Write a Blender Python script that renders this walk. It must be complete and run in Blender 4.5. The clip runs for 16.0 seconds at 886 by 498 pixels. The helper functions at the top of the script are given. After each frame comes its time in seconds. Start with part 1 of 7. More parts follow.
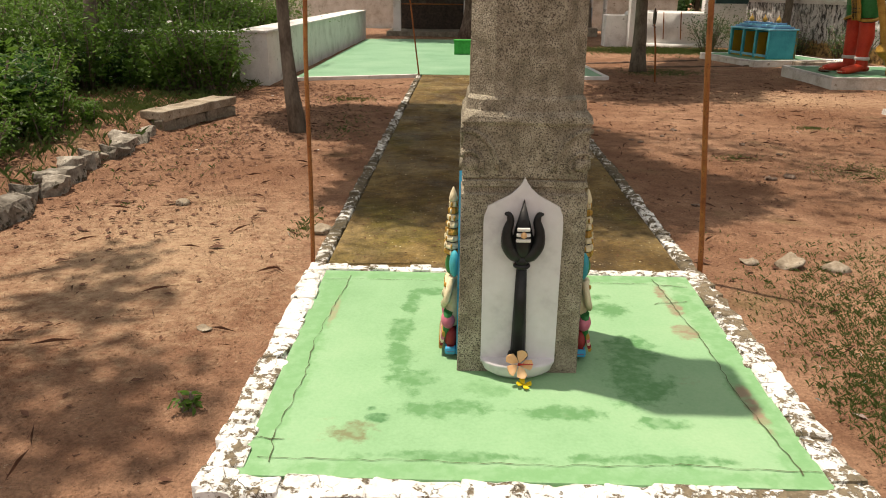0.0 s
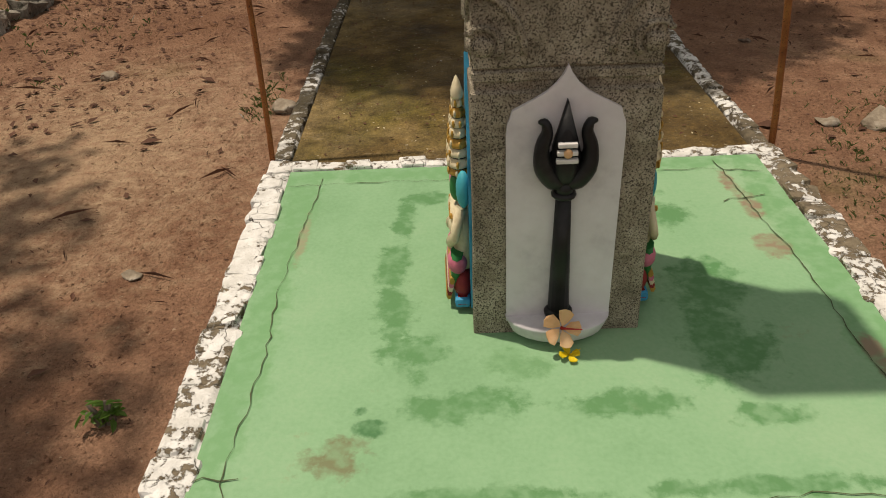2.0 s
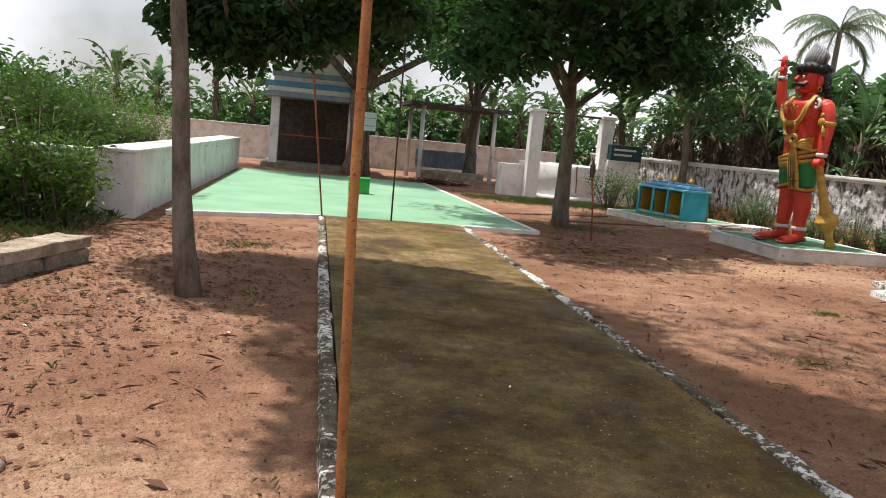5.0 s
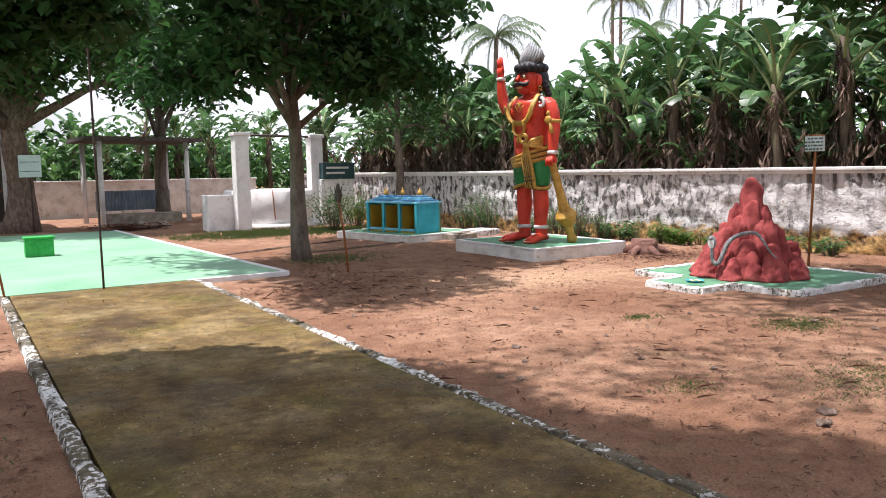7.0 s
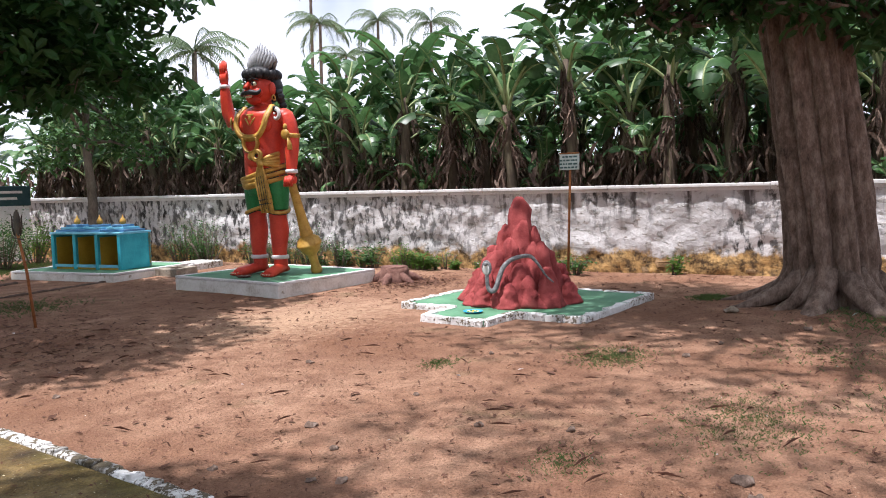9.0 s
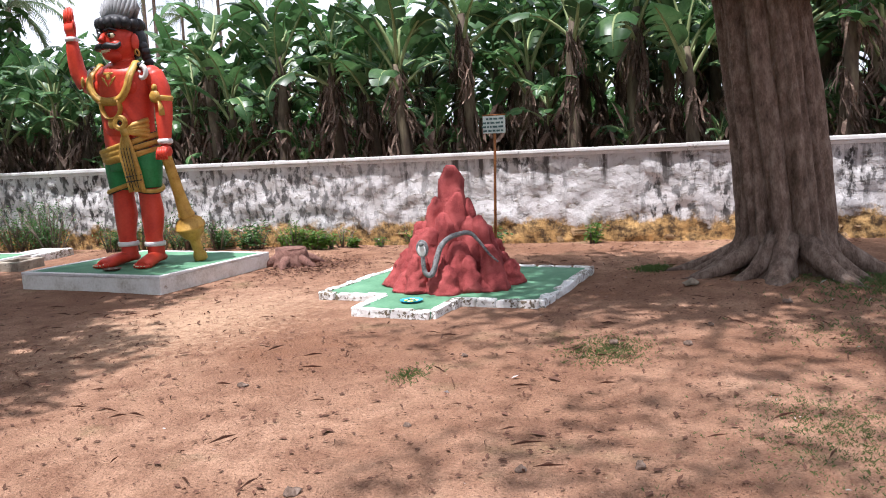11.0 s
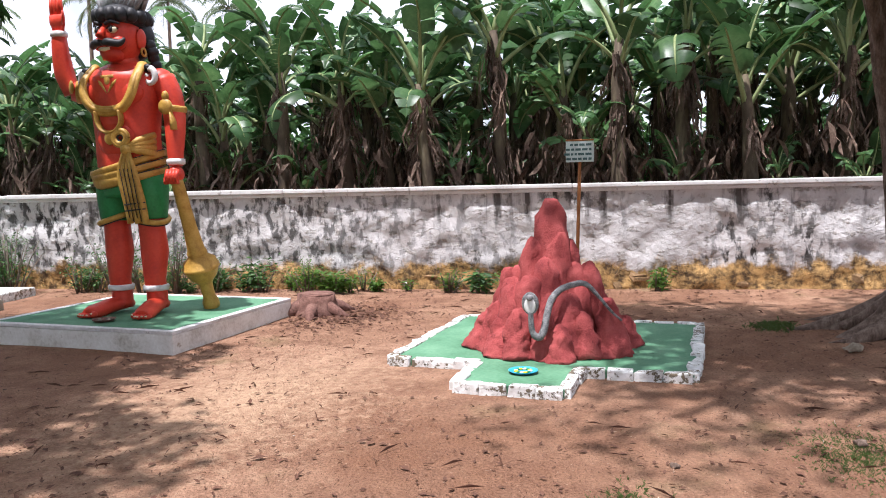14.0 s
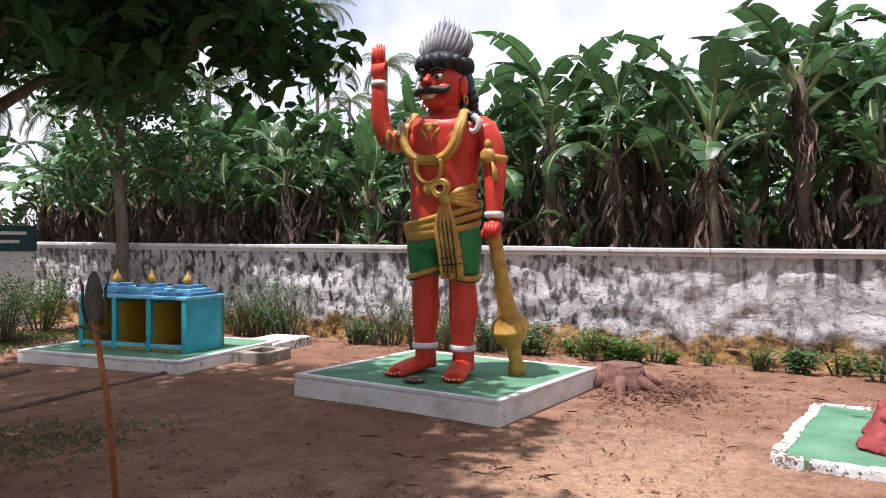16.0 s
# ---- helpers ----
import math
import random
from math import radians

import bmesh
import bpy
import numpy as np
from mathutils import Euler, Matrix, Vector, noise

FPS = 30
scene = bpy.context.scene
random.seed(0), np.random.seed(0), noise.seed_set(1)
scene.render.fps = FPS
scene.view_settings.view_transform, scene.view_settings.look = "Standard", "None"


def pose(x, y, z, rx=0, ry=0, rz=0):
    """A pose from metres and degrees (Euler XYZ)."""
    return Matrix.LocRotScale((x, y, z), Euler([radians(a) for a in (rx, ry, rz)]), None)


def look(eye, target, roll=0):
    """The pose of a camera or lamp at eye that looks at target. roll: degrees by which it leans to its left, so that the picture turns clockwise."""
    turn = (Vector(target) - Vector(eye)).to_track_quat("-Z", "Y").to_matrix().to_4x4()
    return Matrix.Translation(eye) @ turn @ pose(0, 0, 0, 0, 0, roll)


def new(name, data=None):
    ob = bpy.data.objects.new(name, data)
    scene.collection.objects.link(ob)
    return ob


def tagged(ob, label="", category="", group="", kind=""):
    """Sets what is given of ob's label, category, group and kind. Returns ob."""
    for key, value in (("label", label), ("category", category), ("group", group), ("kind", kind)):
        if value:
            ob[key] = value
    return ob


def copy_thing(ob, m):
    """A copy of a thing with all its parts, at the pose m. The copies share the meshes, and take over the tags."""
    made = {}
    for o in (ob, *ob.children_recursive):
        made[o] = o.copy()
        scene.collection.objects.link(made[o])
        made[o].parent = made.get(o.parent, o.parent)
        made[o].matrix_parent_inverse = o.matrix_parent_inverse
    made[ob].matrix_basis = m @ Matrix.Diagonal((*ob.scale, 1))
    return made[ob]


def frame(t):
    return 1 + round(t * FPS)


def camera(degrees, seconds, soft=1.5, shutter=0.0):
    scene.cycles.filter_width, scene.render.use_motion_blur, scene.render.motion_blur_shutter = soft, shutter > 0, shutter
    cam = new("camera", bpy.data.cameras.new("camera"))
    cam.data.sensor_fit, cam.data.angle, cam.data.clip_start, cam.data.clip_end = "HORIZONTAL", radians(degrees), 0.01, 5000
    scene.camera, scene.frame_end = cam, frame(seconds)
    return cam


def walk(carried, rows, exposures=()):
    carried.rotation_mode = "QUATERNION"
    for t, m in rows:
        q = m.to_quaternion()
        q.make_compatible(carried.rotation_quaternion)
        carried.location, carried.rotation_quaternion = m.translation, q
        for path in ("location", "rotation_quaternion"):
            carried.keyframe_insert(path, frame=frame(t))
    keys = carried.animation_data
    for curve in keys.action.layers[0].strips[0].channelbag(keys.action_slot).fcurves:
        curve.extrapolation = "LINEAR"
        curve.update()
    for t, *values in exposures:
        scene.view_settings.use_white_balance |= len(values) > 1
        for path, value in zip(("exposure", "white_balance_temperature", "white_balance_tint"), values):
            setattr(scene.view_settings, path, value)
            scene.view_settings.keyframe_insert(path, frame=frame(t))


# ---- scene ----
cam = camera(60.0, 16.0, soft=1.0)
PATH = [
    (0, (-0.238, -4.009, 1.542), (-0.287, -2.115, 0.9), 0.6),
    (0.5, (-0.207, -3.762, 1.508), (-0.283, -1.921, 0.731), -0.6),
    (1, (-0.178, -3.546, 1.491), (-0.265, -1.765, 0.586), -1.7),
    (1.5, (-0.228, -3.251, 1.453), (-0.29, -1.513, 0.466), -1.7),
    (2, (-0.298, -2.998, 1.492), (-0.328, -1.302, 0.433), -2.7),
    (2.5, (-0.299, -2.761, 1.376), (-0.439, -1.017, 0.407), -3.6),
    (3, (-0.336, -2.438, 1.329), (-0.561, -0.653, 0.456), -1.3),
    (3.5, (-0.508, -2.169, 1.362), (-0.67, -0.344, 0.56), -2.0),
    (4, (-0.675, -1.933, 1.37), (-0.746, -0.06, 0.672), -1.8),
    (4.1, (-0.68, -1.869, 1.371), (-0.761, 0.022, 0.725), -2.9),
    (4.2, (-0.747, -1.851, 1.364), (-0.791, 0.063, 0.786), -1.0),
    (6.3, (-1.509, -0.299, 1.433), (-0.735, 1.534, 1.231), 0.8),
    (6.5, (-1.57, -0.141, 1.44), (-0.702, 1.647, 1.224), 1.1),
    (7, (-1.519, 0.238, 1.423), (-0.447, 1.914, 1.218), -0.9),
    (7.5, (-1.392, 0.672, 1.396), (-0.135, 2.216, 1.208), 0.2),
    (8, (-1.224, 1.066, 1.4), (0.192, 2.458, 1.161), -0.1),
    (8.5, (-1.088, 1.44, 1.368), (0.435, 2.717, 1.144), -1.8),
    (9, (-0.954, 1.79, 1.376), (0.675, 2.94, 1.221), -1.3),
    (9.5, (-0.776, 2.168, 1.367), (0.942, 3.178, 1.202), -0.0),
    (9.7, (-0.715, 2.312, 1.359), (1.033, 3.271, 1.194), -1.7),
    (11.8, (-0.013, 3.612, 1.439), (1.849, 4.31, 1.223), -0.1),
    (12, (0.093, 3.741, 1.43), (1.965, 4.424, 1.256), 0.3),
    (12.5, (0.259, 3.947, 1.451), (2.137, 4.619, 1.3), -1.2),
    (13, (0.381, 4.377, 1.424), (2.281, 4.981, 1.265), 0.0),
    (13.5, (0.453, 4.637, 1.41), (2.347, 5.258, 1.239), -0.3),
    (14, (0.595, 4.932, 1.412), (2.473, 5.597, 1.242), -1.3),
    (14.5, (0.622, 5.27, 1.421), (2.46, 6.046, 1.277), -0.9),
    (15, (0.618, 5.623, 1.454), (2.39, 6.547, 1.363), -0.5),
    (15.5, (0.673, 6.087, 1.459), (2.375, 7.138, 1.429), -0.1),
    (16, (0.731, 6.421, 1.428), (2.404, 7.516, 1.41), 0.4),
]
walk(cam, [(t, look(eye, target, roll)) for t, eye, target, roll in PATH],
     [(0, 0.22, 7600, 13), (1, -0.3, 7600, 13), (2, -0.5, 7600, 13), (2.6, -0.35, 7350, 12), (3.5, 0.16, 7050, 12), (4.2, 0.36, 6850, 12),
      (6.3, 0.85, 6150, 17), (7, 0.95, 6150, 17), (7.5, 0.8, 6100, 17), (8, 1.0, 6100, 17), (8.5, 1.12, 5970, 17), (9, 0.8, 5970, 17), (9.6, 0.6, 5970, 17),
      (11.8, 1.08, 5870, 17), (12.5, 0.68, 5870, 17), (13, 0.95, 5900, 17), (14.5, 0.78, 5920, 18), (15, 0.66, 6000, 20), (16, 0.70, 6000, 21)])

# ---- light ----
SUN_TO = Vector((-0.62, 0.30, 2.2)).normalized()
world = bpy.data.worlds.new("sky")
world.use_nodes = True
scene.world = world
wn, wl = world.node_tree.nodes, world.node_tree.links
sky = wn.new("ShaderNodeTexSky")
sky.sky_type, sky.sun_disc = "NISHITA", False
sky.sun_elevation, sky.sun_rotation = math.asin(SUN_TO.z), math.atan2(SUN_TO.x, SUN_TO.y)
sky.dust_density, sky.air_density = 3.0, 1.2
cloud_at = wn.new("ShaderNodeTexCoord")
cloud = wn.new("ShaderNodeTexNoise")
cloud.inputs["Scale"].default_value, cloud.inputs["Detail"].default_value = 2.2, 6.0
cloud_ramp = wn.new("ShaderNodeValToRGB")
cloud_ramp.color_ramp.elements[0].position, cloud_ramp.color_ramp.elements[1].position = 0.30, 0.50
cloud_mix = wn.new("ShaderNodeMixRGB")
cloud_mix.inputs[2].default_value = (9.5, 9.8, 10.2, 1)
wl.new(cloud_at.outputs["Generated"], cloud.inputs["Vector"])
wl.new(cloud.outputs["Fac"], cloud_ramp.inputs["Fac"])
wl.new(cloud_ramp.outputs["Color"], cloud_mix.inputs[0])
wl.new(sky.outputs["Color"], cloud_mix.inputs[1])
wl.new(cloud_mix.outputs["Color"], wn["Background"].inputs["Color"])
wn["Background"].inputs["Strength"].default_value = 0.075
sun_data = bpy.data.lights.new("sun", "SUN")
sun_data.energy, sun_data.angle, sun_data.color = 4.6, radians(1.0), (1.0, 0.95, 0.86)
sun = new("sun", sun_data)
sun.matrix_world = look(SUN_TO * 30, (0, 0, 0))


# ---- materials ----
def surface(name, colors, scale=6.0, rough=0.85, bump=0.3, fine=60.0, metal=0.0, spots=None, vary=0.0, through_light=0.0, spec=0.3, stretch=(1, 1, 1)):
    """Procedural surface: two scales of noise over two or three colours, optional dark spots, per-object variation."""
    m = bpy.data.materials.new(name)
    m.use_nodes = True
    n, l = m.node_tree.nodes, m.node_tree.links
    bsdf = n["Principled BSDF"]
    where = n.new("ShaderNodeTexCoord")
    mapping = n.new("ShaderNodeMapping")
    mapping.inputs["Scale"].default_value = stretch
    l.new(where.outputs["Object"], mapping.inputs["Vector"])
    big = n.new("ShaderNodeTexNoise")
    big.inputs["Scale"].default_value, big.inputs["Detail"].default_value = scale, 8.0
    big.inputs["Roughness"].default_value = 0.62
    small = n.new("ShaderNodeTexNoise")
    small.inputs["Scale"].default_value, small.inputs["Detail"].default_value = fine, 4.0
    for tex in (big, small):
        l.new(mapping.outputs["Vector"], tex.inputs["Vector"])
    both = n.new("ShaderNodeMath")
    both.operation = "MULTIPLY_ADD"
    both.inputs[1].default_value = 0.35
    l.new(small.outputs["Fac"], both.inputs[0])
    l.new(big.outputs["Fac"], both.inputs[2])
    ramp = n.new("ShaderNodeValToRGB")
    ramp.color_ramp.elements[0].position, ramp.color_ramp.elements[1].position = 0.45, 0.9
    ramp.color_ramp.elements[0].color, ramp.color_ramp.elements[1].color = (*colors[0], 1), (*colors[-1], 1)
    if len(colors) > 2:
        ramp.color_ramp.elements.new(0.66).color = (*colors[1], 1)
    l.new(both.outputs[0], ramp.inputs["Fac"])
    out = ramp.outputs["Color"]
    if spots:
        size, amount, tint = spots
        sp = n.new("ShaderNodeTexNoise")
        sp.inputs["Scale"].default_value, sp.inputs["Detail"].default_value = size, 7.0
        sp.inputs["Roughness"].default_value = 0.68
        l.new(mapping.outputs["Vector"], sp.inputs["Vector"])
        sr = n.new("ShaderNodeValToRGB")
        sr.color_ramp.elements[0].position, sr.color_ramp.elements[1].position = 1 - amount, 1 - amount + 0.05
        l.new(sp.outputs["Fac"], sr.inputs["Fac"])
        mix = n.new("ShaderNodeMixRGB")
        l.new(sr.outputs["Color"], mix.inputs[0])
        l.new(out, mix.inputs[1])
        mix.inputs[2].default_value = (*tint, 1)
        out = mix.outputs["Color"]
    if vary:
        info, hsv, span = n.new("ShaderNodeObjectInfo"), n.new("ShaderNodeHueSaturation"), n.new("ShaderNodeMapRange")
        span.inputs["To Min"].default_value, span.inputs["To Max"].default_value = 1 - vary, 1 + vary
        l.new(info.outputs["Random"], span.inputs["Value"])
        l.new(span.outputs[0], hsv.inputs["Value"])
        l.new(out, hsv.inputs["Color"])
        out = hsv.outputs["Color"]
    l.new(out, bsdf.inputs["Base Color"])
    bsdf.inputs["Roughness"].default_value, bsdf.inputs["Metallic"].default_value = rough, metal
    bsdf.inputs["Specular IOR Level"].default_value = spec
    if bump:
        b = n.new("ShaderNodeBump")
        b.inputs["Strength"].default_value, b.inputs["Distance"].default_value = bump, 0.02
        l.new(both.outputs[0], b.inputs["Height"])
        l.new(b.outputs["Normal"], bsdf.inputs["Normal"])
    if through_light:
        tr, add = n.new("ShaderNodeBsdfTranslucent"), n.new("ShaderNodeMixShader")
        l.new(out, tr.inputs["Color"])
        add.inputs[0].default_value = through_light
        l.new(bsdf.outputs[0], add.inputs[1])
        l.new(tr.outputs[0], add.inputs[2])
        l.new(add.outputs[0], n["Material Output"].inputs["Surface"])
    return m


def leaf_surface(name, colors, rough=0.5, light=0.35, spec=0.4):
    """Leaves: colour differs from leaf to leaf, light shines through."""
    m = bpy.data.materials.new(name)
    m.use_nodes = True
    n, l = m.node_tree.nodes, m.node_tree.links
    bsdf = n["Principled BSDF"]
    geo, info, add = n.new("ShaderNodeNewGeometry"), n.new("ShaderNodeObjectInfo"), n.new("ShaderNodeMath")
    add.operation = "ADD"
    l.new(geo.outputs["Random Per Island"], add.inputs[0])
    l.new(info.outputs["Random"], add.inputs[1])
    wrap = n.new("ShaderNodeMath")
    wrap.operation = "FRACT"
    l.new(add.outputs[0], wrap.inputs[0])
    ramp = n.new("ShaderNodeValToRGB")
    for i, c in enumerate(colors):
        at = i / (len(colors) - 1)
        e = ramp.color_ramp.elements[0] if i == 0 else ramp.color_ramp.elements[1] if i == len(colors) - 1 else ramp.color_ramp.elements.new(at)
        e.position, e.color = at, (*c, 1)
    l.new(wrap.outputs[0], ramp.inputs["Fac"])
    l.new(ramp.outputs["Color"], bsdf.inputs["Base Color"])
    bsdf.inputs["Roughness"].default_value, bsdf.inputs["Specular IOR Level"].default_value = rough, spec
    tr, mix = n.new("ShaderNodeBsdfTranslucent"), n.new("ShaderNodeMixShader")
    l.new(ramp.outputs["Color"], tr.inputs["Color"])
    mix.inputs[0].default_value = light
    l.new(bsdf.outputs[0], mix.inputs[1])
    l.new(tr.outputs[0], mix.inputs[2])
    l.new(mix.outputs[0], n["Material Output"].inputs["Surface"])
    return m


def ground_material():
    """Trodden red earth: sandy and dark patches, mossy tints, crumbs and fine grain."""
    m = bpy.data.materials.new("red_earth")
    m.use_nodes = True
    n, l = m.node_tree.nodes, m.node_tree.links
    bsdf = n["Principled BSDF"]
    where = n.new("ShaderNodeTexCoord")

    def tex(scale, detail=6.0, rough=0.6):
        t = n.new("ShaderNodeTexNoise")
        t.inputs["Scale"].default_value, t.inputs["Detail"].default_value, t.inputs["Roughness"].default_value = scale, detail, rough
        l.new(where.outputs["Object"], t.inputs["Vector"])
        return t.outputs["Fac"]

    def ramp(fac, stops):
        r = n.new("ShaderNodeValToRGB")
        for i, (p, c) in enumerate(stops):
            e = r.color_ramp.elements[0] if i == 0 else r.color_ramp.elements[1] if i == len(stops) - 1 else r.color_ramp.elements.new(p)
            e.position, e.color = p, (*c, 1)
        l.new(fac, r.inputs["Fac"])
        return r.outputs["Color"]

    def blend(fac, a, b, kind="MIX"):
        x = n.new("ShaderNodeMixRGB")
        x.blend_type = kind
        for sock, v in ((x.inputs[0], fac), (x.inputs[1], a), (x.inputs[2], b)):
            if isinstance(v, tuple):
                sock.default_value = (*v, 1)
            elif isinstance(v, float):
                sock.default_value = v
            else:
                l.new(v, sock)
        return x.outputs["Color"]

    tone = ramp(tex(0.55, 5.0), [(0.32, (0.255, 0.13, 0.078)), (0.5, (0.375, 0.205, 0.13)), (0.68, (0.50, 0.31, 0.21))])
    tone = blend(ramp(tex(3.2, 8.0, 0.7), [(0.40, (0.8, 0.8, 0.8)), (0.60, (0, 0, 0))]), tone, (0.23, 0.12, 0.077))
    tone = blend(ramp(tex(1.1, 6.0), [(0.60, (0, 0, 0)), (0.72, (0.5, 0.5, 0.5))]), tone, (0.17, 0.145, 0.065))
    tone = blend(0.6, tone, ramp(tex(55.0, 5.0, 0.75), [(0.30, (0.35, 0.32, 0.30)), (0.5, (0.95, 0.95, 0.95)), (0.72, (1.35, 1.33, 1.3))]), "MULTIPLY")
    tone = blend(ramp(tex(26.0, 4.0, 0.7), [(0.635, (0, 0, 0)), (0.665, (1, 1, 1))]), tone, (0.07, 0.034, 0.022))
    tone = blend(ramp(tex(41.0, 3.0, 0.6), [(0.68, (0, 0, 0)), (0.71, (1, 1, 1))]), tone, (0.42, 0.30, 0.21))
    l.new(tone, bsdf.inputs["Base Color"])
    bsdf.inputs["Roughness"].default_value, bsdf.inputs["Specular IOR Level"].default_value = 0.95, 0.12
    add = n.new("ShaderNodeMath")
    l.new(tex(9.0, 9.0, 0.72), add.inputs[0])
    l.new(tex(60.0, 3.0), add.inputs[1])
    b = n.new("ShaderNodeBump")
    b.inputs["Strength"].default_value, b.inputs["Distance"].default_value = 1.0, 0.035
    l.new(add.outputs[0], b.inputs["Height"])
    l.new(b.outputs["Normal"], bsdf.inputs["Normal"])
    return m


def wall_material():
    """Peeling white plaster over rubble: black mould above, bare ochre stone along the foot."""
    m = bpy.data.materials.new("old_plaster")
    m.use_nodes = True
    n, l = m.node_tree.nodes, m.node_tree.links
    bsdf = n["Principled BSDF"]
    where = n.new("ShaderNodeTexCoord")
    sep = n.new("ShaderNodeSeparateXYZ")
    l.new(where.outputs["Object"], sep.inputs[0])

    def noise_tex(scale, detail=8.0, stretch=None, rough=0.6):
        t = n.new("ShaderNodeTexNoise")
        t.inputs["Scale"].default_value, t.inputs["Detail"].default_value, t.inputs["Roughness"].default_value = scale, detail, rough
        if stretch:
            mp = n.new("ShaderNodeMapping")
            mp.inputs["Scale"].default_value = stretch
            l.new(where.outputs["Object"], mp.inputs["Vector"])
            l.new(mp.outputs["Vector"], t.inputs["Vector"])
        else:
            l.new(where.outputs["Object"], t.inputs["Vector"])
        return t.outputs["Fac"]

    def ramp(fac, a, b, ca=(0, 0, 0), cb=(1, 1, 1)):
        r = n.new("ShaderNodeValToRGB")
        r.color_ramp.elements[0].position, r.color_ramp.elements[1].position = a, b
        r.color_ramp.elements[0].color, r.color_ramp.elements[1].color = (*ca, 1), (*cb, 1)
        l.new(fac, r.inputs["Fac"])
        return r.outputs["Color"]

    def blend(fac, a, b):
        x = n.new("ShaderNodeMixRGB")
        l.new(fac, x.inputs[0])
        for sock, v in ((x.inputs[1], a), (x.inputs[2], b)):
            if isinstance(v, tuple):
                sock.default_value = (*v, 1)
            else:
                l.new(v, sock)
        return x.outputs["Color"]

    def calc(op, a, b):
        x = n.new("ShaderNodeMath")
        x.operation = op
        for sock, v in ((x.inputs[0], a), (x.inputs[1], b)):
            if isinstance(v, float):
                sock.default_value = v
            else:
                l.new(v, sock)
        return x.outputs[0]

    plaster = ramp(noise_tex(2.5), 0.3, 0.7, (0.43, 0.405, 0.40), (0.70, 0.68, 0.675))
    flaked = ramp(noise_tex(6.0, stretch=(1, 1, 1.8)), 0.56, 0.62)
    tone = blend(flaked, plaster, ramp(noise_tex(20.0), 0.3, 0.7, (0.27, 0.245, 0.225), (0.56, 0.53, 0.50)))
    mould_zone = ramp(noise_tex(0.55, 3.0, (1, 1, 0.4)), 0.49, 0.62)
    mould_zone = calc("MAXIMUM", mould_zone, ramp(calc("MULTIPLY", sep.outputs["Y"], 0.1), 0.16, 0.5, (0, 0, 0), (0.85, 0.85, 0.85)))
    mould = calc("MULTIPLY", ramp(noise_tex(9.0, stretch=(1, 1, 0.5)), 0.48, 0.58), mould_zone)
    tone = blend(mould, tone, (0.045, 0.042, 0.04))
    drip = calc("MULTIPLY", ramp(noise_tex(5.0, stretch=(1, 1, 0.07)), 0.56, 0.66), ramp(sep.outputs["Z"], 0.75, 1.3))
    tone = blend(drip, tone, (0.10, 0.09, 0.085))
    foot = calc("ADD", sep.outputs["Z"], calc("MULTIPLY", noise_tex(2.6, 8.0, None, 0.7), 0.75))
    bare = ramp(foot, 0.66, 0.76, (1, 1, 1), (0, 0, 0))
    stone = ramp(noise_tex(7.0, 9.0, None, 0.7), 0.40, 0.60, (0.085, 0.055, 0.03), (0.52, 0.325, 0.13))
    tone = blend(bare, tone, stone)
    l.new(tone, bsdf.inputs["Base Color"])
    bsdf.inputs["Roughness"].default_value = 0.92
    bsdf.inputs["Specular IOR Level"].default_value = 0.2
    b = n.new("ShaderNodeBump")
    b.inputs["Strength"].default_value, b.inputs["Distance"].default_value = 0.9, 0.04
    l.new(calc("ADD", noise_tex(8.0), calc("MULTIPLY", flaked, 0.4)), b.inputs["Height"])
    l.new(b.outputs["Normal"], bsdf.inputs["Normal"])
    return m


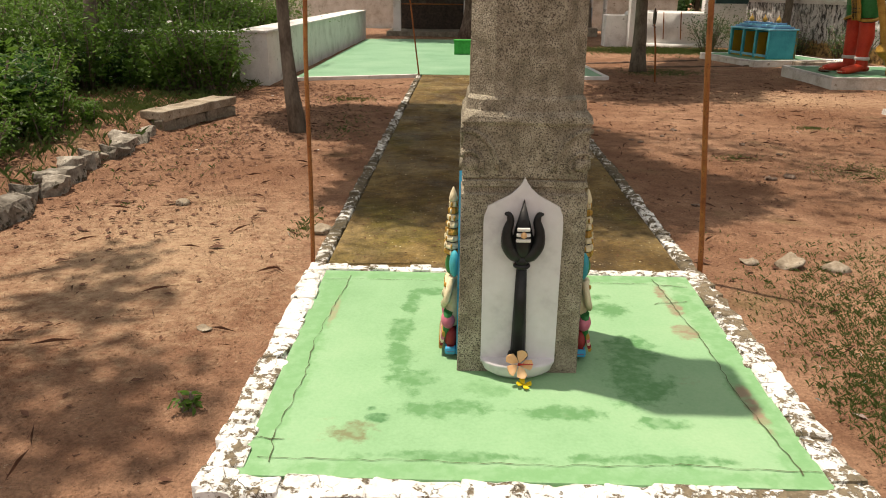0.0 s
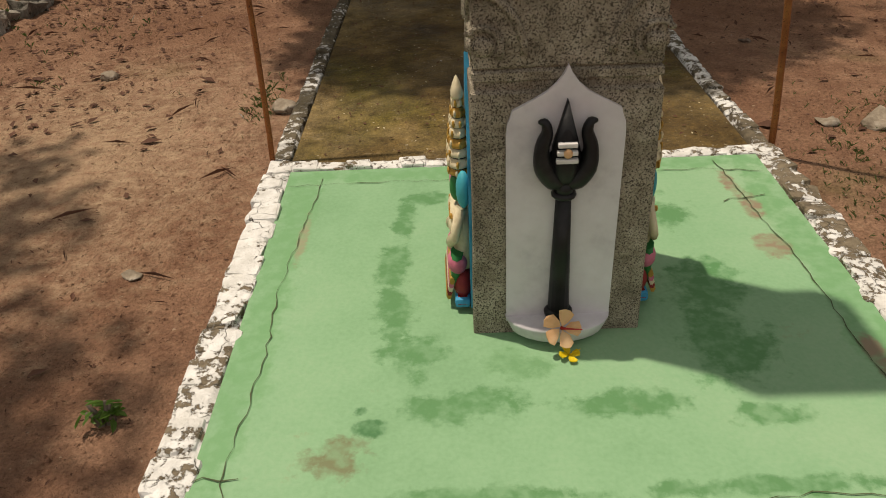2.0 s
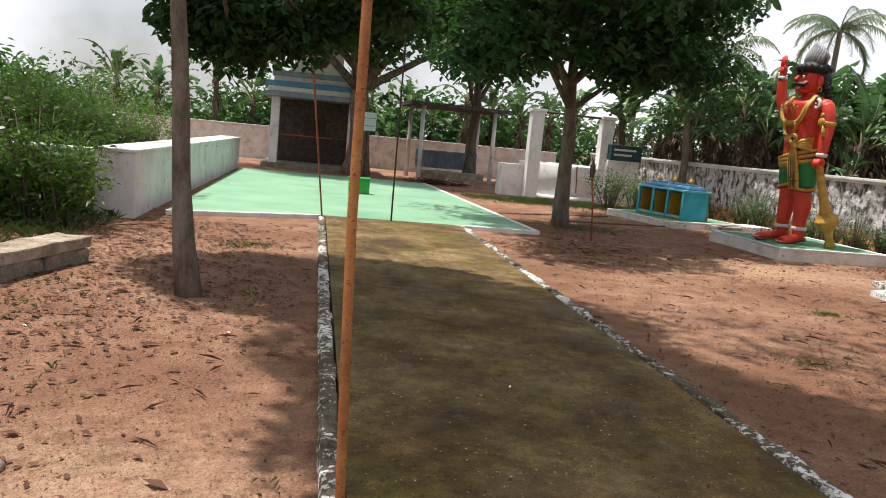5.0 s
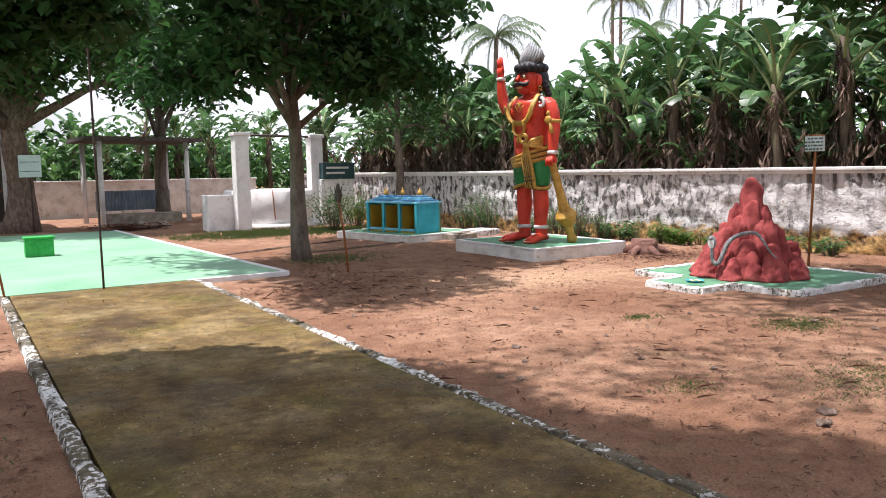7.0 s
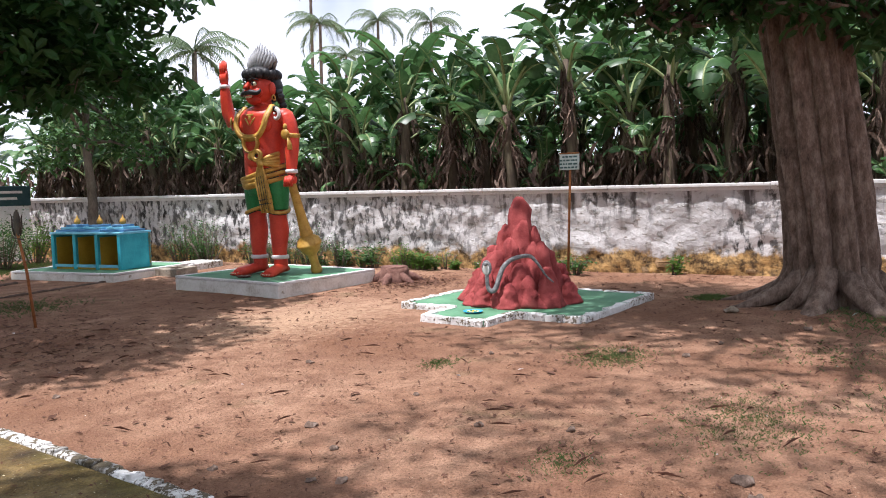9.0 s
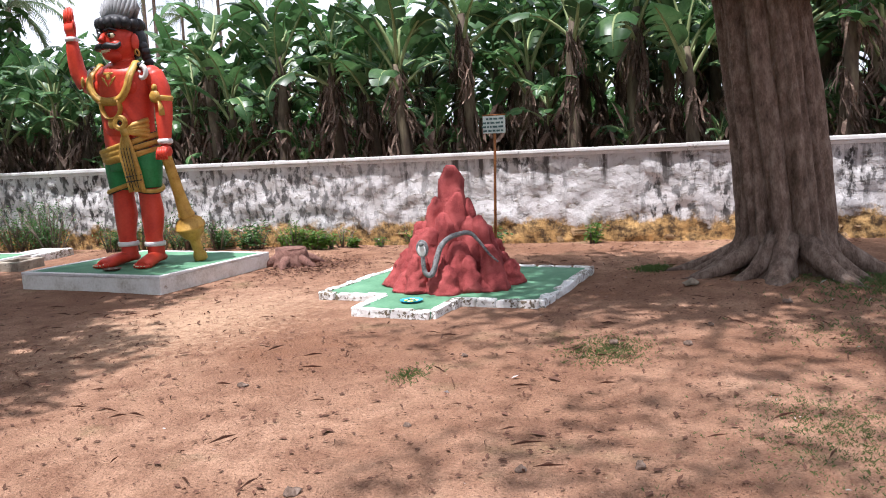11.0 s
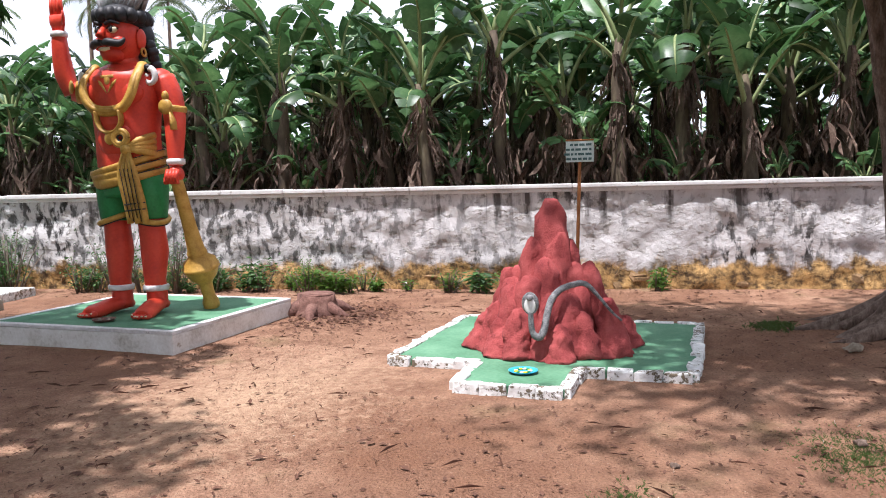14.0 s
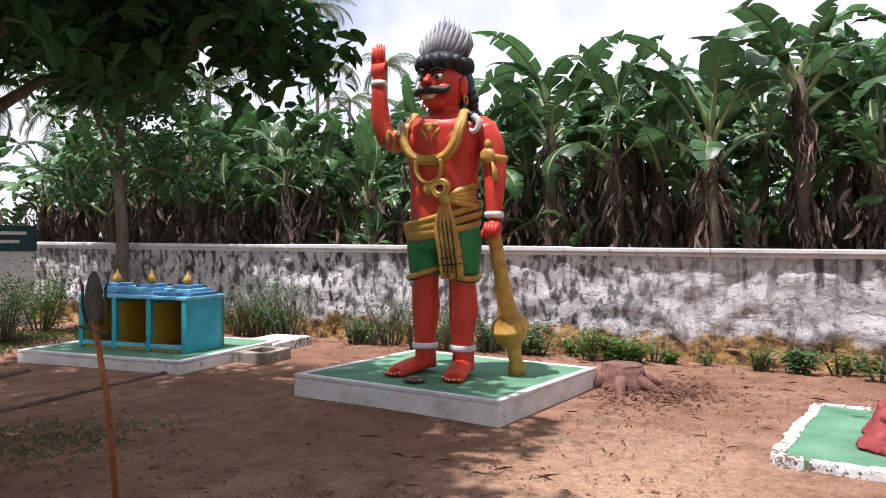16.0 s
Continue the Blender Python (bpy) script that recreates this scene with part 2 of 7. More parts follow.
def chipped_paint(name, bare, amount, lump=11.0, moss=0.0):
    """Thick white paint over lumpy cement: chips and cracks show the dirt beneath, more in some stretches than in others."""
    m = bpy.data.materials.new(name)
    m.use_nodes = True
    n, l = m.node_tree.nodes, m.node_tree.links
    bsdf = n["Principled BSDF"]
    where = n.new("ShaderNodeNewGeometry").outputs["Position"]

    def tex(scale, detail=6.0, rough=0.65):
        t = n.new("ShaderNodeTexNoise")
        t.inputs["Scale"].default_value, t.inputs["Detail"].default_value, t.inputs["Roughness"].default_value = scale, detail, rough
        l.new(where, t.inputs["Vector"])
        return t.outputs["Fac"]

    def calc(op, a, b):
        x = n.new("ShaderNodeMath")
        x.operation = op
        for sock, v in ((x.inputs[0], a), (x.inputs[1], b)):
            if isinstance(v, float):
                sock.default_value = v
            else:
                l.new(v, sock)
        return x.outputs[0]

    def ramp(fac, rows):
        r = n.new("ShaderNodeValToRGB")
        for i, (at, c) in enumerate(rows):
            e = r.color_ramp.elements[i] if i < 2 else r.color_ramp.elements.new(at)
            e.position, e.color = at, (*c, 1)
        l.new(fac, r.inputs["Fac"])
        return r.outputs["Color"]

    def blend(fac, a, b):
        x = n.new("ShaderNodeMixRGB")
        l.new(fac, x.inputs[0])
        for sock, v in ((x.inputs[1], a), (x.inputs[2], b)):
            if isinstance(v, tuple):
                sock.default_value = (*v, 1)
            else:
                l.new(v, sock)
        return x.outputs["Color"]

    paint = ramp(tex(14.0), [(0.3, (0.60, 0.585, 0.55)), (0.6, (0.83, 0.82, 0.80))])
    under = ramp(tex(30.0), [(0.3, tuple(c * 0.45 for c in bare)), (0.7, bare)])
    wear = calc("ADD", tex(22.0, 8.0, 0.7), calc("MULTIPLY", tex(1.3, 3.0), 0.55))
    chips = ramp(wear, [(1.0 - amount, (0, 0, 0)), (1.03 - amount, (1, 1, 1))])
    tone = blend(chips, paint, under)
    vor = n.new("ShaderNodeTexVoronoi")
    vor.feature = "DISTANCE_TO_EDGE"
    vor.inputs["Scale"].default_value = lump
    shift = n.new("ShaderNodeVectorMath")
    shift.operation = "ADD"
    wob = n.new("ShaderNodeTexNoise")
    wob.inputs["Scale"].default_value, wob.inputs["Detail"].default_value = 9.0, 4.0
    l.new(where, wob.inputs["Vector"])
    small = n.new("ShaderNodeVectorMath")
    small.operation = "SCALE"
    small.inputs["Scale"].default_value = 0.12
    l.new(wob.outputs["Color"], small.inputs[0])
    l.new(where, shift.inputs[0])
    l.new(small.outputs[0], shift.inputs[1])
    l.new(shift.outputs[0], vor.inputs["Vector"])
    crack = calc("MULTIPLY", ramp(vor.outputs["Distance"], [(0.004, (1, 1, 1)), (0.022, (0, 0, 0))]), ramp(tex(6.0, 4.0), [(0.47, (0, 0, 0)), (0.60, (1, 1, 1))]))
    tone = blend(crack, tone, tuple(c * 0.35 for c in bare))
    if moss:
        tone = blend(calc("MULTIPLY", ramp(tex(2.1, 5.0), [(0.5, (0, 0, 0)), (0.62, (1, 1, 1))]), moss), tone, (0.075, 0.062, 0.04))
    l.new(tone, bsdf.inputs["Base Color"])
    bsdf.inputs["Roughness"].default_value, bsdf.inputs["Specular IOR Level"].default_value = 0.85, 0.2
    b = n.new("ShaderNodeBump")
    b.inputs["Strength"].default_value, b.inputs["Distance"].default_value = 0.9, 0.02
    l.new(calc("SUBTRACT", tex(24.0, 6.0), calc("ADD", calc("MULTIPLY", crack, 0.6), calc("MULTIPLY", chips, 0.25))), b.inputs["Height"])
    l.new(b.outputs["Normal"], bsdf.inputs["Normal"])
    return m


def path_material():
    """Old cement walk: brown slime and olive moss in broad stains, pale scuffs, dark grain."""
    m = bpy.data.materials.new("mossy_concrete")
    m.use_nodes = True
    n, l = m.node_tree.nodes, m.node_tree.links
    bsdf = n["Principled BSDF"]
    where = n.new("ShaderNodeTexCoord").outputs["Object"]

    def tex(scale, detail=6.0, rough=0.6, stretch=None):
        t = n.new("ShaderNodeTexNoise")
        t.inputs["Scale"].default_value, t.inputs["Detail"].default_value, t.inputs["Roughness"].default_value = scale, detail, rough
        if stretch:
            mp = n.new("ShaderNodeMapping")
            mp.inputs["Scale"].default_value = stretch
            l.new(where, mp.inputs["Vector"])
            l.new(mp.outputs["Vector"], t.inputs["Vector"])
        else:
            l.new(where, t.inputs["Vector"])
        return t.outputs["Fac"]

    def ramp(fac, rows):
        r = n.new("ShaderNodeValToRGB")
        for i, (at, c) in enumerate(rows):
            e = r.color_ramp.elements[i] if i < 2 else r.color_ramp.elements.new(at)
            e.position, e.color = at, (*c, 1)
        l.new(fac, r.inputs["Fac"])
        return r.outputs["Color"]

    def blend(fac, a, b, mode="MIX"):
        x = n.new("ShaderNodeMixRGB")
        x.blend_type = mode
        for sock, v in ((x.inputs[0], fac), (x.inputs[1], a), (x.inputs[2], b)):
            if isinstance(v, tuple):
                sock.default_value = (*v, 1)
            elif isinstance(v, float):
                sock.default_value = v
            else:
                l.new(v, sock)
        return x.outputs["Color"]

    tone = ramp(tex(1.1, 7.0, 0.62), [(0.36, (0.064, 0.037, 0.012)), (0.5, (0.148, 0.096, 0.033)), (0.64, (0.24, 0.172, 0.077))])
    tone = blend(ramp(tex(0.8, 5.0, 0.6, (1.6, 0.8, 1)), [(0.52, (0, 0, 0)), (0.64, (0.75, 0.75, 0.75))]), tone, (0.12, 0.098, 0.018))
    tone = blend(ramp(tex(3.4, 8.0, 0.72, (0.7, 1.4, 1)), [(0.60, (0, 0, 0)), (0.68, (0.7, 0.7, 0.7))]), tone, (0.29, 0.22, 0.13))
    tone = blend(0.85, tone, ramp(tex(8.0, 8.0, 0.72), [(0.34, (0.42, 0.40, 0.36)), (0.5, (0.86, 0.86, 0.84)), (0.66, (1.4, 1.38, 1.3))]), "MULTIPLY")
    tone = blend(0.7, tone, ramp(tex(75.0, 4.0, 0.75), [(0.30, (0.35, 0.33, 0.3)), (0.5, (0.95, 0.95, 0.95)), (0.70, (1.5, 1.5, 1.45))]), "MULTIPLY")
    tone = blend(ramp(tex(48.0, 3.0, 0.6), [(0.68, (0, 0, 0)), (0.71, (1, 1, 1))]), tone, (0.36, 0.31, 0.22))
    l.new(tone, bsdf.inputs["Base Color"])
    l.new(ramp(tex(1.7, 4.0), [(0.4, (0.55, 0.55, 0.55)), (0.6, (0.9, 0.9, 0.9))]), bsdf.inputs["Roughness"])
    bsdf.inputs["Specular IOR Level"].default_value = 0.25
    add = n.new("ShaderNodeMath")
    l.new(tex(16.0, 8.0, 0.7), add.inputs[0])
    l.new(tex(90.0, 3.0), add.inputs[1])
    b = n.new("ShaderNodeBump")
    b.inputs["Strength"].default_value, b.inputs["Distance"].default_value = 0.8, 0.015
    l.new(add.outputs[0], b.inputs["Height"])
    l.new(b.outputs["Normal"], bsdf.inputs["Normal"])
    return m


def stain_and_sun_marks(base, marks, edge=0.80):
    """Adds soft-edged stains and painted sunlit patches of their own shape to a floor material: rows of centre, half
    sizes and colour.
    """
    n, l = base.node_tree.nodes, base.node_tree.links
    bsdf = n["Principled BSDF"]
    out = bsdf.inputs["Base Color"].links[0].from_socket
    where, wobble = n.new("ShaderNodeTexCoord"), n.new("ShaderNodeTexNoise")
    wobble.inputs["Scale"].default_value, wobble.inputs["Detail"].default_value = 11.0, 9.0
    wobble.inputs["Roughness"].default_value = 0.68
    l.new(where.outputs["Object"], wobble.inputs["Vector"])
    grain, patchy = n.new("ShaderNodeTexNoise"), n.new("ShaderNodeMapRange")
    grain.inputs["Scale"].default_value, grain.inputs["Detail"].default_value = 24.0, 8.0
    l.new(where.outputs["Object"], grain.inputs["Vector"])
    l.new(grain.outputs["Fac"], patchy.inputs["Value"])
    patchy.inputs["From Min"].default_value, patchy.inputs["From Max"].default_value = 0.36, 0.56
    patchy.inputs["To Min"].default_value, patchy.inputs["To Max"].default_value = 0.45, 1.0
    for (x, y), (rx, ry), color in marks:
        mp, ln, add, rp, mx = (n.new("ShaderNode" + k) for k in ("Mapping", "VectorMath", "Math", "ValToRGB", "MixRGB"))
        mp.inputs["Location"].default_value = (-x / rx, -y / ry, 0)
        mp.inputs["Scale"].default_value = (1 / rx, 1 / ry, 0)
        l.new(where.outputs["Object"], mp.inputs["Vector"])
        weak = n.new("ShaderNodeMath")
        weak.operation = "MULTIPLY"
        ln.operation = "LENGTH"
        l.new(mp.outputs["Vector"], ln.inputs[0])
        add.operation = "MULTIPLY_ADD"
        add.inputs[1].default_value = 3.4
        l.new(wobble.outputs["Fac"], add.inputs[0])
        l.new(ln.outputs["Value"], add.inputs[2])
        rp.color_ramp.elements[0].position, rp.color_ramp.elements[1].position = edge, 0.99
        rp.color_ramp.elements[0].color, rp.color_ramp.elements[1].color = (1, 1, 1, 1), (0, 0, 0, 1)
        half = n.new("ShaderNodeMath")
        half.operation = "MULTIPLY_ADD"
        half.inputs[1].default_value, half.inputs[2].default_value = 0.52, -0.47
        l.new(add.outputs[0], half.inputs[0])
        l.new(half.outputs[0], rp.inputs["Fac"])
        l.new(rp.outputs["Color"], weak.inputs[0])
        l.new(patchy.outputs[0], weak.inputs[1])
        l.new(weak.outputs[0], mx.inputs[0])
        l.new(out, mx.inputs[1])
        mx.inputs[2].default_value = (*color, 1)
        out = mx.outputs["Color"]
    l.new(out, bsdf.inputs["Base Color"])


M = {}
M["earth"] = ground_material()
M["wall"] = wall_material()
M["concrete"] = path_material()
M["green"] = surface("green_painted_cement", [(0.17, 0.335, 0.175), (0.215, 0.395, 0.22), (0.265, 0.43, 0.255)], 1.6, 0.6, 0.25, 70.0, spots=(5.0, 0.345, (0.235, 0.335, 0.19)))
M["green_pale"] = surface("pale_green_cement", [(0.125, 0.275, 0.165), (0.18, 0.345, 0.22), (0.235, 0.40, 0.265)], 0.8, 0.6, 0.08, 20.0)
M["green_old"] = surface("dull_green_cement", [(0.055, 0.15, 0.08), (0.095, 0.225, 0.13), (0.15, 0.30, 0.185)], 2.0, 0.75, 0.2, 40.0, spots=(5.0, 0.34, (0.05, 0.13, 0.07)))
M["white"] = chipped_paint("chipped_white_paint", (0.26, 0.21, 0.145), 0.185)
M["white_worn"] = chipped_paint("flaking_white_paint", (0.19, 0.155, 0.105), 0.265, 13.0, 0.9)
M["white_clean"] = surface("white_limewash", [(0.48, 0.455, 0.44), (0.66, 0.64, 0.63), (0.76, 0.74, 0.73)], 2.5, 0.85, 0.25, 35.0, spots=(6.0, 0.38, (0.36, 0.335, 0.31)))
M["niche"] = surface("niche_white", [(0.48, 0.455, 0.49), (0.60, 0.58, 0.605), (0.66, 0.64, 0.67)], 5.0, 0.7, 0.15, 30.0)
M["granite"] = surface("speckled_granite", [(0.15, 0.128, 0.095), (0.285, 0.25, 0.19), (0.46, 0.415, 0.335)], 14.0, 0.88, 0.9, 150.0, spots=(210.0, 0.485, (0.065, 0.054, 0.04)))
M["drain"] = surface("dark_drain_earth", [(0.05, 0.03, 0.022), (0.10, 0.062, 0.045), (0.16, 0.10, 0.075)], 6.0, 0.95, 0.8, 50.0)
M["stump"] = surface("weathered_red_stump", [(0.055, 0.028, 0.022), (0.145, 0.072, 0.056), (0.25, 0.14, 0.11)], 9.0, 0.95, 0.9, 55.0)
M["black"] = surface("black_gloss", [(0.005, 0.005, 0.006), (0.009, 0.009, 0.010), (0.02, 0.02, 0.02)], 8.0, 0.42, 0.1, 60.0, spec=0.3)
M["bark"] = surface("ridged_bark", [(0.050, 0.032, 0.024), (0.135, 0.092, 0.070), (0.25, 0.188, 0.152)], 13.0, 0.95, 1.0, 70.0, stretch=(1, 1, 0.45), spots=(26.0, 0.33, (0.30, 0.25, 0.21)))
M["bark_grey"] = surface("grey_bark", [(0.06, 0.046, 0.035), (0.14, 0.112, 0.088), (0.22, 0.185, 0.15)], 7.0, 0.95, 0.7, 50.0, stretch=(1, 1, 0.4))
M["rust"] = surface("rusty_iron", [(0.15, 0.038, 0.012), (0.27, 0.095, 0.028), (0.36, 0.155, 0.045)], 3.0, 0.7, 0.15, 30.0, spots=(150.0, 0.425, (0.05, 0.014, 0.008)))
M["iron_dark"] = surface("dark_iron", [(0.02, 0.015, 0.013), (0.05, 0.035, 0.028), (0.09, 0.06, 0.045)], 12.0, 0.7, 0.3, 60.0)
M["red_mound"] = surface("red_painted_mud", [(0.18, 0.030, 0.030), (0.28, 0.052, 0.050), (0.36, 0.082, 0.076)], 6.0, 0.9, 1.0, 85.0, spots=(38.0, 0.36, (0.085, 0.016, 0.015)))
M["skin"] = surface("orange_red_enamel", [(0.40, 0.024, 0.015), (0.54, 0.042, 0.019), (0.64, 0.068, 0.030)], 3.5, 0.48, 0.12, 40.0, spec=0.4)
M["gold"] = surface("ochre_gold_paint", [(0.27, 0.14, 0.02), (0.42, 0.235, 0.038), (0.54, 0.33, 0.07)], 9.0, 0.5, 0.3, 60.0, spec=0.45)
M["cloth_green"] = surface("green_enamel", [(0.012, 0.12, 0.035), (0.02, 0.18, 0.05), (0.03, 0.22, 0.07)], 5.0, 0.45, 0.1, 40.0)
M["hair"] = surface("black_paint", [(0.008, 0.008, 0.010), (0.018, 0.018, 0.021), (0.035, 0.035, 0.04)], 10.0, 0.5, 0.3, 50.0)
M["crest"] = surface("grey_paint", [(0.14, 0.14, 0.145), (0.25, 0.25, 0.26), (0.34, 0.34, 0.35)], 10.0, 0.5, 0.2, 60.0)
M["silver"] = surface("pale_grey_paint", [(0.50, 0.47, 0.46), (0.62, 0.60, 0.59), (0.70, 0.68, 0.67)], 10.0, 0.5, 0.1, 60.0)
M["maroon"] = surface("maroon_paint", [(0.16, 0.012, 0.015), (0.22, 0.02, 0.022), (0.28, 0.03, 0.03)], 6.0, 0.5, 0.1, 50.0)
M["blue"] = surface("bright_blue_paint", [(0.015, 0.20, 0.38), (0.03, 0.30, 0.52), (0.06, 0.38, 0.60)], 8.0, 0.6, 0.3, 60.0)
M["teal"] = surface("teal_blue_paint", [(0.02, 0.23, 0.30), (0.035, 0.34, 0.42), (0.06, 0.42, 0.50)], 3.0, 0.55, 0.1, 40.0)
M["teal_light"] = surface("light_blue_paint", [(0.10, 0.36, 0.50), (0.17, 0.46, 0.60), (0.24, 0.54, 0.68)], 3.0, 0.6, 0.1, 40.0)
M["board_dark"] = surface("dark_board", [(0.012, 0.035, 0.04), (0.02, 0.055, 0.06), (0.035, 0.075, 0.08)], 4.0, 0.6, 0.05, 30.0)
M["plinth_white"] = surface("stained_white_plinth", [(0.42, 0.375, 0.315), (0.66, 0.63, 0.58), (0.80, 0.78, 0.75)], 3.0, 0.85, 0.6, 35.0, spots=(4.5, 0.375, (0.36, 0.30, 0.235)))
M["navy"] = surface("blue_step_paint", [(0.05, 0.14, 0.27), (0.09, 0.21, 0.37), (0.15, 0.29, 0.45)], 3.0, 0.6, 0.1, 40.0)
M["yellow_in"] = surface("mustard_paint", [(0.34, 0.20, 0.02), (0.48, 0.30, 0.03), (0.55, 0.36, 0.05)], 3.0, 0.7, 0.1, 40.0)
M["cream"] = surface("cream_paint", [(0.50, 0.42, 0.27), (0.66, 0.58, 0.40), (0.75, 0.68, 0.50)], 9.0, 0.6, 0.2, 60.0)
M["pink"] = surface("pink_paint", [(0.45, 0.10, 0.17), (0.58, 0.17, 0.25), (0.65, 0.26, 0.32)], 9.0, 0.6, 0.2, 60.0)
M["scale"] = surface("snake_scales", [(0.06, 0.06, 0.065), (0.15, 0.148, 0.15), (0.27, 0.265, 0.265)], 30.0, 0.55, 0.5, 120.0)
M["stone"] = surface("rough_stone", [(0.11, 0.095, 0.075), (0.22, 0.19, 0.15), (0.36, 0.32, 0.26)], 6.0, 0.92, 0.8, 50.0, vary=0.2, spots=(8.0, 0.35, (0.06, 0.055, 0.045)))
M["kerb_stone"] = surface("pale_kerb_stone", [(0.09, 0.078, 0.064), (0.22, 0.195, 0.165), (0.44, 0.41, 0.365)], 7.0, 0.92, 1.0, 50.0, vary=0.35, spots=(9.0, 0.45, (0.055, 0.05, 0.035)))
M["ochre_stone"] = surface("ochre_stone", [(0.11, 0.072, 0.042), (0.24, 0.15, 0.075), (0.36, 0.24, 0.135)], 6.0, 0.92, 0.9, 50.0, vary=0.3, spots=(14.0, 0.40, (0.06, 0.042, 0.03)))
M["slab"] = surface("bench_slab", [(0.13, 0.10, 0.07), (0.27, 0.22, 0.165), (0.46, 0.41, 0.34)], 5.0, 0.9, 0.8, 50.0, spots=(9.0, 0.40, (0.10, 0.075, 0.05)))
M["sign"] = surface("pale_sign", [(0.40, 0.48, 0.46), (0.50, 0.58, 0.56), (0.56, 0.63, 0.61)], 6.0, 0.6, 0.05, 40.0)
M["sign_ink"] = surface("sign_lettering", [(0.05, 0.10, 0.10), (0.08, 0.14, 0.14)], 8.0, 0.7, 0.0, 40.0)
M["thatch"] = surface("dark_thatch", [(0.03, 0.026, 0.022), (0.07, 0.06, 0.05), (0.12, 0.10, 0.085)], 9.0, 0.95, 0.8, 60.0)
M["grey_sheet"] = surface("blue_grey_sheet", [(0.14, 0.17, 0.21), (0.20, 0.24, 0.29), (0.27, 0.31, 0.36)], 4.0, 0.6, 0.1, 30.0)
M["box_green"] = surface("bright_green_paint", [(0.02, 0.22, 0.04), (0.03, 0.32, 0.06), (0.06, 0.40, 0.09)], 5.0, 0.6, 0.1, 40.0)
M["crack"] = surface("crack_dirt", [(0.05, 0.075, 0.035), (0.10, 0.11, 0.06)], 20.0, 0.95, 0.0, 60.0)
M["bare_cement"] = surface("bare_cement", [(0.20, 0.15, 0.10), (0.30, 0.24, 0.17), (0.36, 0.30, 0.22)], 9.0, 0.9, 0.3, 60.0)
M["leaf_mango"] = leaf_surface("dark_tree_leaf", [(0.03, 0.085, 0.02), (0.06, 0.155, 0.03), (0.11, 0.24, 0.05), (0.035, 0.10, 0.024)], light=0.45)
M["leaf_light"] = leaf_surface("light_tree_leaf", [(0.09, 0.18, 0.025), (0.16, 0.28, 0.04), (0.25, 0.37, 0.06), (0.10, 0.20, 0.035)], light=0.45)
M["leaf_dark"] = leaf_surface("deep_shrub_leaf", [(0.025, 0.075, 0.02), (0.055, 0.135, 0.035), (0.095, 0.20, 0.05)])
M["leaf_banana"] = surface("banana_leaf", [(0.026, 0.072, 0.024), (0.056, 0.128, 0.042), (0.125, 0.22, 0.085)], 1.5, 0.40, 0.2, 25.0, vary=0.55, through_light=0.35, spec=0.45)
M["petiole"] = surface("banana_stalk", [(0.13, 0.18, 0.07), (0.21, 0.26, 0.11), (0.28, 0.32, 0.16)], 5.0, 0.6, 0.2, 30.0)
M["stem_banana"] = surface("banana_stem", [(0.035, 0.025, 0.019), (0.085, 0.062, 0.042), (0.17, 0.145, 0.085)], 5.0, 0.8, 0.5, 30.0, stretch=(1, 1, 0.3))
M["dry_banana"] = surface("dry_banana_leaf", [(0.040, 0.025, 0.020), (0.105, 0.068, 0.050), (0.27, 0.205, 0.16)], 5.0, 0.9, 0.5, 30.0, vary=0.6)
M["leaf_palm"] = leaf_surface("palm_leaf", [(0.07, 0.12, 0.055), (0.11, 0.17, 0.08), (0.14, 0.20, 0.10)], light=0.3)
M["grass"] = leaf_surface("grass_blade", [(0.07, 0.115, 0.03), (0.12, 0.165, 0.045), (0.20, 0.20, 0.08), (0.09, 0.13, 0.035)])
M["litter"] = leaf_surface("dry_leaf_litter", [(0.09, 0.045, 0.03), (0.22, 0.115, 0.072), (0.38, 0.23, 0.15), (0.14, 0.068, 0.046)], 0.85, 0.1, 0.2)
M["petal"] = surface("peach_petal", [(0.62, 0.33, 0.16), (0.75, 0.45, 0.24), (0.80, 0.55, 0.33)], 12.0, 0.7, 0.1, 60.0, through_light=0.2)
M["petal_y"] = surface("yellow_petal", [(0.70, 0.48, 0.01), (0.80, 0.58, 0.02), (0.85, 0.66, 0.05)], 12.0, 0.7, 0.1, 60.0, through_light=0.2)
M["red"] = surface("red_stain", [(0.35, 0.02, 0.02), (0.45, 0.035, 0.03)], 12.0, 0.7, 0.1, 60.0)
DAMP, BARE, RIM = (0.095, 0.24, 0.097), (0.25, 0.195, 0.13), (0.155, 0.335, 0.155)
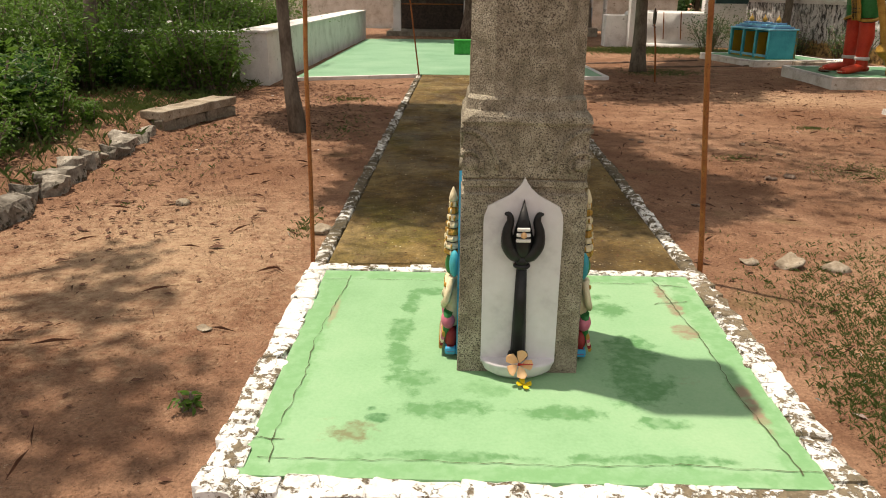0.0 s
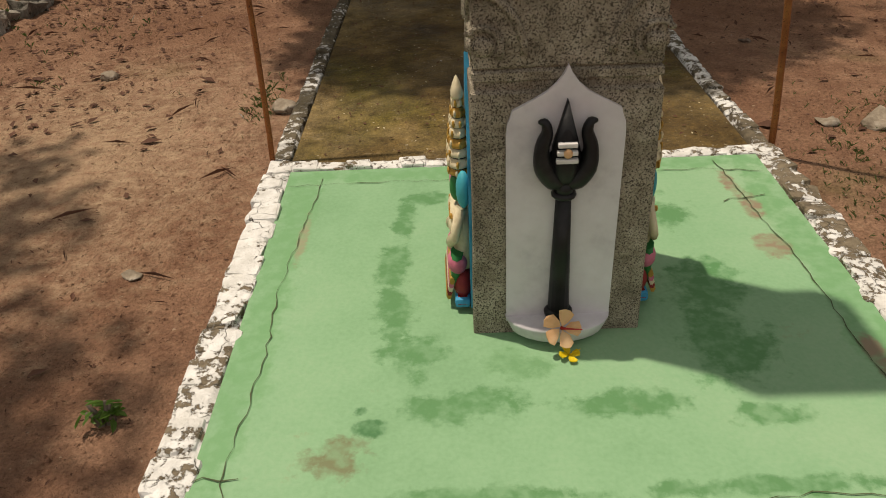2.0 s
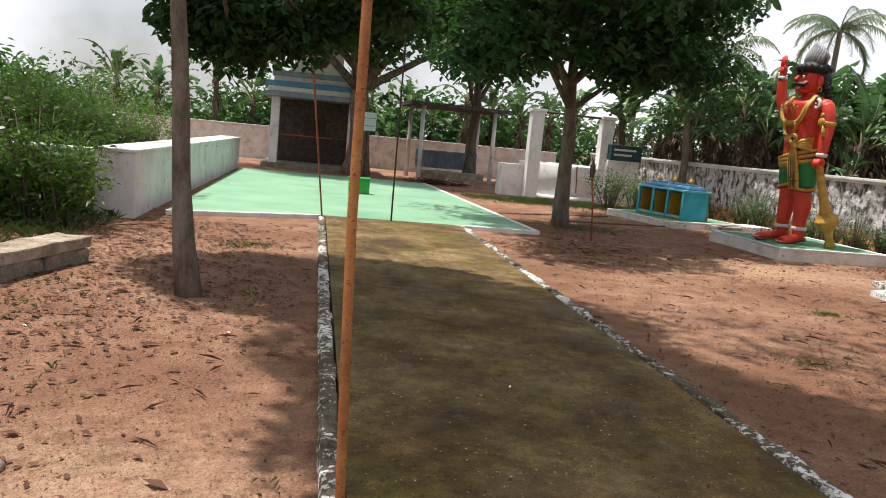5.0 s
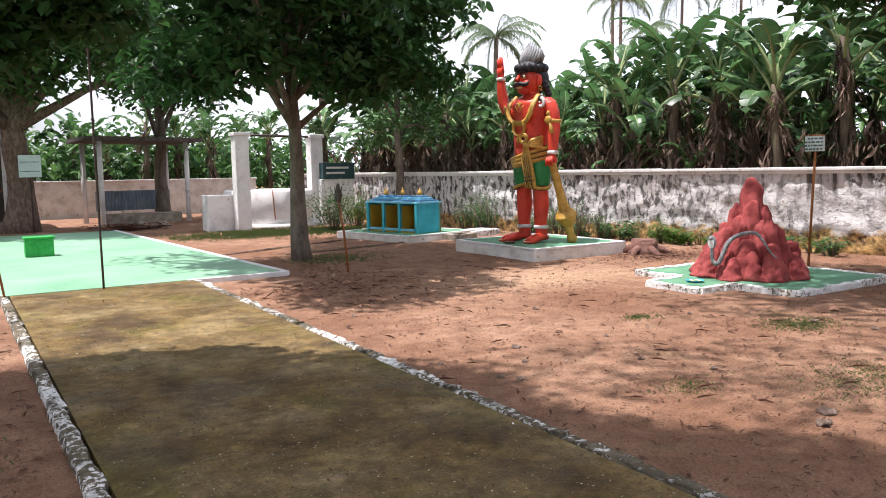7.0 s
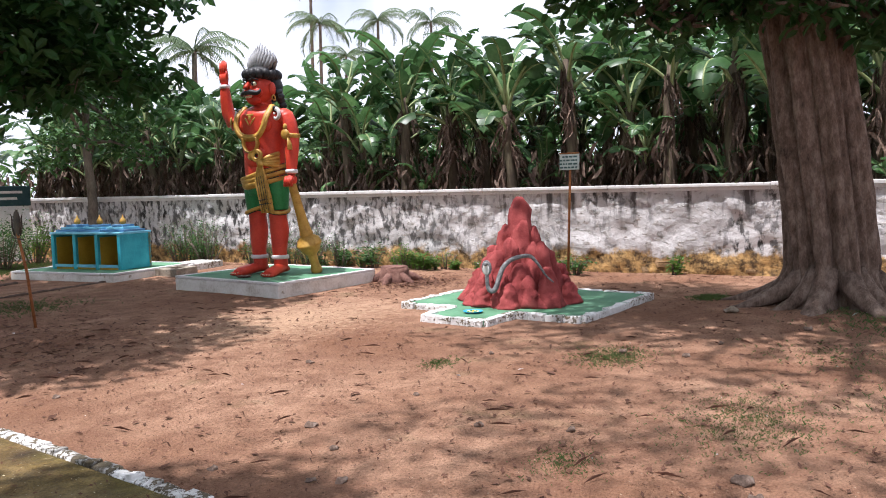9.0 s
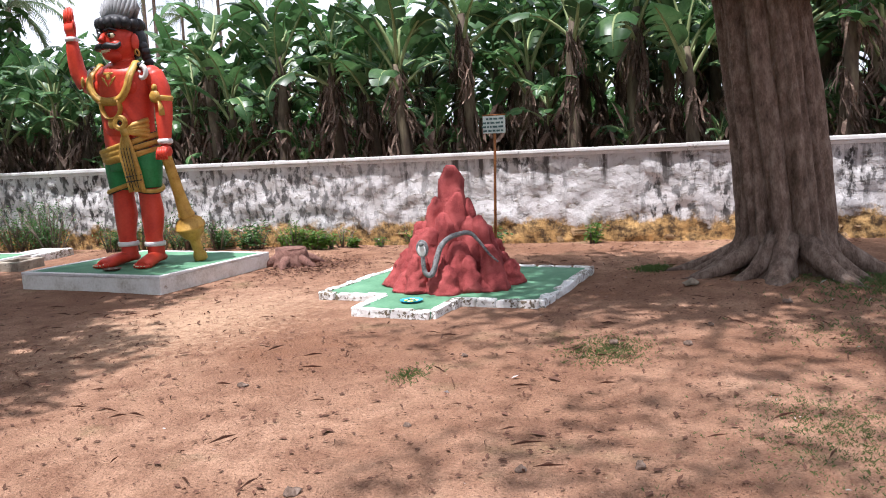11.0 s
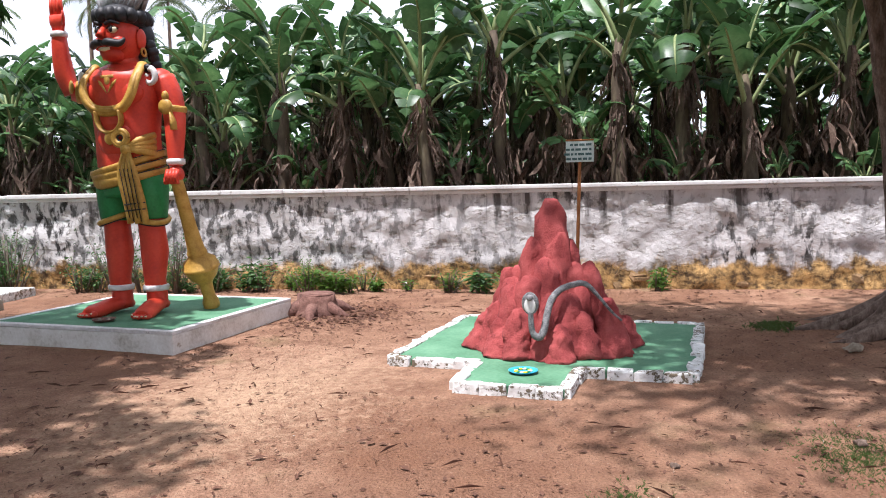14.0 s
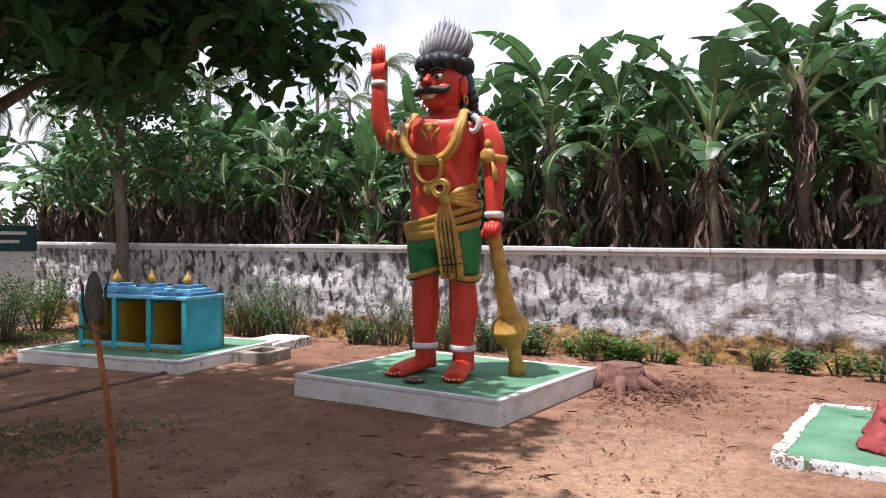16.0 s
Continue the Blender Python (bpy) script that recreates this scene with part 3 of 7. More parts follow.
stain_and_sun_marks(M["green"], [((-0.905, -1.0), (0.075, 1.5), RIM), ((0.905, -1.0), (0.075, 1.5), RIM), ((0.0, -1.89), (1.6, 0.055), RIM), ((0.0, -0.10), (1.6, 0.075), RIM),
                           ((0.80, -0.30), (0.03, 0.12), BARE), ((0.82, -0.47), (0.035, 0.1), BARE), ((0.79, -0.76), (0.06, 0.09), BARE), ((0.87, -1.45), (0.03, 0.16), BARE), ((-0.85, -0.62), (0.02, 0.16), (0.27, 0.28, 0.17)),
                           ((-0.61, -1.67), (0.08, 0.07), (0.165, 0.185, 0.095)), ((-0.53, -1.56), (0.045, 0.03), (0.06, 0.18, 0.07)), ((-0.56, -1.50), (0.02, 0.018), (0.06, 0.18, 0.07)),
                           ((-0.40, -0.33), (0.09, 0.05), DAMP), ((-0.48, -0.50), (0.045, 0.16), DAMP), ((-0.51, -0.80), (0.05, 0.2), DAMP), ((-0.49, -1.06), (0.065, 0.17), DAMP), ((-0.44, -1.27), (0.10, 0.10), DAMP), ((-0.31, -1.49), (0.19, 0.065), DAMP), ((0.14, -1.50), (0.19, 0.055), DAMP), ((-0.13, -1.33), (0.11, 0.06), (0.14, 0.30, 0.14)),
                           ((0.50, -0.52), (0.10, 0.10), DAMP), ((0.38, -0.36), (0.14, 0.045), DAMP), ((0.50, -0.98), (0.12, 0.16), (0.085, 0.235, 0.09)), ((0.47, -1.27), (0.13, 0.19), (0.085, 0.235, 0.09)), ((0.52, -1.56), (0.12, 0.04), DAMP), ((-0.2, -1.80), (0.3, 0.035), DAMP), ((0.45, -1.79), (0.25, 0.03), DAMP)], 0.74)
# Pale sandy patches that also put the yard's sunlit pools into the colour.
stain_and_sun_marks(M["earth"], [((-2.1, 0.3), (1.1, 1.5), (0.50, 0.345, 0.225)), ((4.9, 7.9), (1.7, 1.0), (0.50, 0.33, 0.215)), ((2.6, -0.2), (0.8, 1.2), (0.46, 0.31, 0.20))], 0.45)


# ---- mesh helpers ----
def link_mesh(name, bm, mats, smooth=False):
    me = bpy.data.meshes.new(name)
    bm.normal_update()
    bm.to_mesh(me)
    bm.free()
    for m in mats if isinstance(mats, (list, tuple)) else [mats]:
        me.materials.append(M[m])
    if smooth:
        me.shade_smooth()
    return me


def part(name, bm, material, parent, label="", smooth=False):
    """Links a bmesh as one mesh object under a thing or a part."""
    ob = new(name, link_mesh(name, bm, material, smooth))
    ob.parent = parent
    return tagged(ob, label)


def thing(name, at, label, category, group="", kind="", turn=0.0):
    ob = new(name)
    ob.matrix_basis = pose(*at, 0, 0, turn)
    return tagged(ob, label, category, group, kind)


def solid(name, bm, material, label, category, group="", kind="", at=(0, 0, 0), turn=0.0, smooth=False):
    ob = new(name, link_mesh(name, bm, material, smooth))
    ob.matrix_basis = pose(*at, 0, 0, turn)
    return tagged(ob, label, category, group, kind)


def box(bm, x0, x1, y0, y1, z0, z1, bevel=0.0, mi=0, m=None):
    made = bmesh.ops.create_cube(bm, size=1.0, matrix=Matrix.LocRotScale(((x0 + x1) / 2, (y0 + y1) / 2, (z0 + z1) / 2), None, (x1 - x0, y1 - y0, z1 - z0)))
    vs = made["verts"]
    fs = {f for v in vs for f in v.link_faces}
    for f in fs:
        f.material_index = mi
    if m is not None:
        bmesh.ops.transform(bm, matrix=m, verts=vs)
    if bevel:
        es = list({e for v in vs for e in v.link_edges})
        bmesh.ops.bevel(bm, geom=es, offset=bevel, segments=2, affect="EDGES", profile=0.6)
    return vs


def tube(bm, pts, radii, seg=10, mi=0, flat=(1.0, 1.0), cap=True, fine=1):
    """A limb through points with a radius each; flat squashes its section."""
    pts = [Vector(p) for p in pts]
    if fine > 1 and len(pts) > 2:
        smooth_pts, smooth_r = [], []
        for i in range(len(pts) - 1):
            p0, p1, p2, p3 = pts[max(i - 1, 0)], pts[i], pts[i + 1], pts[min(i + 2, len(pts) - 1)]
            for j in range(fine):
                f = j / fine
                smooth_pts.append(0.5 * (2 * p1 + (p2 - p0) * f + (2 * p0 - 5 * p1 + 4 * p2 - p3) * f * f + (3 * p1 - p0 - 3 * p2 + p3) * f ** 3))
                smooth_r.append(radii[i] + (radii[i + 1] - radii[i]) * f)
        pts, radii = smooth_pts + [pts[-1]], smooth_r + [radii[-1]]
    rings, side = [], None
    for i, p in enumerate(pts):
        along = (pts[min(i + 1, len(pts) - 1)] - pts[max(i - 1, 0)]).normalized()
        if side is None:
            side = along.cross(Vector((0, 0, 1)) if abs(along.z) < 0.9 else Vector((1, 0, 0))).normalized()
        side = (side - along * side.dot(along)).normalized()
        up = along.cross(side)
        rings.append([bm.verts.new(p + (side * math.cos(a) * flat[0] + up * math.sin(a) * flat[1]) * radii[i]) for a in (2 * math.pi * k / seg for k in range(seg))])
    for a, b in zip(rings, rings[1:]):
        for k in range(seg):
            f = bm.faces.new((a[k], a[(k + 1) % seg], b[(k + 1) % seg], b[k]))
            f.material_index, f.smooth = mi, True
    if cap:
        for ring in (rings[0][::-1], rings[-1]):
            bm.faces.new(ring).material_index = mi
    return rings


def ball(bm, c, r, mi=0, rot=(0, 0, 0), u=14, v=9):
    r = (r, r, r) if isinstance(r, (int, float)) else r
    made = bmesh.ops.create_uvsphere(bm, u_segments=u, v_segments=v, radius=1.0, matrix=Matrix.LocRotScale(c, Euler([radians(a) for a in rot]), r))
    for f in {f for w in made["verts"] for f in w.link_faces}:
        f.material_index, f.smooth = mi, True
    return made["verts"]


def lathe(bm, profile, seg=16, mi=0, m=None, wide=(1, 1)):
    rings = []
    for r, z in profile:
        ring = [Vector((r * wide[0] * math.cos(2 * math.pi * k / seg), r * wide[1] * math.sin(2 * math.pi * k / seg), z)) for k in range(seg)]
        rings.append([bm.verts.new(m @ p if m is not None else p) for p in ring])
    for a, b in zip(rings, rings[1:]):
        for k in range(seg):
            f = bm.faces.new((a[k], a[(k + 1) % seg], b[(k + 1) % seg], b[k]))
            f.material_index, f.smooth = mi, True
    for ring in (rings[0][::-1], rings[-1]):
        bm.faces.new(ring).material_index = mi


def slab(bm, outline, z0, z1, mi=0, m=None):
    """An outline in plan, in order, made into a plate."""
    low = [bm.verts.new((m or Matrix()) @ Vector((x, y, z0))) for x, y in outline]
    top = [bm.verts.new((m or Matrix()) @ Vector((x, y, z1))) for x, y in outline]
    faces = [bm.faces.new(low[::-1]), bm.faces.new(top)]
    for k in range(len(low)):
        faces.append(bm.faces.new((low[k], low[(k + 1) % len(low)], top[(k + 1) % len(low)], top[k])))
    for f in faces:
        f.material_index = mi


def roughen(bm, amount, scale, seed=0.0):
    for v in bm.verts:
        v.co += noise.noise_vector(v.co * scale + Vector((seed, seed * 1.7, 0))) * amount


def stone_mesh(name, material, size, seed, rough=0.12, edge=0.16):
    """An irregular block with worn edges, resting on z = 0."""
    bm = bmesh.new()
    x, y, z = size
    box(bm, -x / 2, x / 2, -y / 2, y / 2, 0, z, min(size) * edge)
    if x > 0.2 and x < 0.45:
        for k in (-0.25, 0.0, 0.25):
            bmesh.ops.bisect_plane(bm, geom=bm.verts[:] + bm.edges[:] + bm.faces[:], plane_co=(x * k, 0, 0), plane_no=(1, 0, 0))
    roughen(bm, min(size) * rough * 2, 1.2 / max(size), seed)
    roughen(bm, min(size) * rough, 4 / max(size), seed + 7)
    return link_mesh(name, bm, material)


def cloud_of_leaves(name, leaves, mat, droop=0.35, fold=0.25, wide=0.42):
    """One mesh of many small folded leaves: rows of (place, size)."""
    rng = np.random.default_rng(len(leaves))
    n = len(leaves)
    at = np.array([p for p, _ in leaves], float)
    size = np.array([s for _, s in leaves], float)[:, None] * rng.uniform(0.65, 1.25, (n, 1))
    a = rng.uniform(0, 2 * np.pi, n)
    way = np.stack([np.cos(a), np.sin(a), rng.normal(-droop, 0.45, n)], 1)
    way /= np.linalg.norm(way, axis=1)[:, None]
    side = np.cross(way, rng.normal(0, 0.45, (n, 3)) + [0, 0, 1])
    side /= np.linalg.norm(side, axis=1)[:, None] + 1e-9
    up = np.cross(side, way)
    verts = np.empty((n, 6, 3))
    verts[:, 0] = at
    verts[:, 1] = at + size * (0.30 * way + wide * 0.5 * side + fold * 0.3 * up)
    verts[:, 2] = at + size * (0.72 * way + wide * 0.4 * side + fold * 0.2 * up)
    verts[:, 3] = at + size * (way - 0.12 * up)
    verts[:, 4] = at + size * (0.72 * way - wide * 0.4 * side + fold * 0.2 * up)
    verts[:, 5] = at + size * (0.30 * way - wide * 0.5 * side + fold * 0.3 * up)
    faces = []
    for i in range(0, 6 * n, 6):
        faces += [(i, i + 1, i + 2, i + 3), (i, i + 3, i + 4, i + 5)]
    me = bpy.data.meshes.new(name)
    me.from_pydata(verts.reshape(-1, 3).tolist(), [], faces)
    me.materials.append(M[mat])
    return me


def crown_points(rng, centres, per, spread):
    rows = []
    for c, r in centres:
        for _ in range(int(per * r * r)):
            d = Vector((rng.gauss(0, 1), rng.gauss(0, 1), rng.gauss(0, 0.75)))
            d = d.normalized() * r * rng.uniform(0.35, 1.08)
            rows.append(((c[0] + d.x, c[1] + d.y, c[2] + d.z * spread), 1.0))
    return rows


def tree(at, label, height, girth, centres, leaf, leaf_mat, bark="bark_grey", lean=(0.0, 0.0), per=700, spread=0.75, seed=1, bend=0.15, thin=()):
    """A tapered trunk with limbs to each clump of its crown; thin holds sparse clumps added for dappled shade."""
    rng = random.Random(seed)
    t = thing("tree", at, label, "tree")
    bm = bmesh.new()
    pts, rad = [], []
    for i in range(9):
        f = i / 8
        pts.append((lean[0] * f + bend * noise.noise((f * 2, seed, 0)), lean[1] * f + bend * noise.noise((f * 2, seed, 9)), -0.1 + (height + 0.1) * f))
        rad.append(girth / 2 * (1.35 if i == 0 else 1.08 if i == 1 else 1 - 0.45 * f))
    tube(bm, pts, rad, 12)
    roughen(bm, girth * 0.06, 6, seed)
    part("trunk", bm, bark, t, smooth=True)
    for c, r in (*centres, *thin):
        bm = bmesh.new()
        start = Vector(pts[rng.choice((5, 6, 7, 8))])
        c = Vector(c)
        mid = start.lerp(c, 0.5) + Vector((rng.uniform(-0.15, 0.15), rng.uniform(-0.15, 0.15), 0.15))
        tube(bm, [start, mid, c], [girth * 0.2, girth * 0.13, girth * 0.05], 7)
        for _ in range(4):
            d = Vector((rng.gauss(0, 1), rng.gauss(0, 1), rng.gauss(0, 0.5))).normalized() * r * 0.85
            tube(bm, [mid.lerp(c, 0.6), c + d * 0.5, c + d], [girth * 0.07, girth * 0.05, girth * 0.02], 5)
        part("limb", bm, bark, t)
    rows = [(p, leaf) for p, _ in crown_points(rng, centres, per, spread) + crown_points(rng, thin, 3.6 / leaf ** 2, spread)]
    crown = new("crown", cloud_of_leaves("crown", rows, leaf_mat, 0.45, 0.2, 0.56))
    crown.parent = t
    return t


# ---- ground, path, pads ----
def ground_height(x, y):
    """Gentle unevenness; a low bank west of the line of kerb stones."""
    h = 0.012 * noise.noise((x * 0.9, y * 0.9, 0)) + 0.006 * noise.noise((x * 4, y * 4, 3))
    bank = min(max((-3.55 - x + 0.12 * noise.noise((y * 0.8, 0, 5))) / 0.3, 0), 1) * min(max((6.2 - y) / 1.5, 0.0), 1)
    h += 0.10 * math.exp(-((x - 7.75) ** 2 + (y - 3.0) ** 2) / 1.2)
    return h + 0.15 * bank * bank * (3 - 2 * bank)


def lines(a, b, step):
    return [a + (b - a) * i / round((b - a) / step) for i in range(round((b - a) / step) + 1)]


def build_ground():
    bm = bmesh.new()
    xs = [-900, -300, -100, -45, -25, -15] + lines(-11, 13, 0.16) + [18, 28, 50, 110, 300, 900]
    ys = [-900, -300, -90, -35, -16] + lines(-8, 27, 0.16) + [32, 45, 70, 120, 300, 900]
    grid = []
    for y in ys:
        row = []
        for x in xs:
            under = -1.0 < x < 1.0 and -1.95 < y < 10.3
            row.append(bm.verts.new((x, y, ground_height(x, y) - (0.02 if under else 0))))
        grid.append(row)
    for a, b in zip(grid, grid[1:]):
        for k in range(len(xs) - 1):
            bm.faces.new((a[k], a[k + 1], b[k + 1], b[k])).smooth = True
    return solid("ground", bm, "earth", "bare reddish-brown earth with sandy and dark patches", "ground", kind="structure")


ground = build_ground()


def pad(name, outline, z0, z1, mat, label):
    bm = bmesh.new()
    slab(bm, outline, z0, z1)
    return solid(name, bm, mat, label, "floor", kind="structure")


path = pad("path", [(-1.0, 0.04), (1.0, 0.04), (1.06, 10.32), (-1.02, 10.32)], -0.1, 0.05, "concrete", "mossy dark brown concrete walking path")
shrine_floor = pad("floor", [(-0.955, -1.93), (0.955, -1.93), (0.99, -0.04), (-0.985, -0.04)], -0.1, 0.06, "green", "green painted cement floor, cracked and damp")
far_floor = pad("pavement", [(-3.2, 9.5), (-1.08, 10.33), (2.32, 10.33), (1.85, 20.6), (-3.3, 20.7)], -0.1, 0.055, "green_pale", "pale green painted cement court")
trim_bm = bmesh.new()
for a, b in (((-3.2, 9.5), (-1.08, 10.33)), ((1.0, 10.31), (2.34, 10.31)), ((2.34, 10.31), (1.87, 20.6))):
    d = (Vector((*b, 0)) - Vector((*a, 0))).normalized()
    s = Vector((d.y, -d.x, 0)) * 0.045
    slab(trim_bm, [(a[0] - s.x, a[1] - s.y), (a[0] + s.x, a[1] + s.y), (b[0] + s.x, b[1] + s.y), (b[0] - s.x, b[1] - s.y)], -0.05, 0.062)
court_trim = solid("trim", trim_bm, "white_clean", "pale painted edge of the court", "trim", kind="structure")


def edging(rows, label, width, height, size, mat="white", jitter=0.02, rough=0.10):
    """Lines of painted edging stones, each stone a piece."""
    t = thing("kerb", (0, 0, 0), label, "kerb", kind="structure")
    rng = random.Random(len(rows) * 7 + int(size * 100))
    meshes = [stone_mesh("edging_stone", mat, (size * rng.uniform(0.90, 1.0), width * rng.uniform(0.85, 1.15), height * rng.uniform(0.95, 1.05) + 0.08), 3.3 * i, rough, 0.12) for i in range(8)]
    for (x0, y0), (x1, y1) in rows:
        a, b = Vector((x0, y0, 0)), Vector((x1, y1, 0))
        count = max(1, round((b - a).length / size))
        turn = math.degrees(math.atan2(b.y - a.y, b.x - a.x))
        for i in range(count):
            p = a.lerp(b, (i + 0.5) / count)
            ob = new("edging_stone", rng.choice(meshes))
            ob.parent = t
            ob.matrix_basis = pose(p.x + rng.uniform(-jitter, jitter) * 0.5, p.y + rng.uniform(-jitter, jitter) * 0.5, -0.08 + rng.uniform(-0.004, 0.004), rng.uniform(-1.2, 1.2), rng.uniform(-0.8, 0.8), turn + rng.uniform(-2, 2) + rng.choice((0, 180)))
    return t


def edging_band(rows, label, width, height, mat):
    """A hand-laid cement band with a wavering outline and a lumpy top."""
    bm = bmesh.new()
    for (x0, y0), (x1, y1) in rows:
        a, b = Vector((x0, y0, 0)), Vector((x1, y1, 0))
        d = (b - a).normalized()
        side = Vector((d.y, -d.x, 0))
        count = max(2, int((b - a).length / 0.03))
        rings = []
        for i in range(count + 1):
            p = a.lerp(b, i / count)
            wl, wr = (width / 2 * (1 + 0.30 * noise.noise((p.x * 5 + k, p.y * 5, k)) + 0.22 * noise.noise((p.x * 19, p.y * 19 + k, k))) for k in (3, 11))
            h = height + 0.012 * noise.noise((p.x * 7, p.y * 7, 1)) + 0.008 * noise.noise((p.x * 27, p.y * 27, 2))
            dent = 0.009 * noise.noise((p.x * 31, p.y * 31, 5))
            prof = ((-wl - 0.006, -0.06), (-wl, h * 0.55), (-wl * 0.8, h - 0.006), (-wl * 0.25, h + dent), (wr * 0.3, h - dent), (wr * 0.82, h - 0.007), (wr, h * 0.55), (wr + 0.006, -0.06))
            rings.append([bm.verts.new(p + side * u + Vector((0, 0, z))) for u, z in prof])
        for r0, r1 in zip(rings, rings[1:]):
            for k in range(7):
                bm.faces.new((r0[k], r0[k + 1], r1[k + 1], r1[k])).smooth = True
        for r in (rings[0], rings[-1]):
            bm.faces.new(r)
    bmesh.ops.recalc_face_normals(bm, faces=bm.faces[:])
    return solid("kerb", bm, mat, label, "kerb", kind="structure")


FLOOR_EDGES = [((-1.0, -2.03), (-1.045, 0.06)), ((1.0, -2.03), (1.055, 0.06))]
FRONT_EDGE = [((-0.95, -1.975), (0.95, -1.975))]
BACK_EDGE = [((-0.99, 0.0), (1.0, 0.0))]
PATH_EDGES = [((-1.055, 0.07), (-1.08, 10.3)), ((1.06, 0.07), (1.11, 10.3))]
edging_band(FLOOR_EDGES, "white painted rough edging of the green floor", 0.12, 0.066, "white")
edging_band(FRONT_EDGE, "white painted front edging, paint worn away", 0.105, 0.061, "white")
edging_band(BACK_EDGE, "thin white painted edging between floor and path", 0.09, 0.066, "white")
edging_band(PATH_EDGES, "worn white painted cement edging of the path", 0.09, 0.056, "white_worn")
edging(FLOOR_EDGES, "white painted rubble stones edging the green floor", 0.105, 0.068, 0.13, "white", 0.014, 0.09)
edging(FRONT_EDGE, "white painted broken slabs along the front edge", 0.095, 0.062, 0.15, "white", 0.010, 0.08)
edging(BACK_EDGE, "white painted lumps between floor and path", 0.075, 0.066, 0.12, "white", 0.010, 0.09)
edging(PATH_EDGES, "flaking white painted stones edging the path", 0.075, 0.058, 0.17, "white_worn", 0.016, 0.15)


# ---- boundary walls ----
WALL_TURN = math.degrees(math.atan2(0.172, 1.0))


def build_boundary_wall():
    """Rubble wall east of the yard: lumpy face, coping on top."""
    t = thing("wall_east", (10.75, 5.3, 0), "old rubble boundary wall with peeling white plaster", "wall", kind="structure", turn=WALL_TURN)
    bm = bmesh.new()
    ys, zs = lines(-9, 18, 0.07), lines(-0.15, 1.3, 0.0725)
    grid = [[bm.verts.new((0.05 * noise.fractal((0, y * 3.1, z * 3.6), 1.0, 2.0, 4) * (1.0 if z < 1.2 else 0.3), y, z)) for z in zs] for y in ys]
    for a, b in zip(grid, grid[1:]):
        for k in range(len(zs) - 1):
            bm.faces.new((a[k], a[k + 1], b[k + 1], b[k])).smooth = True
    box(bm, 0.10, 0.34, -9, 18, -0.15, 1.3)
    part("plaster_face", bm, "wall", t)
    bm = bmesh.new()
    y = -9.0
    rng = random.Random(4)
    while y < 18:
        step = rng.uniform(1.6, 2.6)
        box(bm, -0.065, 0.37, y, min(y + step - 0.006, 18), 1.318, 1.378 + rng.uniform(-0.006, 0.006), 0.012)
        box(bm, -0.03, 0.35, y, min(y + step - 0.006, 18), 1.27, 1.3165, 0.008)
        y += step
    part("coping", bm, "white_clean", t, "pale limewashed coping along the wall top")
    meshes = [stone_mesh("wall_stone", "ochre_stone", (0.12, rng.uniform(0.12, 0.28), rng.uniform(0.08, 0.16)), i * 2.1, 0.34, 0.3) for i in range(9)]
    for i in range(46):
        y = rng.uniform(-5, 5.5) if i < 36 else rng.uniform(5.5, 12)
        ob = new("wall_stone", rng.choice(meshes))
        ob.parent = t
        ob.matrix_basis = pose(0.10 + rng.uniform(-0.015, 0.015), y, rng.choice((-0.02, 0.02, 0.10, 0.14)) + rng.uniform(-0.02, 0.02), rng.uniform(-8, 8), 0, rng.uniform(-6, 6))
    return t


build_boundary_wall()


def plain_wall(name, x0, x1, y0, y1, top, label, mat="white_clean", cap=0.05):
    t = thing(name, (0, 0, 0), label, "wall", kind="structure")
    bm = bmesh.new()
    box(bm, x0, x1, y0, y1, -0.12, top - cap, 0.01)
    roughen(bm, 0.008, 1.5)
    part("wall_body", bm, mat, t)
    bm = bmesh.new()
    box(bm, x0 - 0.03, x1 + 0.03, y0 - 0.03, y1 + 0.03, top - cap + 0.002, top, 0.012)
    part("coping", bm, "white_clean", t)
    return t


plain_wall("wall_west", -3.95, -3.46, 8.8, 21.6, 0.88, "low white plastered wall beside the green court")
plain_wall("wall_garden", -14.0, -3.99, 9.35, 9.75, 0.82, "low dark stone wall with a pale top", "stone")
plain_wall("wall_north", -16.0, 8.2, 28.4, 28.8, 1.25, "stained pale wall closing the yard", "plinth_white")


# ---- granite pillar with painted niche ----
PX, PY = -0.005, -0.945


def octagon(h, c):
    return [(-h + c, -h), (h - c, -h), (h, -h + c), (h, h - c), (h - c, h), (-h + c, h), (-h, h - c), (-h, -h + c)]


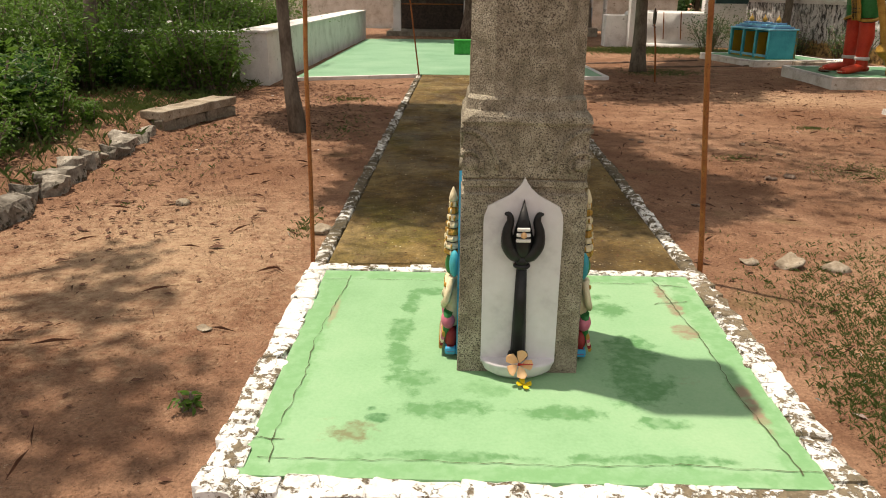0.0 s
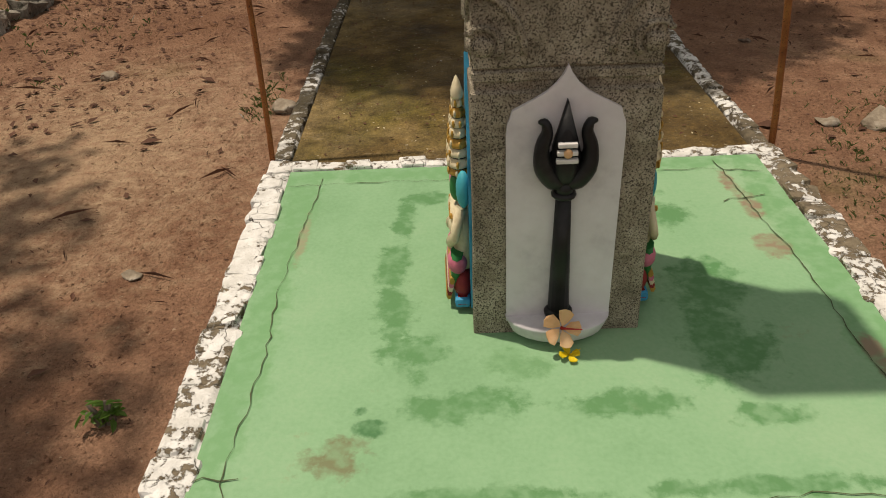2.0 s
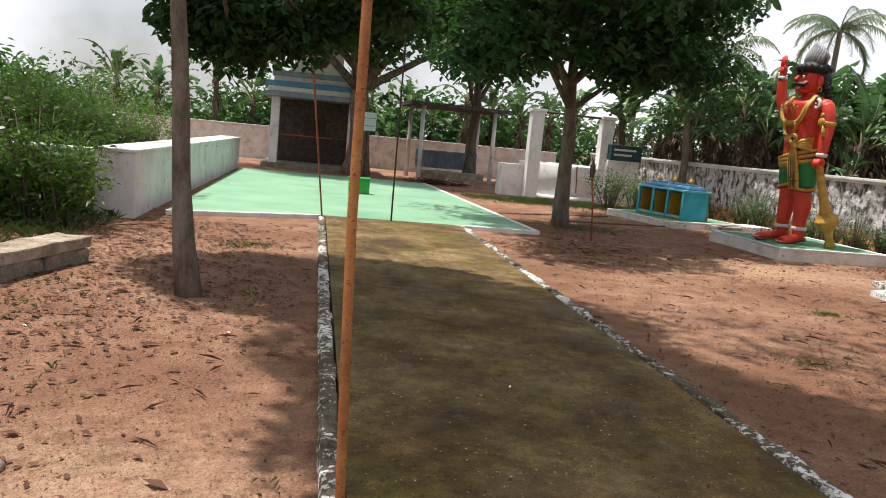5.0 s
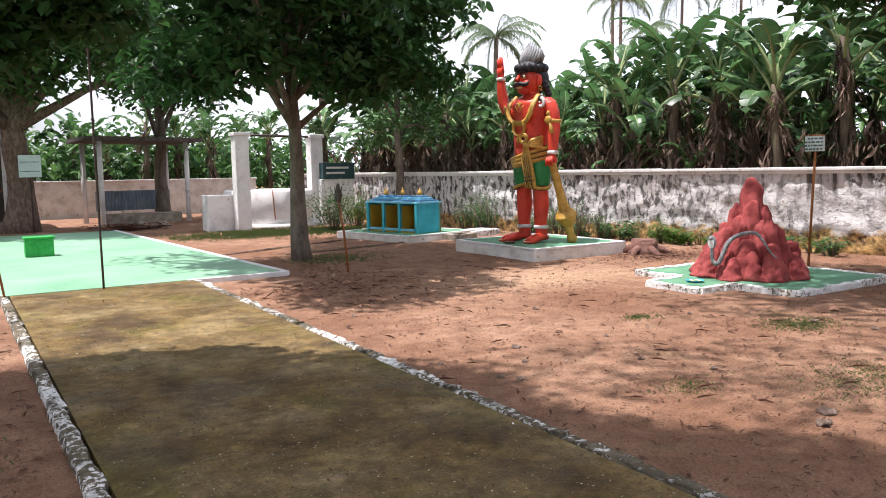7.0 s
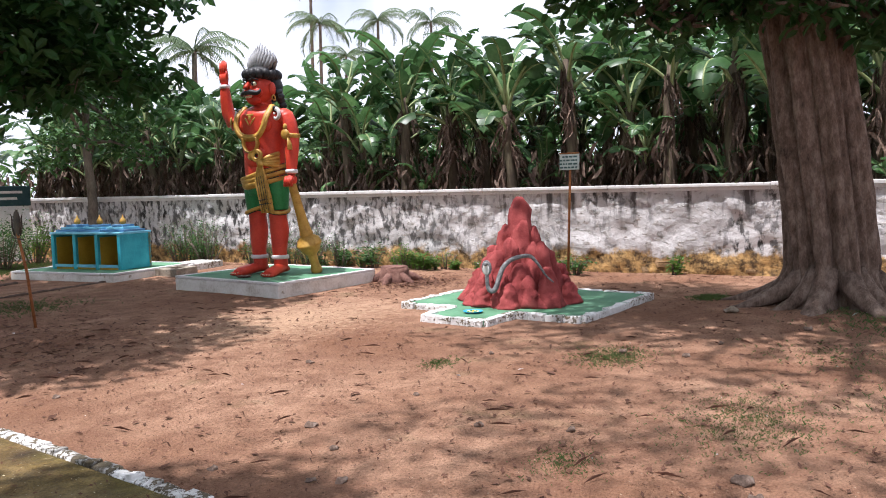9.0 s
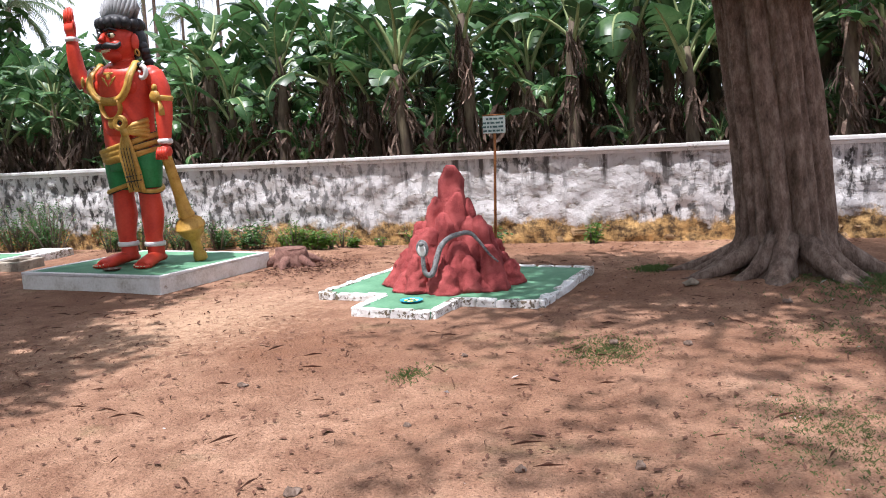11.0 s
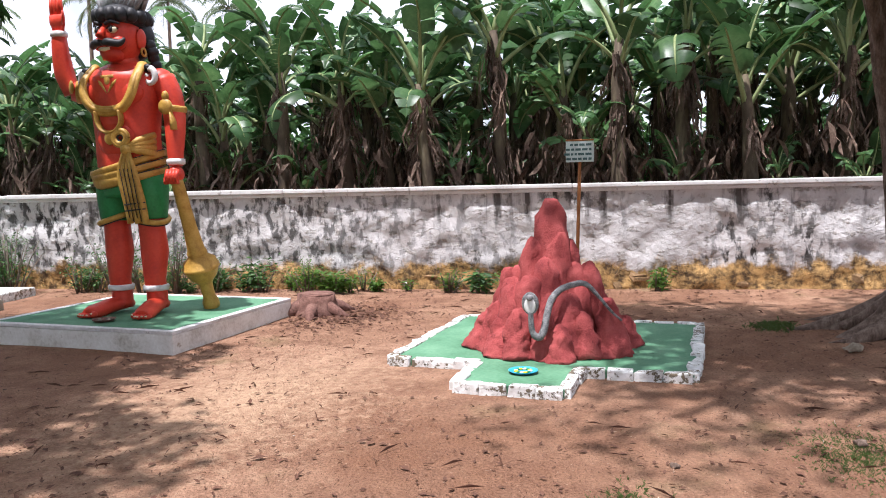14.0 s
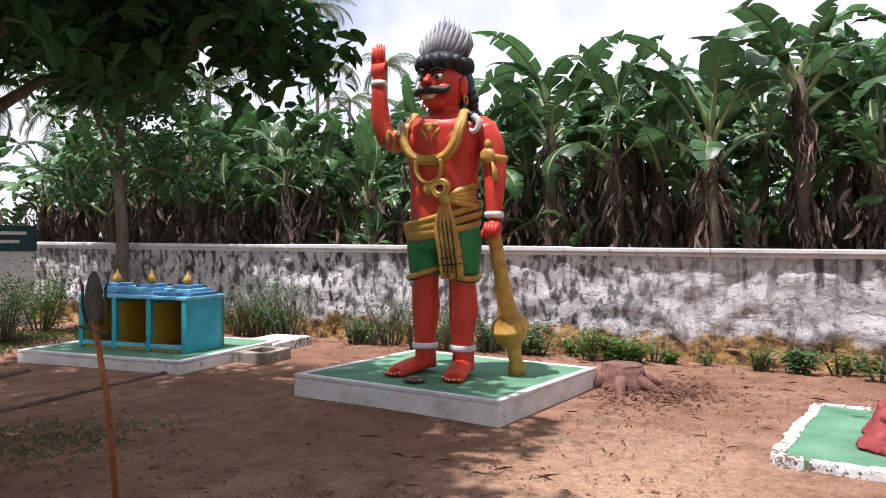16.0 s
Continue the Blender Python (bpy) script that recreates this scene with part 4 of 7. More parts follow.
def build_pillar():
    t = thing("stone_pillar", (PX, PY, 0.06), "speckled grey granite pillar with a white painted niche", "pillar")
    bm = bmesh.new()
    rows = [(0.243, 0.004, 0.0), (0.24, 0.004, 0.745), (0.228, 0.004, 0.752), (0.228, 0.004, 0.772), (0.237, 0.004, 0.778), (0.237, 0.004, 0.797), (0.226, 0.004, 0.803), (0.235, 0.006, 0.812), (0.234, 0.006, 1.005),
            (0.243, 0.006, 1.02), (0.24, 0.03, 1.04), (0.226, 0.055, 1.06), (0.222, 0.055, 1.10), (0.214, 0.088, 1.112), (0.209, 0.088, 2.28), (0.23, 0.06, 2.30), (0.23, 0.06, 2.40)]
    rings = []
    for h, c, z in rows:
        rings.append([bm.verts.new((x, y, z)) for x, y in octagon(h, c)])
    for a, b in zip(rings, rings[1:]):
        for k in range(8):
            bm.faces.new((a[k], a[(k + 1) % 8], b[(k + 1) % 8], b[k]))
    bm.faces.new(rings[0][::-1])
    bm.faces.new(rings[-1])
    bmesh.ops.subdivide_edges(bm, edges=[e for e in bm.edges if e.calc_length() > 0.3], cuts=5, use_grid_fill=True)
    roughen(bm, 0.0035, 18)
    part("shaft", bm, "granite", t)
    for k in range(4):
        turn = Matrix.Rotation(k * math.pi / 2, 4, "Z")
        for sx in (-1, 1):
            bm = bmesh.new()
            arc = [(sx * (0.232 - 0.125 * math.sin(a)), -0.236, 0.835 + 0.15 * math.cos(a) + 0.005) for a in [i * math.pi / 20 for i in range(11)]]
            tube(bm, arc, [0.011] * 11, 8)
            curl = [(sx * (0.212 - 0.05 * math.cos(a)), -0.238, 0.865 + 0.045 * math.sin(a)) for a in [i * math.pi / 8 - 0.7 for i in range(9)]]
            tube(bm, curl, [0.012 - 0.0008 * i for i in range(9)], 8)
            ball(bm, (sx * 0.205, -0.234, 0.862), (0.03, 0.014, 0.026), u=10, v=6)
            bmesh.ops.transform(bm, matrix=turn, verts=bm.verts[:])
            part("lotus_carving", bm, "granite", t)
    # painted niche on the front face
    bm = bmesh.new()
    half = [(0.149, 0.05), (0.150, 0.30), (0.152, 0.64), (0.149, 0.668), (0.141, 0.687), (0.137, 0.703), (0.111, 0.717), (0.081, 0.733), (0.052, 0.750), (0.028, 0.772), (0.011, 0.795)]
    out = [(x, z) for x, z in half] + [(0, 0.818)] + [(-x, z) for x, z in half[::-1]]
    slab(bm, [(x, z) for x, z in out], 0, 0.012, 0, Matrix.Translation((0, -0.241, 0)) @ Matrix.Rotation(math.pi / 2, 4, "X"))
    part("niche_panel", bm, "niche", t, "white painted panel with a pointed arch")
    bm = bmesh.new()
    lathe(bm, [(0.10, 0.0), (0.135, 0.02), (0.15, 0.055), (0.152, 0.065), (0.13, 0.066)], 24, 0, Matrix.Translation((0, -0.243, 0.004)), (1.0, 0.62))
    part("offering_shelf", bm, "niche", t, "rounded white shelf at the foot of the niche", True)
    trident = part("trident", tri_bm(), "black", t, "glossy black trident relief", True)
    bm = bmesh.new()
    for i, w in enumerate((0.043, 0.047, 0.05)):
        z = 0.627 - i * 0.0216
        box(bm, -w / 2 - 0.004, w / 2 + 0.002, -0.306, -0.29, z - 0.006, z + 0.006, 0.003)
    part("white_bars", bm, "white_clean", trident)
    bm = bmesh.new()
    ball(bm, (0, -0.305, 0.606), (0.012, 0.005, 0.013))
    part("orange_dot", bm, "petal", trident)
    return t


def tri_bm():
    bm = bmesh.new()
    tube(bm, [(0, -0.262, 0.09), (0, -0.262, 0.41)], [0.031, 0.027], 14)
    ball(bm, (0, -0.262, 0.088), (0.042, 0.034, 0.026))
    ball(bm, (0, -0.262, 0.40), (0.046, 0.036, 0.018))
    ball(bm, (0, -0.262, 0.425), (0.036, 0.034, 0.03))
    lathe(bm, [(0.03, 0.43), (0.052, 0.47), (0.052, 0.52), (0.04, 0.575), (0.02, 0.64), (0.003, 0.69)], 16, 0, Matrix.Translation((0, -0.262, 0)), (1.0, 0.7))
    ball(bm, (0, -0.262, 0.50), (0.072, 0.022, 0.062))
    slab(bm, [(-0.052, 0.47), (0.052, 0.47), (0.046, 0.56), (0.0, 0.705), (-0.046, 0.56)], -0.012, 0.018, 0, Matrix.Translation((0, -0.262, 0)) @ Matrix.Rotation(math.pi / 2, 4, "X"))
    for s in (-1, 1):
        tube(bm, [(0, -0.262, 0.44), (s * 0.045, -0.266, 0.455), (s * 0.078, -0.27, 0.50), (s * 0.083, -0.272, 0.56), (s * 0.068, -0.274, 0.61), (s * 0.078, -0.276, 0.64), (s * 0.10, -0.278, 0.645)], [0.022, 0.034, 0.034, 0.026, 0.02, 0.015, 0.004], 12, fine=4)
    for v in bm.verts:
        if v.co.z > 0.37:
            v.co.z, v.co.x = 0.70 - (0.69 - v.co.z) * 0.83, v.co.x * 0.74
    for v in bm.verts:
        v.co.z = 0.09 + (v.co.z - 0.09) * 1.035
    return bm


build_pillar()


def relief_figures(name, sx, label, tall_by=1.14):
    """Painted deity reliefs on a side of the pillar: plain coloured shapes on a blue flame back."""
    bm = bmesh.new()
    outline = [(-0.10, 0.0), (0.16, 0.0), (0.17, 0.30), (0.16, 0.44), (0.13, 0.52), (0.11, 0.50), (0.09, 0.585), (0.06, 0.56), (0.02, 0.66), (-0.005, 0.60), (-0.05, 0.57), (-0.07, 0.50), (-0.09, 0.46), (-0.10, 0.38), (-0.105, 0.30)]
    face = Matrix.Translation((sx * 0.239, 0, 0.09)) @ Matrix.Rotation(sx * math.pi / 2, 4, "Z") @ Matrix.Rotation(math.pi / 2, 4, "X")
    slab(bm, outline, -0.004, 0.011, 0, face)
    mats = ["blue", "cream", "pink", "cream", "maroon", "cloth_green", "gold", "hair", "teal"]
    t = thing(name, (PX, PY, 0.0), label, "relief")

    def finish(kind):
        for v in bm.verts:
            v.co.z = 0.06 + (v.co.z - 0.06) * tall_by
            if abs(v.co.x) > 0.245:
                v.co.x = sx * (0.245 + (abs(v.co.x) - 0.245) * 0.7)
        part(kind, bm, mats, t)

    finish("backing")
    for y, tall in ((-0.055, 0.0), (0.06, -0.03)):
        bm = bmesh.new()
        x = sx * 0.282
        # seat, legs, body, head, banded crown
        ball(bm, (x, y, 0.13), (0.05, 0.075, 0.05), 4)
        ball(bm, (x + sx * 0.02, y - 0.03, 0.20), (0.045, 0.045, 0.035), 2)
        tube(bm, [(x + sx * 0.02, y - 0.045, 0.24), (x + sx * 0.035, y - 0.03, 0.13)], [0.028, 0.02], 8, 5)
        tube(bm, [(x, y, 0.18), (x, y, 0.36 + tall)], [0.05, 0.045], 10, 1)
        ball(bm, (x + sx * 0.015, y, 0.30), (0.04, 0.05, 0.035), 3)
        tube(bm, [(x, y - 0.05, 0.37 + tall), (x + sx * 0.03, y - 0.065, 0.29), (x + sx * 0.05, y - 0.03, 0.26)], [0.022, 0.02, 0.018], 8, 3)
        ball(bm, (x + sx * 0.008, y, 0.41 + tall), (0.036, 0.034, 0.042), 2 if y > 0 else 5)
        for i in range(8):
            r, z = (0.050, 0.052, 0.048, 0.043, 0.038, 0.032, 0.027, 0.021)[i], 0.452 + tall + 0.025 * i
            here = Matrix.Translation((x, y, z)) @ Matrix.Rotation(0.06 * math.sin(3 * i + y * 40), 4, "X")
            lathe(bm, [(r * 0.72, 0), (r * 0.96, 0.003), (r, 0.008), (r * 0.95, 0.014), (r * 0.72, 0.025)], 14, (6, 1, 1, 6, 1, 1, 6, 1)[i], here)
            lathe(bm, [(r * 0.80, -0.003), (r * 0.86, 0.001)], 14, 7, here)
            for k in range(7):
                a = k * 2 * math.pi / 7 + i
                ball(bm, (x + 0.96 * r * math.cos(a), y + 0.96 * r * math.sin(a), z + 0.012), (0.007, 0.007, 0.010), (6, 1)[k % 2], u=6, v=4)
        for k in range(6):
            ball(bm, (x + sx * 0.042, y - 0.035 + 0.014 * k, 0.34 + tall - 0.012 * math.sin(k * 0.63)), 0.009, 6, u=6, v=4)
        lathe(bm, [(0.022, 0), (0.026, 0.008), (0.016, 0.03), (0.006, 0.045), (0.0, 0.05)], 12, 1, Matrix.Translation((x, y, 0.65 + tall)))
        finish("figure")
    bm = bmesh.new()
    ball(bm, (sx * 0.27, -0.12, 0.43), (0.03, 0.035, 0.05), 8)
    finish("drape")
    bm = bmesh.new()
    box(bm, sx * 0.285 - 0.035, sx * 0.285 + 0.035, -0.14, 0.14, 0.075, 0.105, 0.014, 4)
    for i in range(5):
        tube(bm, [(sx * (0.345 - 0.004 * i), -0.11, 0.10 + 0.012 * i), (sx * (0.35 - 0.004 * i), 0.11, 0.10 + 0.012 * i)], [0.012, 0.012], 6, (6, 4, 1, 2, 6)[i])
    finish("pedestal")
    return t


relief_figures("deity_relief", -1, "painted deity relief with banded crowns on blue")
relief_figures("deity_relief", 1, "painted deity relief on a blue back")


def flower(at, material, label, size, petals=5, tilt=(0, 0, 0)):
    t = thing("flower", at, label, "flower", "offered flowers")
    t.matrix_basis = pose(*at, *tilt)
    for k in range(petals):
        a = 2 * math.pi * k / petals
        bm = bmesh.new()
        pts = [(0.1, 0), (0.45, 0.28), (0.85, 0.36), (1.0, 0.1), (0.95, -0.15), (0.8, -0.36), (0.4, -0.26)]
        slab(bm, [(size * x, size * y) for x, y in pts], 0, 0.003, 0, Matrix.Rotation(a, 4, "Z") @ Matrix.Rotation(-0.3, 4, "Y"))
        roughen(bm, size * 0.1, 25, k)
        part("petal", bm, material, t)
    bm = bmesh.new()
    tube(bm, [(0, 0, 0), (size * 0.2, 0, size * 0.3), (size * 0.9, 0.0, size * 0.7)], [size * 0.1, size * 0.05, size * 0.03], 6)
    part("stamen", bm, "red" if material == "petal" else "petal_y", t)
    return t


flower((PX, PY - 0.335, 0.142), "petal", "peach hibiscus flower on the white niche shelf", 0.058, 5, (62, 0, 0))
flower((PX + 0.02, PY - 0.37, 0.068), "petal_y", "yellow flower lying on the green floor", 0.034, 4, (12, 8, 20))


# ---- marks on the green floor ----
def ribbon(name, pts, width, z, mat, parent):
    bm = bmesh.new()
    rng = random.Random(len(pts) * 11)
    fine = []
    for a, b in zip(pts, pts[1:]):
        steps = max(2, int(math.dist(a, b) / 0.04))
        fine += [(a[0] + (b[0] - a[0]) * i / steps + rng.uniform(-0.008, 0.008), a[1] + (b[1] - a[1]) * i / steps + rng.uniform(-0.008, 0.008)) for i in range(steps)]
    fine.append(pts[-1])
    left, right = [], []
    for i, p in enumerate(fine):
        q, r = fine[max(i - 1, 0)], fine[min(i + 1, len(fine) - 1)]
        d = Vector((r[0] - q[0], r[1] - q[1])).normalized()
        w = width * rng.uniform(0.2, 1.0) / 2
        left.append(bm.verts.new((p[0] - d.y * w, p[1] + d.x * w, z)))
        right.append(bm.verts.new((p[0] + d.y * w, p[1] - d.x * w, z)))
    for i in range(len(fine) - 1):
        bm.faces.new((right[i], right[i + 1], left[i + 1], left[i]))
    return part(name, bm, mat, parent)


for pts, w in (([(-0.83, -0.12), (-0.86, -0.5), (-0.88, -0.9), (-0.86, -1.3), (-0.88, -1.7), (-0.86, -1.86)], 0.005), ([(-0.98, -0.18), (-0.6, -0.17), (-0.2, -0.18)], 0.005), ([(0.8, -0.1), (0.82, -0.5), (0.85, -0.9), (0.84, -1.3), (0.88, -1.86)], 0.006),
               ([(-0.9, -1.84), (-0.4, -1.83), (0.1, -1.84), (0.5, -1.82), (0.95, -1.84)], 0.004), ([(0.3, -0.17), (0.7, -0.16), (0.96, -0.2)], 0.007), ([(0.72, -0.44), (0.9, -0.4)], 0.007), ([(-0.96, -1.72), (-0.84, -1.72)], 0.006)):
    ribbon("crack", pts, w, 0.064, "crack", shrine_floor)


# ---- iron posts and poles ----
def post(at, height, lean, label, radius=0.016, mat="rust"):
    bm = bmesh.new()
    pts = [(lean[0] * f + 0.012 * noise.noise((f * 3, at[1], 0)), lean[1] * f, -0.15 + (height + 0.15) * f) for f in [i / 8 for i in range(9)]]
    tube(bm, pts, [radius * (1 + 0.12 * noise.noise((i * 1.7, at[0], 4))) for i in range(9)], 10)
    return solid("iron_post", bm, mat, label, "post", "iron posts", at=at, smooth=True)


post((-1.085, 0.045, 0), 2.5, (-0.03, 0.42), "rusty leaning iron post beside the path", 0.0122)
post((1.11, 0.07, 0), 2.5, (-0.19, 0.0), "rusty thin iron post beside the path", 0.015)
post((-1.05, 10.2, 0), 3.2, (-0.42, 0.2), "thin rusty iron pole leaning at the court", 0.0145)
post((-0.02, 10.25, 0), 3.4, (0.0, 0.1), "thin dark iron pole standing at the court edge", 0.0135, "iron_dark")


# ---- guardian statue on its plinth ----
def plinth(at, x0, x1, y0, y1, h, label, top_mat, turn=0.0):
    t = thing("plinth", at, label, "plinth", turn=turn)
    bm = bmesh.new()
    box(bm, x0, x1, y0, y1, -0.1, h - 0.03, 0.012)
    roughen(bm, 0.008, 3)
    part("plinth_body", bm, "plinth_white", t)
    bm = bmesh.new()
    w = 0.07
    for a in ((x0, x1, y0, y0 + w), (x0, x1, y1 - w, y1), (x0, x0 + w, y0 + w, y1 - w), (x1 - w, x1, y0 + w, y1 - w)):
        box(bm, *a, h - 0.028, h + 0.003, 0.006)
    part("plinth_rim", bm, "white_clean", t)
    bm = bmesh.new()
    box(bm, x0 + w, x1 - w, y0 + w, y1 - w, h - 0.028, h - 0.002)
    part("plinth_top", bm, top_mat, t, "dull green painted top")
    return t


plinth((0, 0, 0), 5.92, 7.88, 9.29, 11.46, 0.2, "low white plinth with a green top under the statue", "green_old")


def build_statue():
    """Red guardian figure, one mesh; x is its left side, y its back, z up, feet on z = 0."""
    bm = bmesh.new()
    S, G, C, H, W, K, Mr, Cr = range(8)  # skin, gold, green cloth, hair, pale bands, crest, maroon, cream
    # legs and feet
    for sx in (-1, 1):
        x = sx * 0.2
        tube(bm, [(x, 0.02, 0.05), (x, 0.02, 0.22), (x, 0.0, 0.35), (x, 0.02, 0.62), (x * 0.98, 0.0, 0.85), (x * 0.9, 0.0, 1.15), (x * 0.8, 0.0, 1.45)], [0.105, 0.10, 0.105, 0.135, 0.125, 0.15, 0.18], 16, S, fine=3)
        lathe(bm, [(0.118, 0), (0.126, 0.012), (0.126, 0.045), (0.118, 0.057)], 18, W, Matrix.Translation((x, 0.01, 0.225)))
        out = sx * 0.10
        tube(bm, [(x, 0.14, 0.07), (x + out * 0.1, 0.0, 0.095), (x + out * 0.5, -0.16, 0.075), (x + out * 0.9, -0.32, 0.042), (x + out, -0.38, 0.034)], [0.06, 0.10, 0.10, 0.10, 0.07], 14, S, (1.0, 0.72))
        for k in range(5):
            tx = x + out + (k - 2) * 0.037 * 1.0
            big = 1.35 if k == (2 - 2 * sx) else 1.0
            ball(bm, (tx, -0.405 + 0.012 * abs(k - 2), 0.026 * big), (0.021 * big, 0.05, 0.023 * big), S, u=10, v=6)
            ball(bm, (tx, -0.446 + 0.012 * abs(k - 2), 0.036 * big), (0.012, 0.012, 0.008), Cr, u=8, v=5)
    # short green garment with gold hem
    for sx in (-1, 1):
        tube(bm, [(sx * 0.185, 0, 0.93), (sx * 0.18, 0, 1.02), (sx * 0.165, 0, 1.22), (sx * 0.12, 0, 1.42)], [0.155, 0.17, 0.20, 0.2], 18, C, (1.0, 1.05), fine=3)
        hem = [(sx * 0.185 + 0.168 * math.cos(a), 0.172 * math.sin(a), 0.955 - 0.05 * sx * math.cos(a) + 0.03 * math.sin(a)) for a in [k * math.pi / 12 for k in range(25)]]
        tube(bm, hem, [0.028] * 25, 7, G, cap=False)
        hem = [(x * 1.0, y, z - 0.03) for x, y, z in hem]
        tube(bm, hem, [0.008] * 25, 5, H, cap=False)
    tube(bm, [(0, 0, 1.15), (0, 0, 1.28), (0, 0, 1.42), (0, 0.0, 1.50)], [0.31, 0.335, 0.335, 0.32], 24, C, (0.74, 1.0), fine=3)
    # torso
    tube(bm, [(0, 0, 1.38), (0, -0.01, 1.52), (0, -0.02, 1.72), (0, -0.02, 1.92), (0, -0.02, 2.12), (0, -0.005, 2.27), (0, 0.0, 2.37), (0, 0.0, 2.45)], [0.325, 0.335, 0.33, 0.345, 0.385, 0.40, 0.32, 0.14], 26, S, (0.72, 1.0), fine=3)
    for sx in (-1, 1):
        ball(bm, (sx * 0.16, -0.19, 2.14), (0.16, 0.085, 0.13), S)
        ball(bm, (sx * 0.385, 0.0, 2.25), (0.125, 0.13, 0.13), S)
    ball(bm, (0, -0.20, 1.72), (0.21, 0.085, 0.2), S)
    ball(bm, (0, -0.288, 1.66), (0.016, 0.01, 0.016), Mr, u=8, v=5)
    # waist cloth: slanting folds, knot, hanging ends
    for i in range(3):
        z = 1.355 + i * 0.06
        for rr, dz, th, flat, mi in ((0.345 + 0.008 * i, 0.0, 0.050, (0.55, 1.0), G), (0.369 + 0.008 * i, 0.034, 0.006, (1.0, 1.0), H)):
            ring = [(rr * math.cos(a), rr * 0.77 * math.sin(a), z + dz + (0.05 + 0.025 * i) * math.cos(a) + 0.055 * math.sin(a)) for a in [k * 2 * math.pi / 40 for k in range(41)]]
            tube(bm, ring, [th * (1 - 0.25 * math.cos(2 * math.pi * k / 40)) for k in range(41)], 9, mi, flat, cap=False)
    ball(bm, (0.17, -0.29, 1.60), (0.06, 0.05, 0.055), G)
    for i in range(3):
        loop = [(0.12 + (0.08 - 0.022 * i) * math.cos(a), -0.30, 1.71 + (0.075 - 0.022 * i) * math.sin(a)) for a in [k * math.pi / 8 for k in range(17)]]
        tube(bm, loop, [0.024 if i < 2 else 0.012] * 17, 6, G if i < 2 else H, cap=False)
    for i in range(4):
        tube(bm, [(0.18, -0.29, 1.61), (0.27, -0.25, 1.68 - 0.03 * i), (0.355, -0.10, 1.74 - 0.06 * i)], [0.02, 0.038, 0.032], 7, G, fine=3)
    for i in range(5):
        x = 0.08 + 0.042 * i
        low = 0.90 + 0.035 * (i % 2)
        tube(bm, [(0.14 + 0.015 * i, -0.30, 1.57), (x, -0.285, 1.36), (x + 0.03, -0.25, 1.12), (x + 0.045, -0.222, low)], [0.018, 0.028, 0.035, 0.032], 7, G, fine=3)
        if i:
            tube(bm, [(x - 0.018, -0.318, 1.42), (x + 0.008, -0.288, 1.12), (x + 0.022, -0.262, low + 0.02)], [0.004, 0.005, 0.005], 4, H)
    for z in (1.02, 1.08):
        tube(bm, [(0.11, -0.285, z), (0.32, -0.262, z + 0.02)], [0.007, 0.007], 5, H)
    # raised right arm
    tube(bm, [(-0.40, 0.0, 2.27), (-0.50, -0.06, 2.20), (-0.60, -0.16, 2.22)], [0.115, 0.105, 0.095], 14, S, fine=3)
    tube(bm, [(-0.60, -0.15, 2.20), (-0.645, -0.20, 2.38), (-0.65, -0.24, 2.62), (-0.65, -0.25, 2.80)], [0.092, 0.10, 0.082, 0.06], 14, S, fine=3)
    lathe(bm, [(0.07, 0), (0.082, 0.01), (0.082, 0.045), (0.07, 0.055)], 16, W, Matrix.Translation((-0.65, -0.248, 2.735)))
    tube(bm, [(-0.65, -0.25, 2.79), (-0.65, -0.252, 2.88), (-0.65, -0.252, 2.95)], [0.062, 0.095, 0.092], 12, S, (0.5, 1.0))
    for k in range(4):
        tube(bm, [(-0.71 + 0.04 * k, -0.252, 2.93), (-0.713 + 0.042 * k, -0.258, 3.04), (-0.712 + 0.042 * k, -0.26, 3.12 + 0.025 * (1 if 0 < k < 3 else 0))], [0.024, 0.022, 0.014], 8, S)
    tube(bm, [(-0.575, -0.25, 2.85), (-0.54, -0.262, 2.91), (-0.535, -0.27, 2.97)], [0.024, 0.022, 0.014], 8, S)
    # left arm with armband, hand on the mace
    tube(bm, [(0.40, 0.0, 2.27), (0.475, 0.0, 2.12), (0.515, -0.005, 1.93), (0.53, -0.03, 1.75), (0.535, -0.05, 1.56), (0.54, -0.06, 1.44)], [0.12, 0.118, 0.105, 0.095, 0.078, 0.062], 16, S, fine=3)
    lathe(bm, [(0.072, 0), (0.088, 0.01), (0.088, 0.05), (0.072, 0.06)], 16, W, Matrix.Translation((0.538, -0.055, 1.45)))
    ball(bm, (0.545, -0.075, 1.36), (0.075, 0.085, 0.085), S)
    for k in range(4):
        tube(bm, [(0.50 + 0.034 * k, -0.13, 1.40), (0.50 + 0.034 * k, -0.165, 1.34), (0.50 + 0.034 * k, -0.14, 1.27)], [0.024, 0.024, 0.018], 8, S)
    tube(bm, [(0.485, -0.07, 1.38), (0.46, -0.12, 1.32), (0.465, -0.14, 1.27)], [0.025, 0.023, 0.017], 8, S)
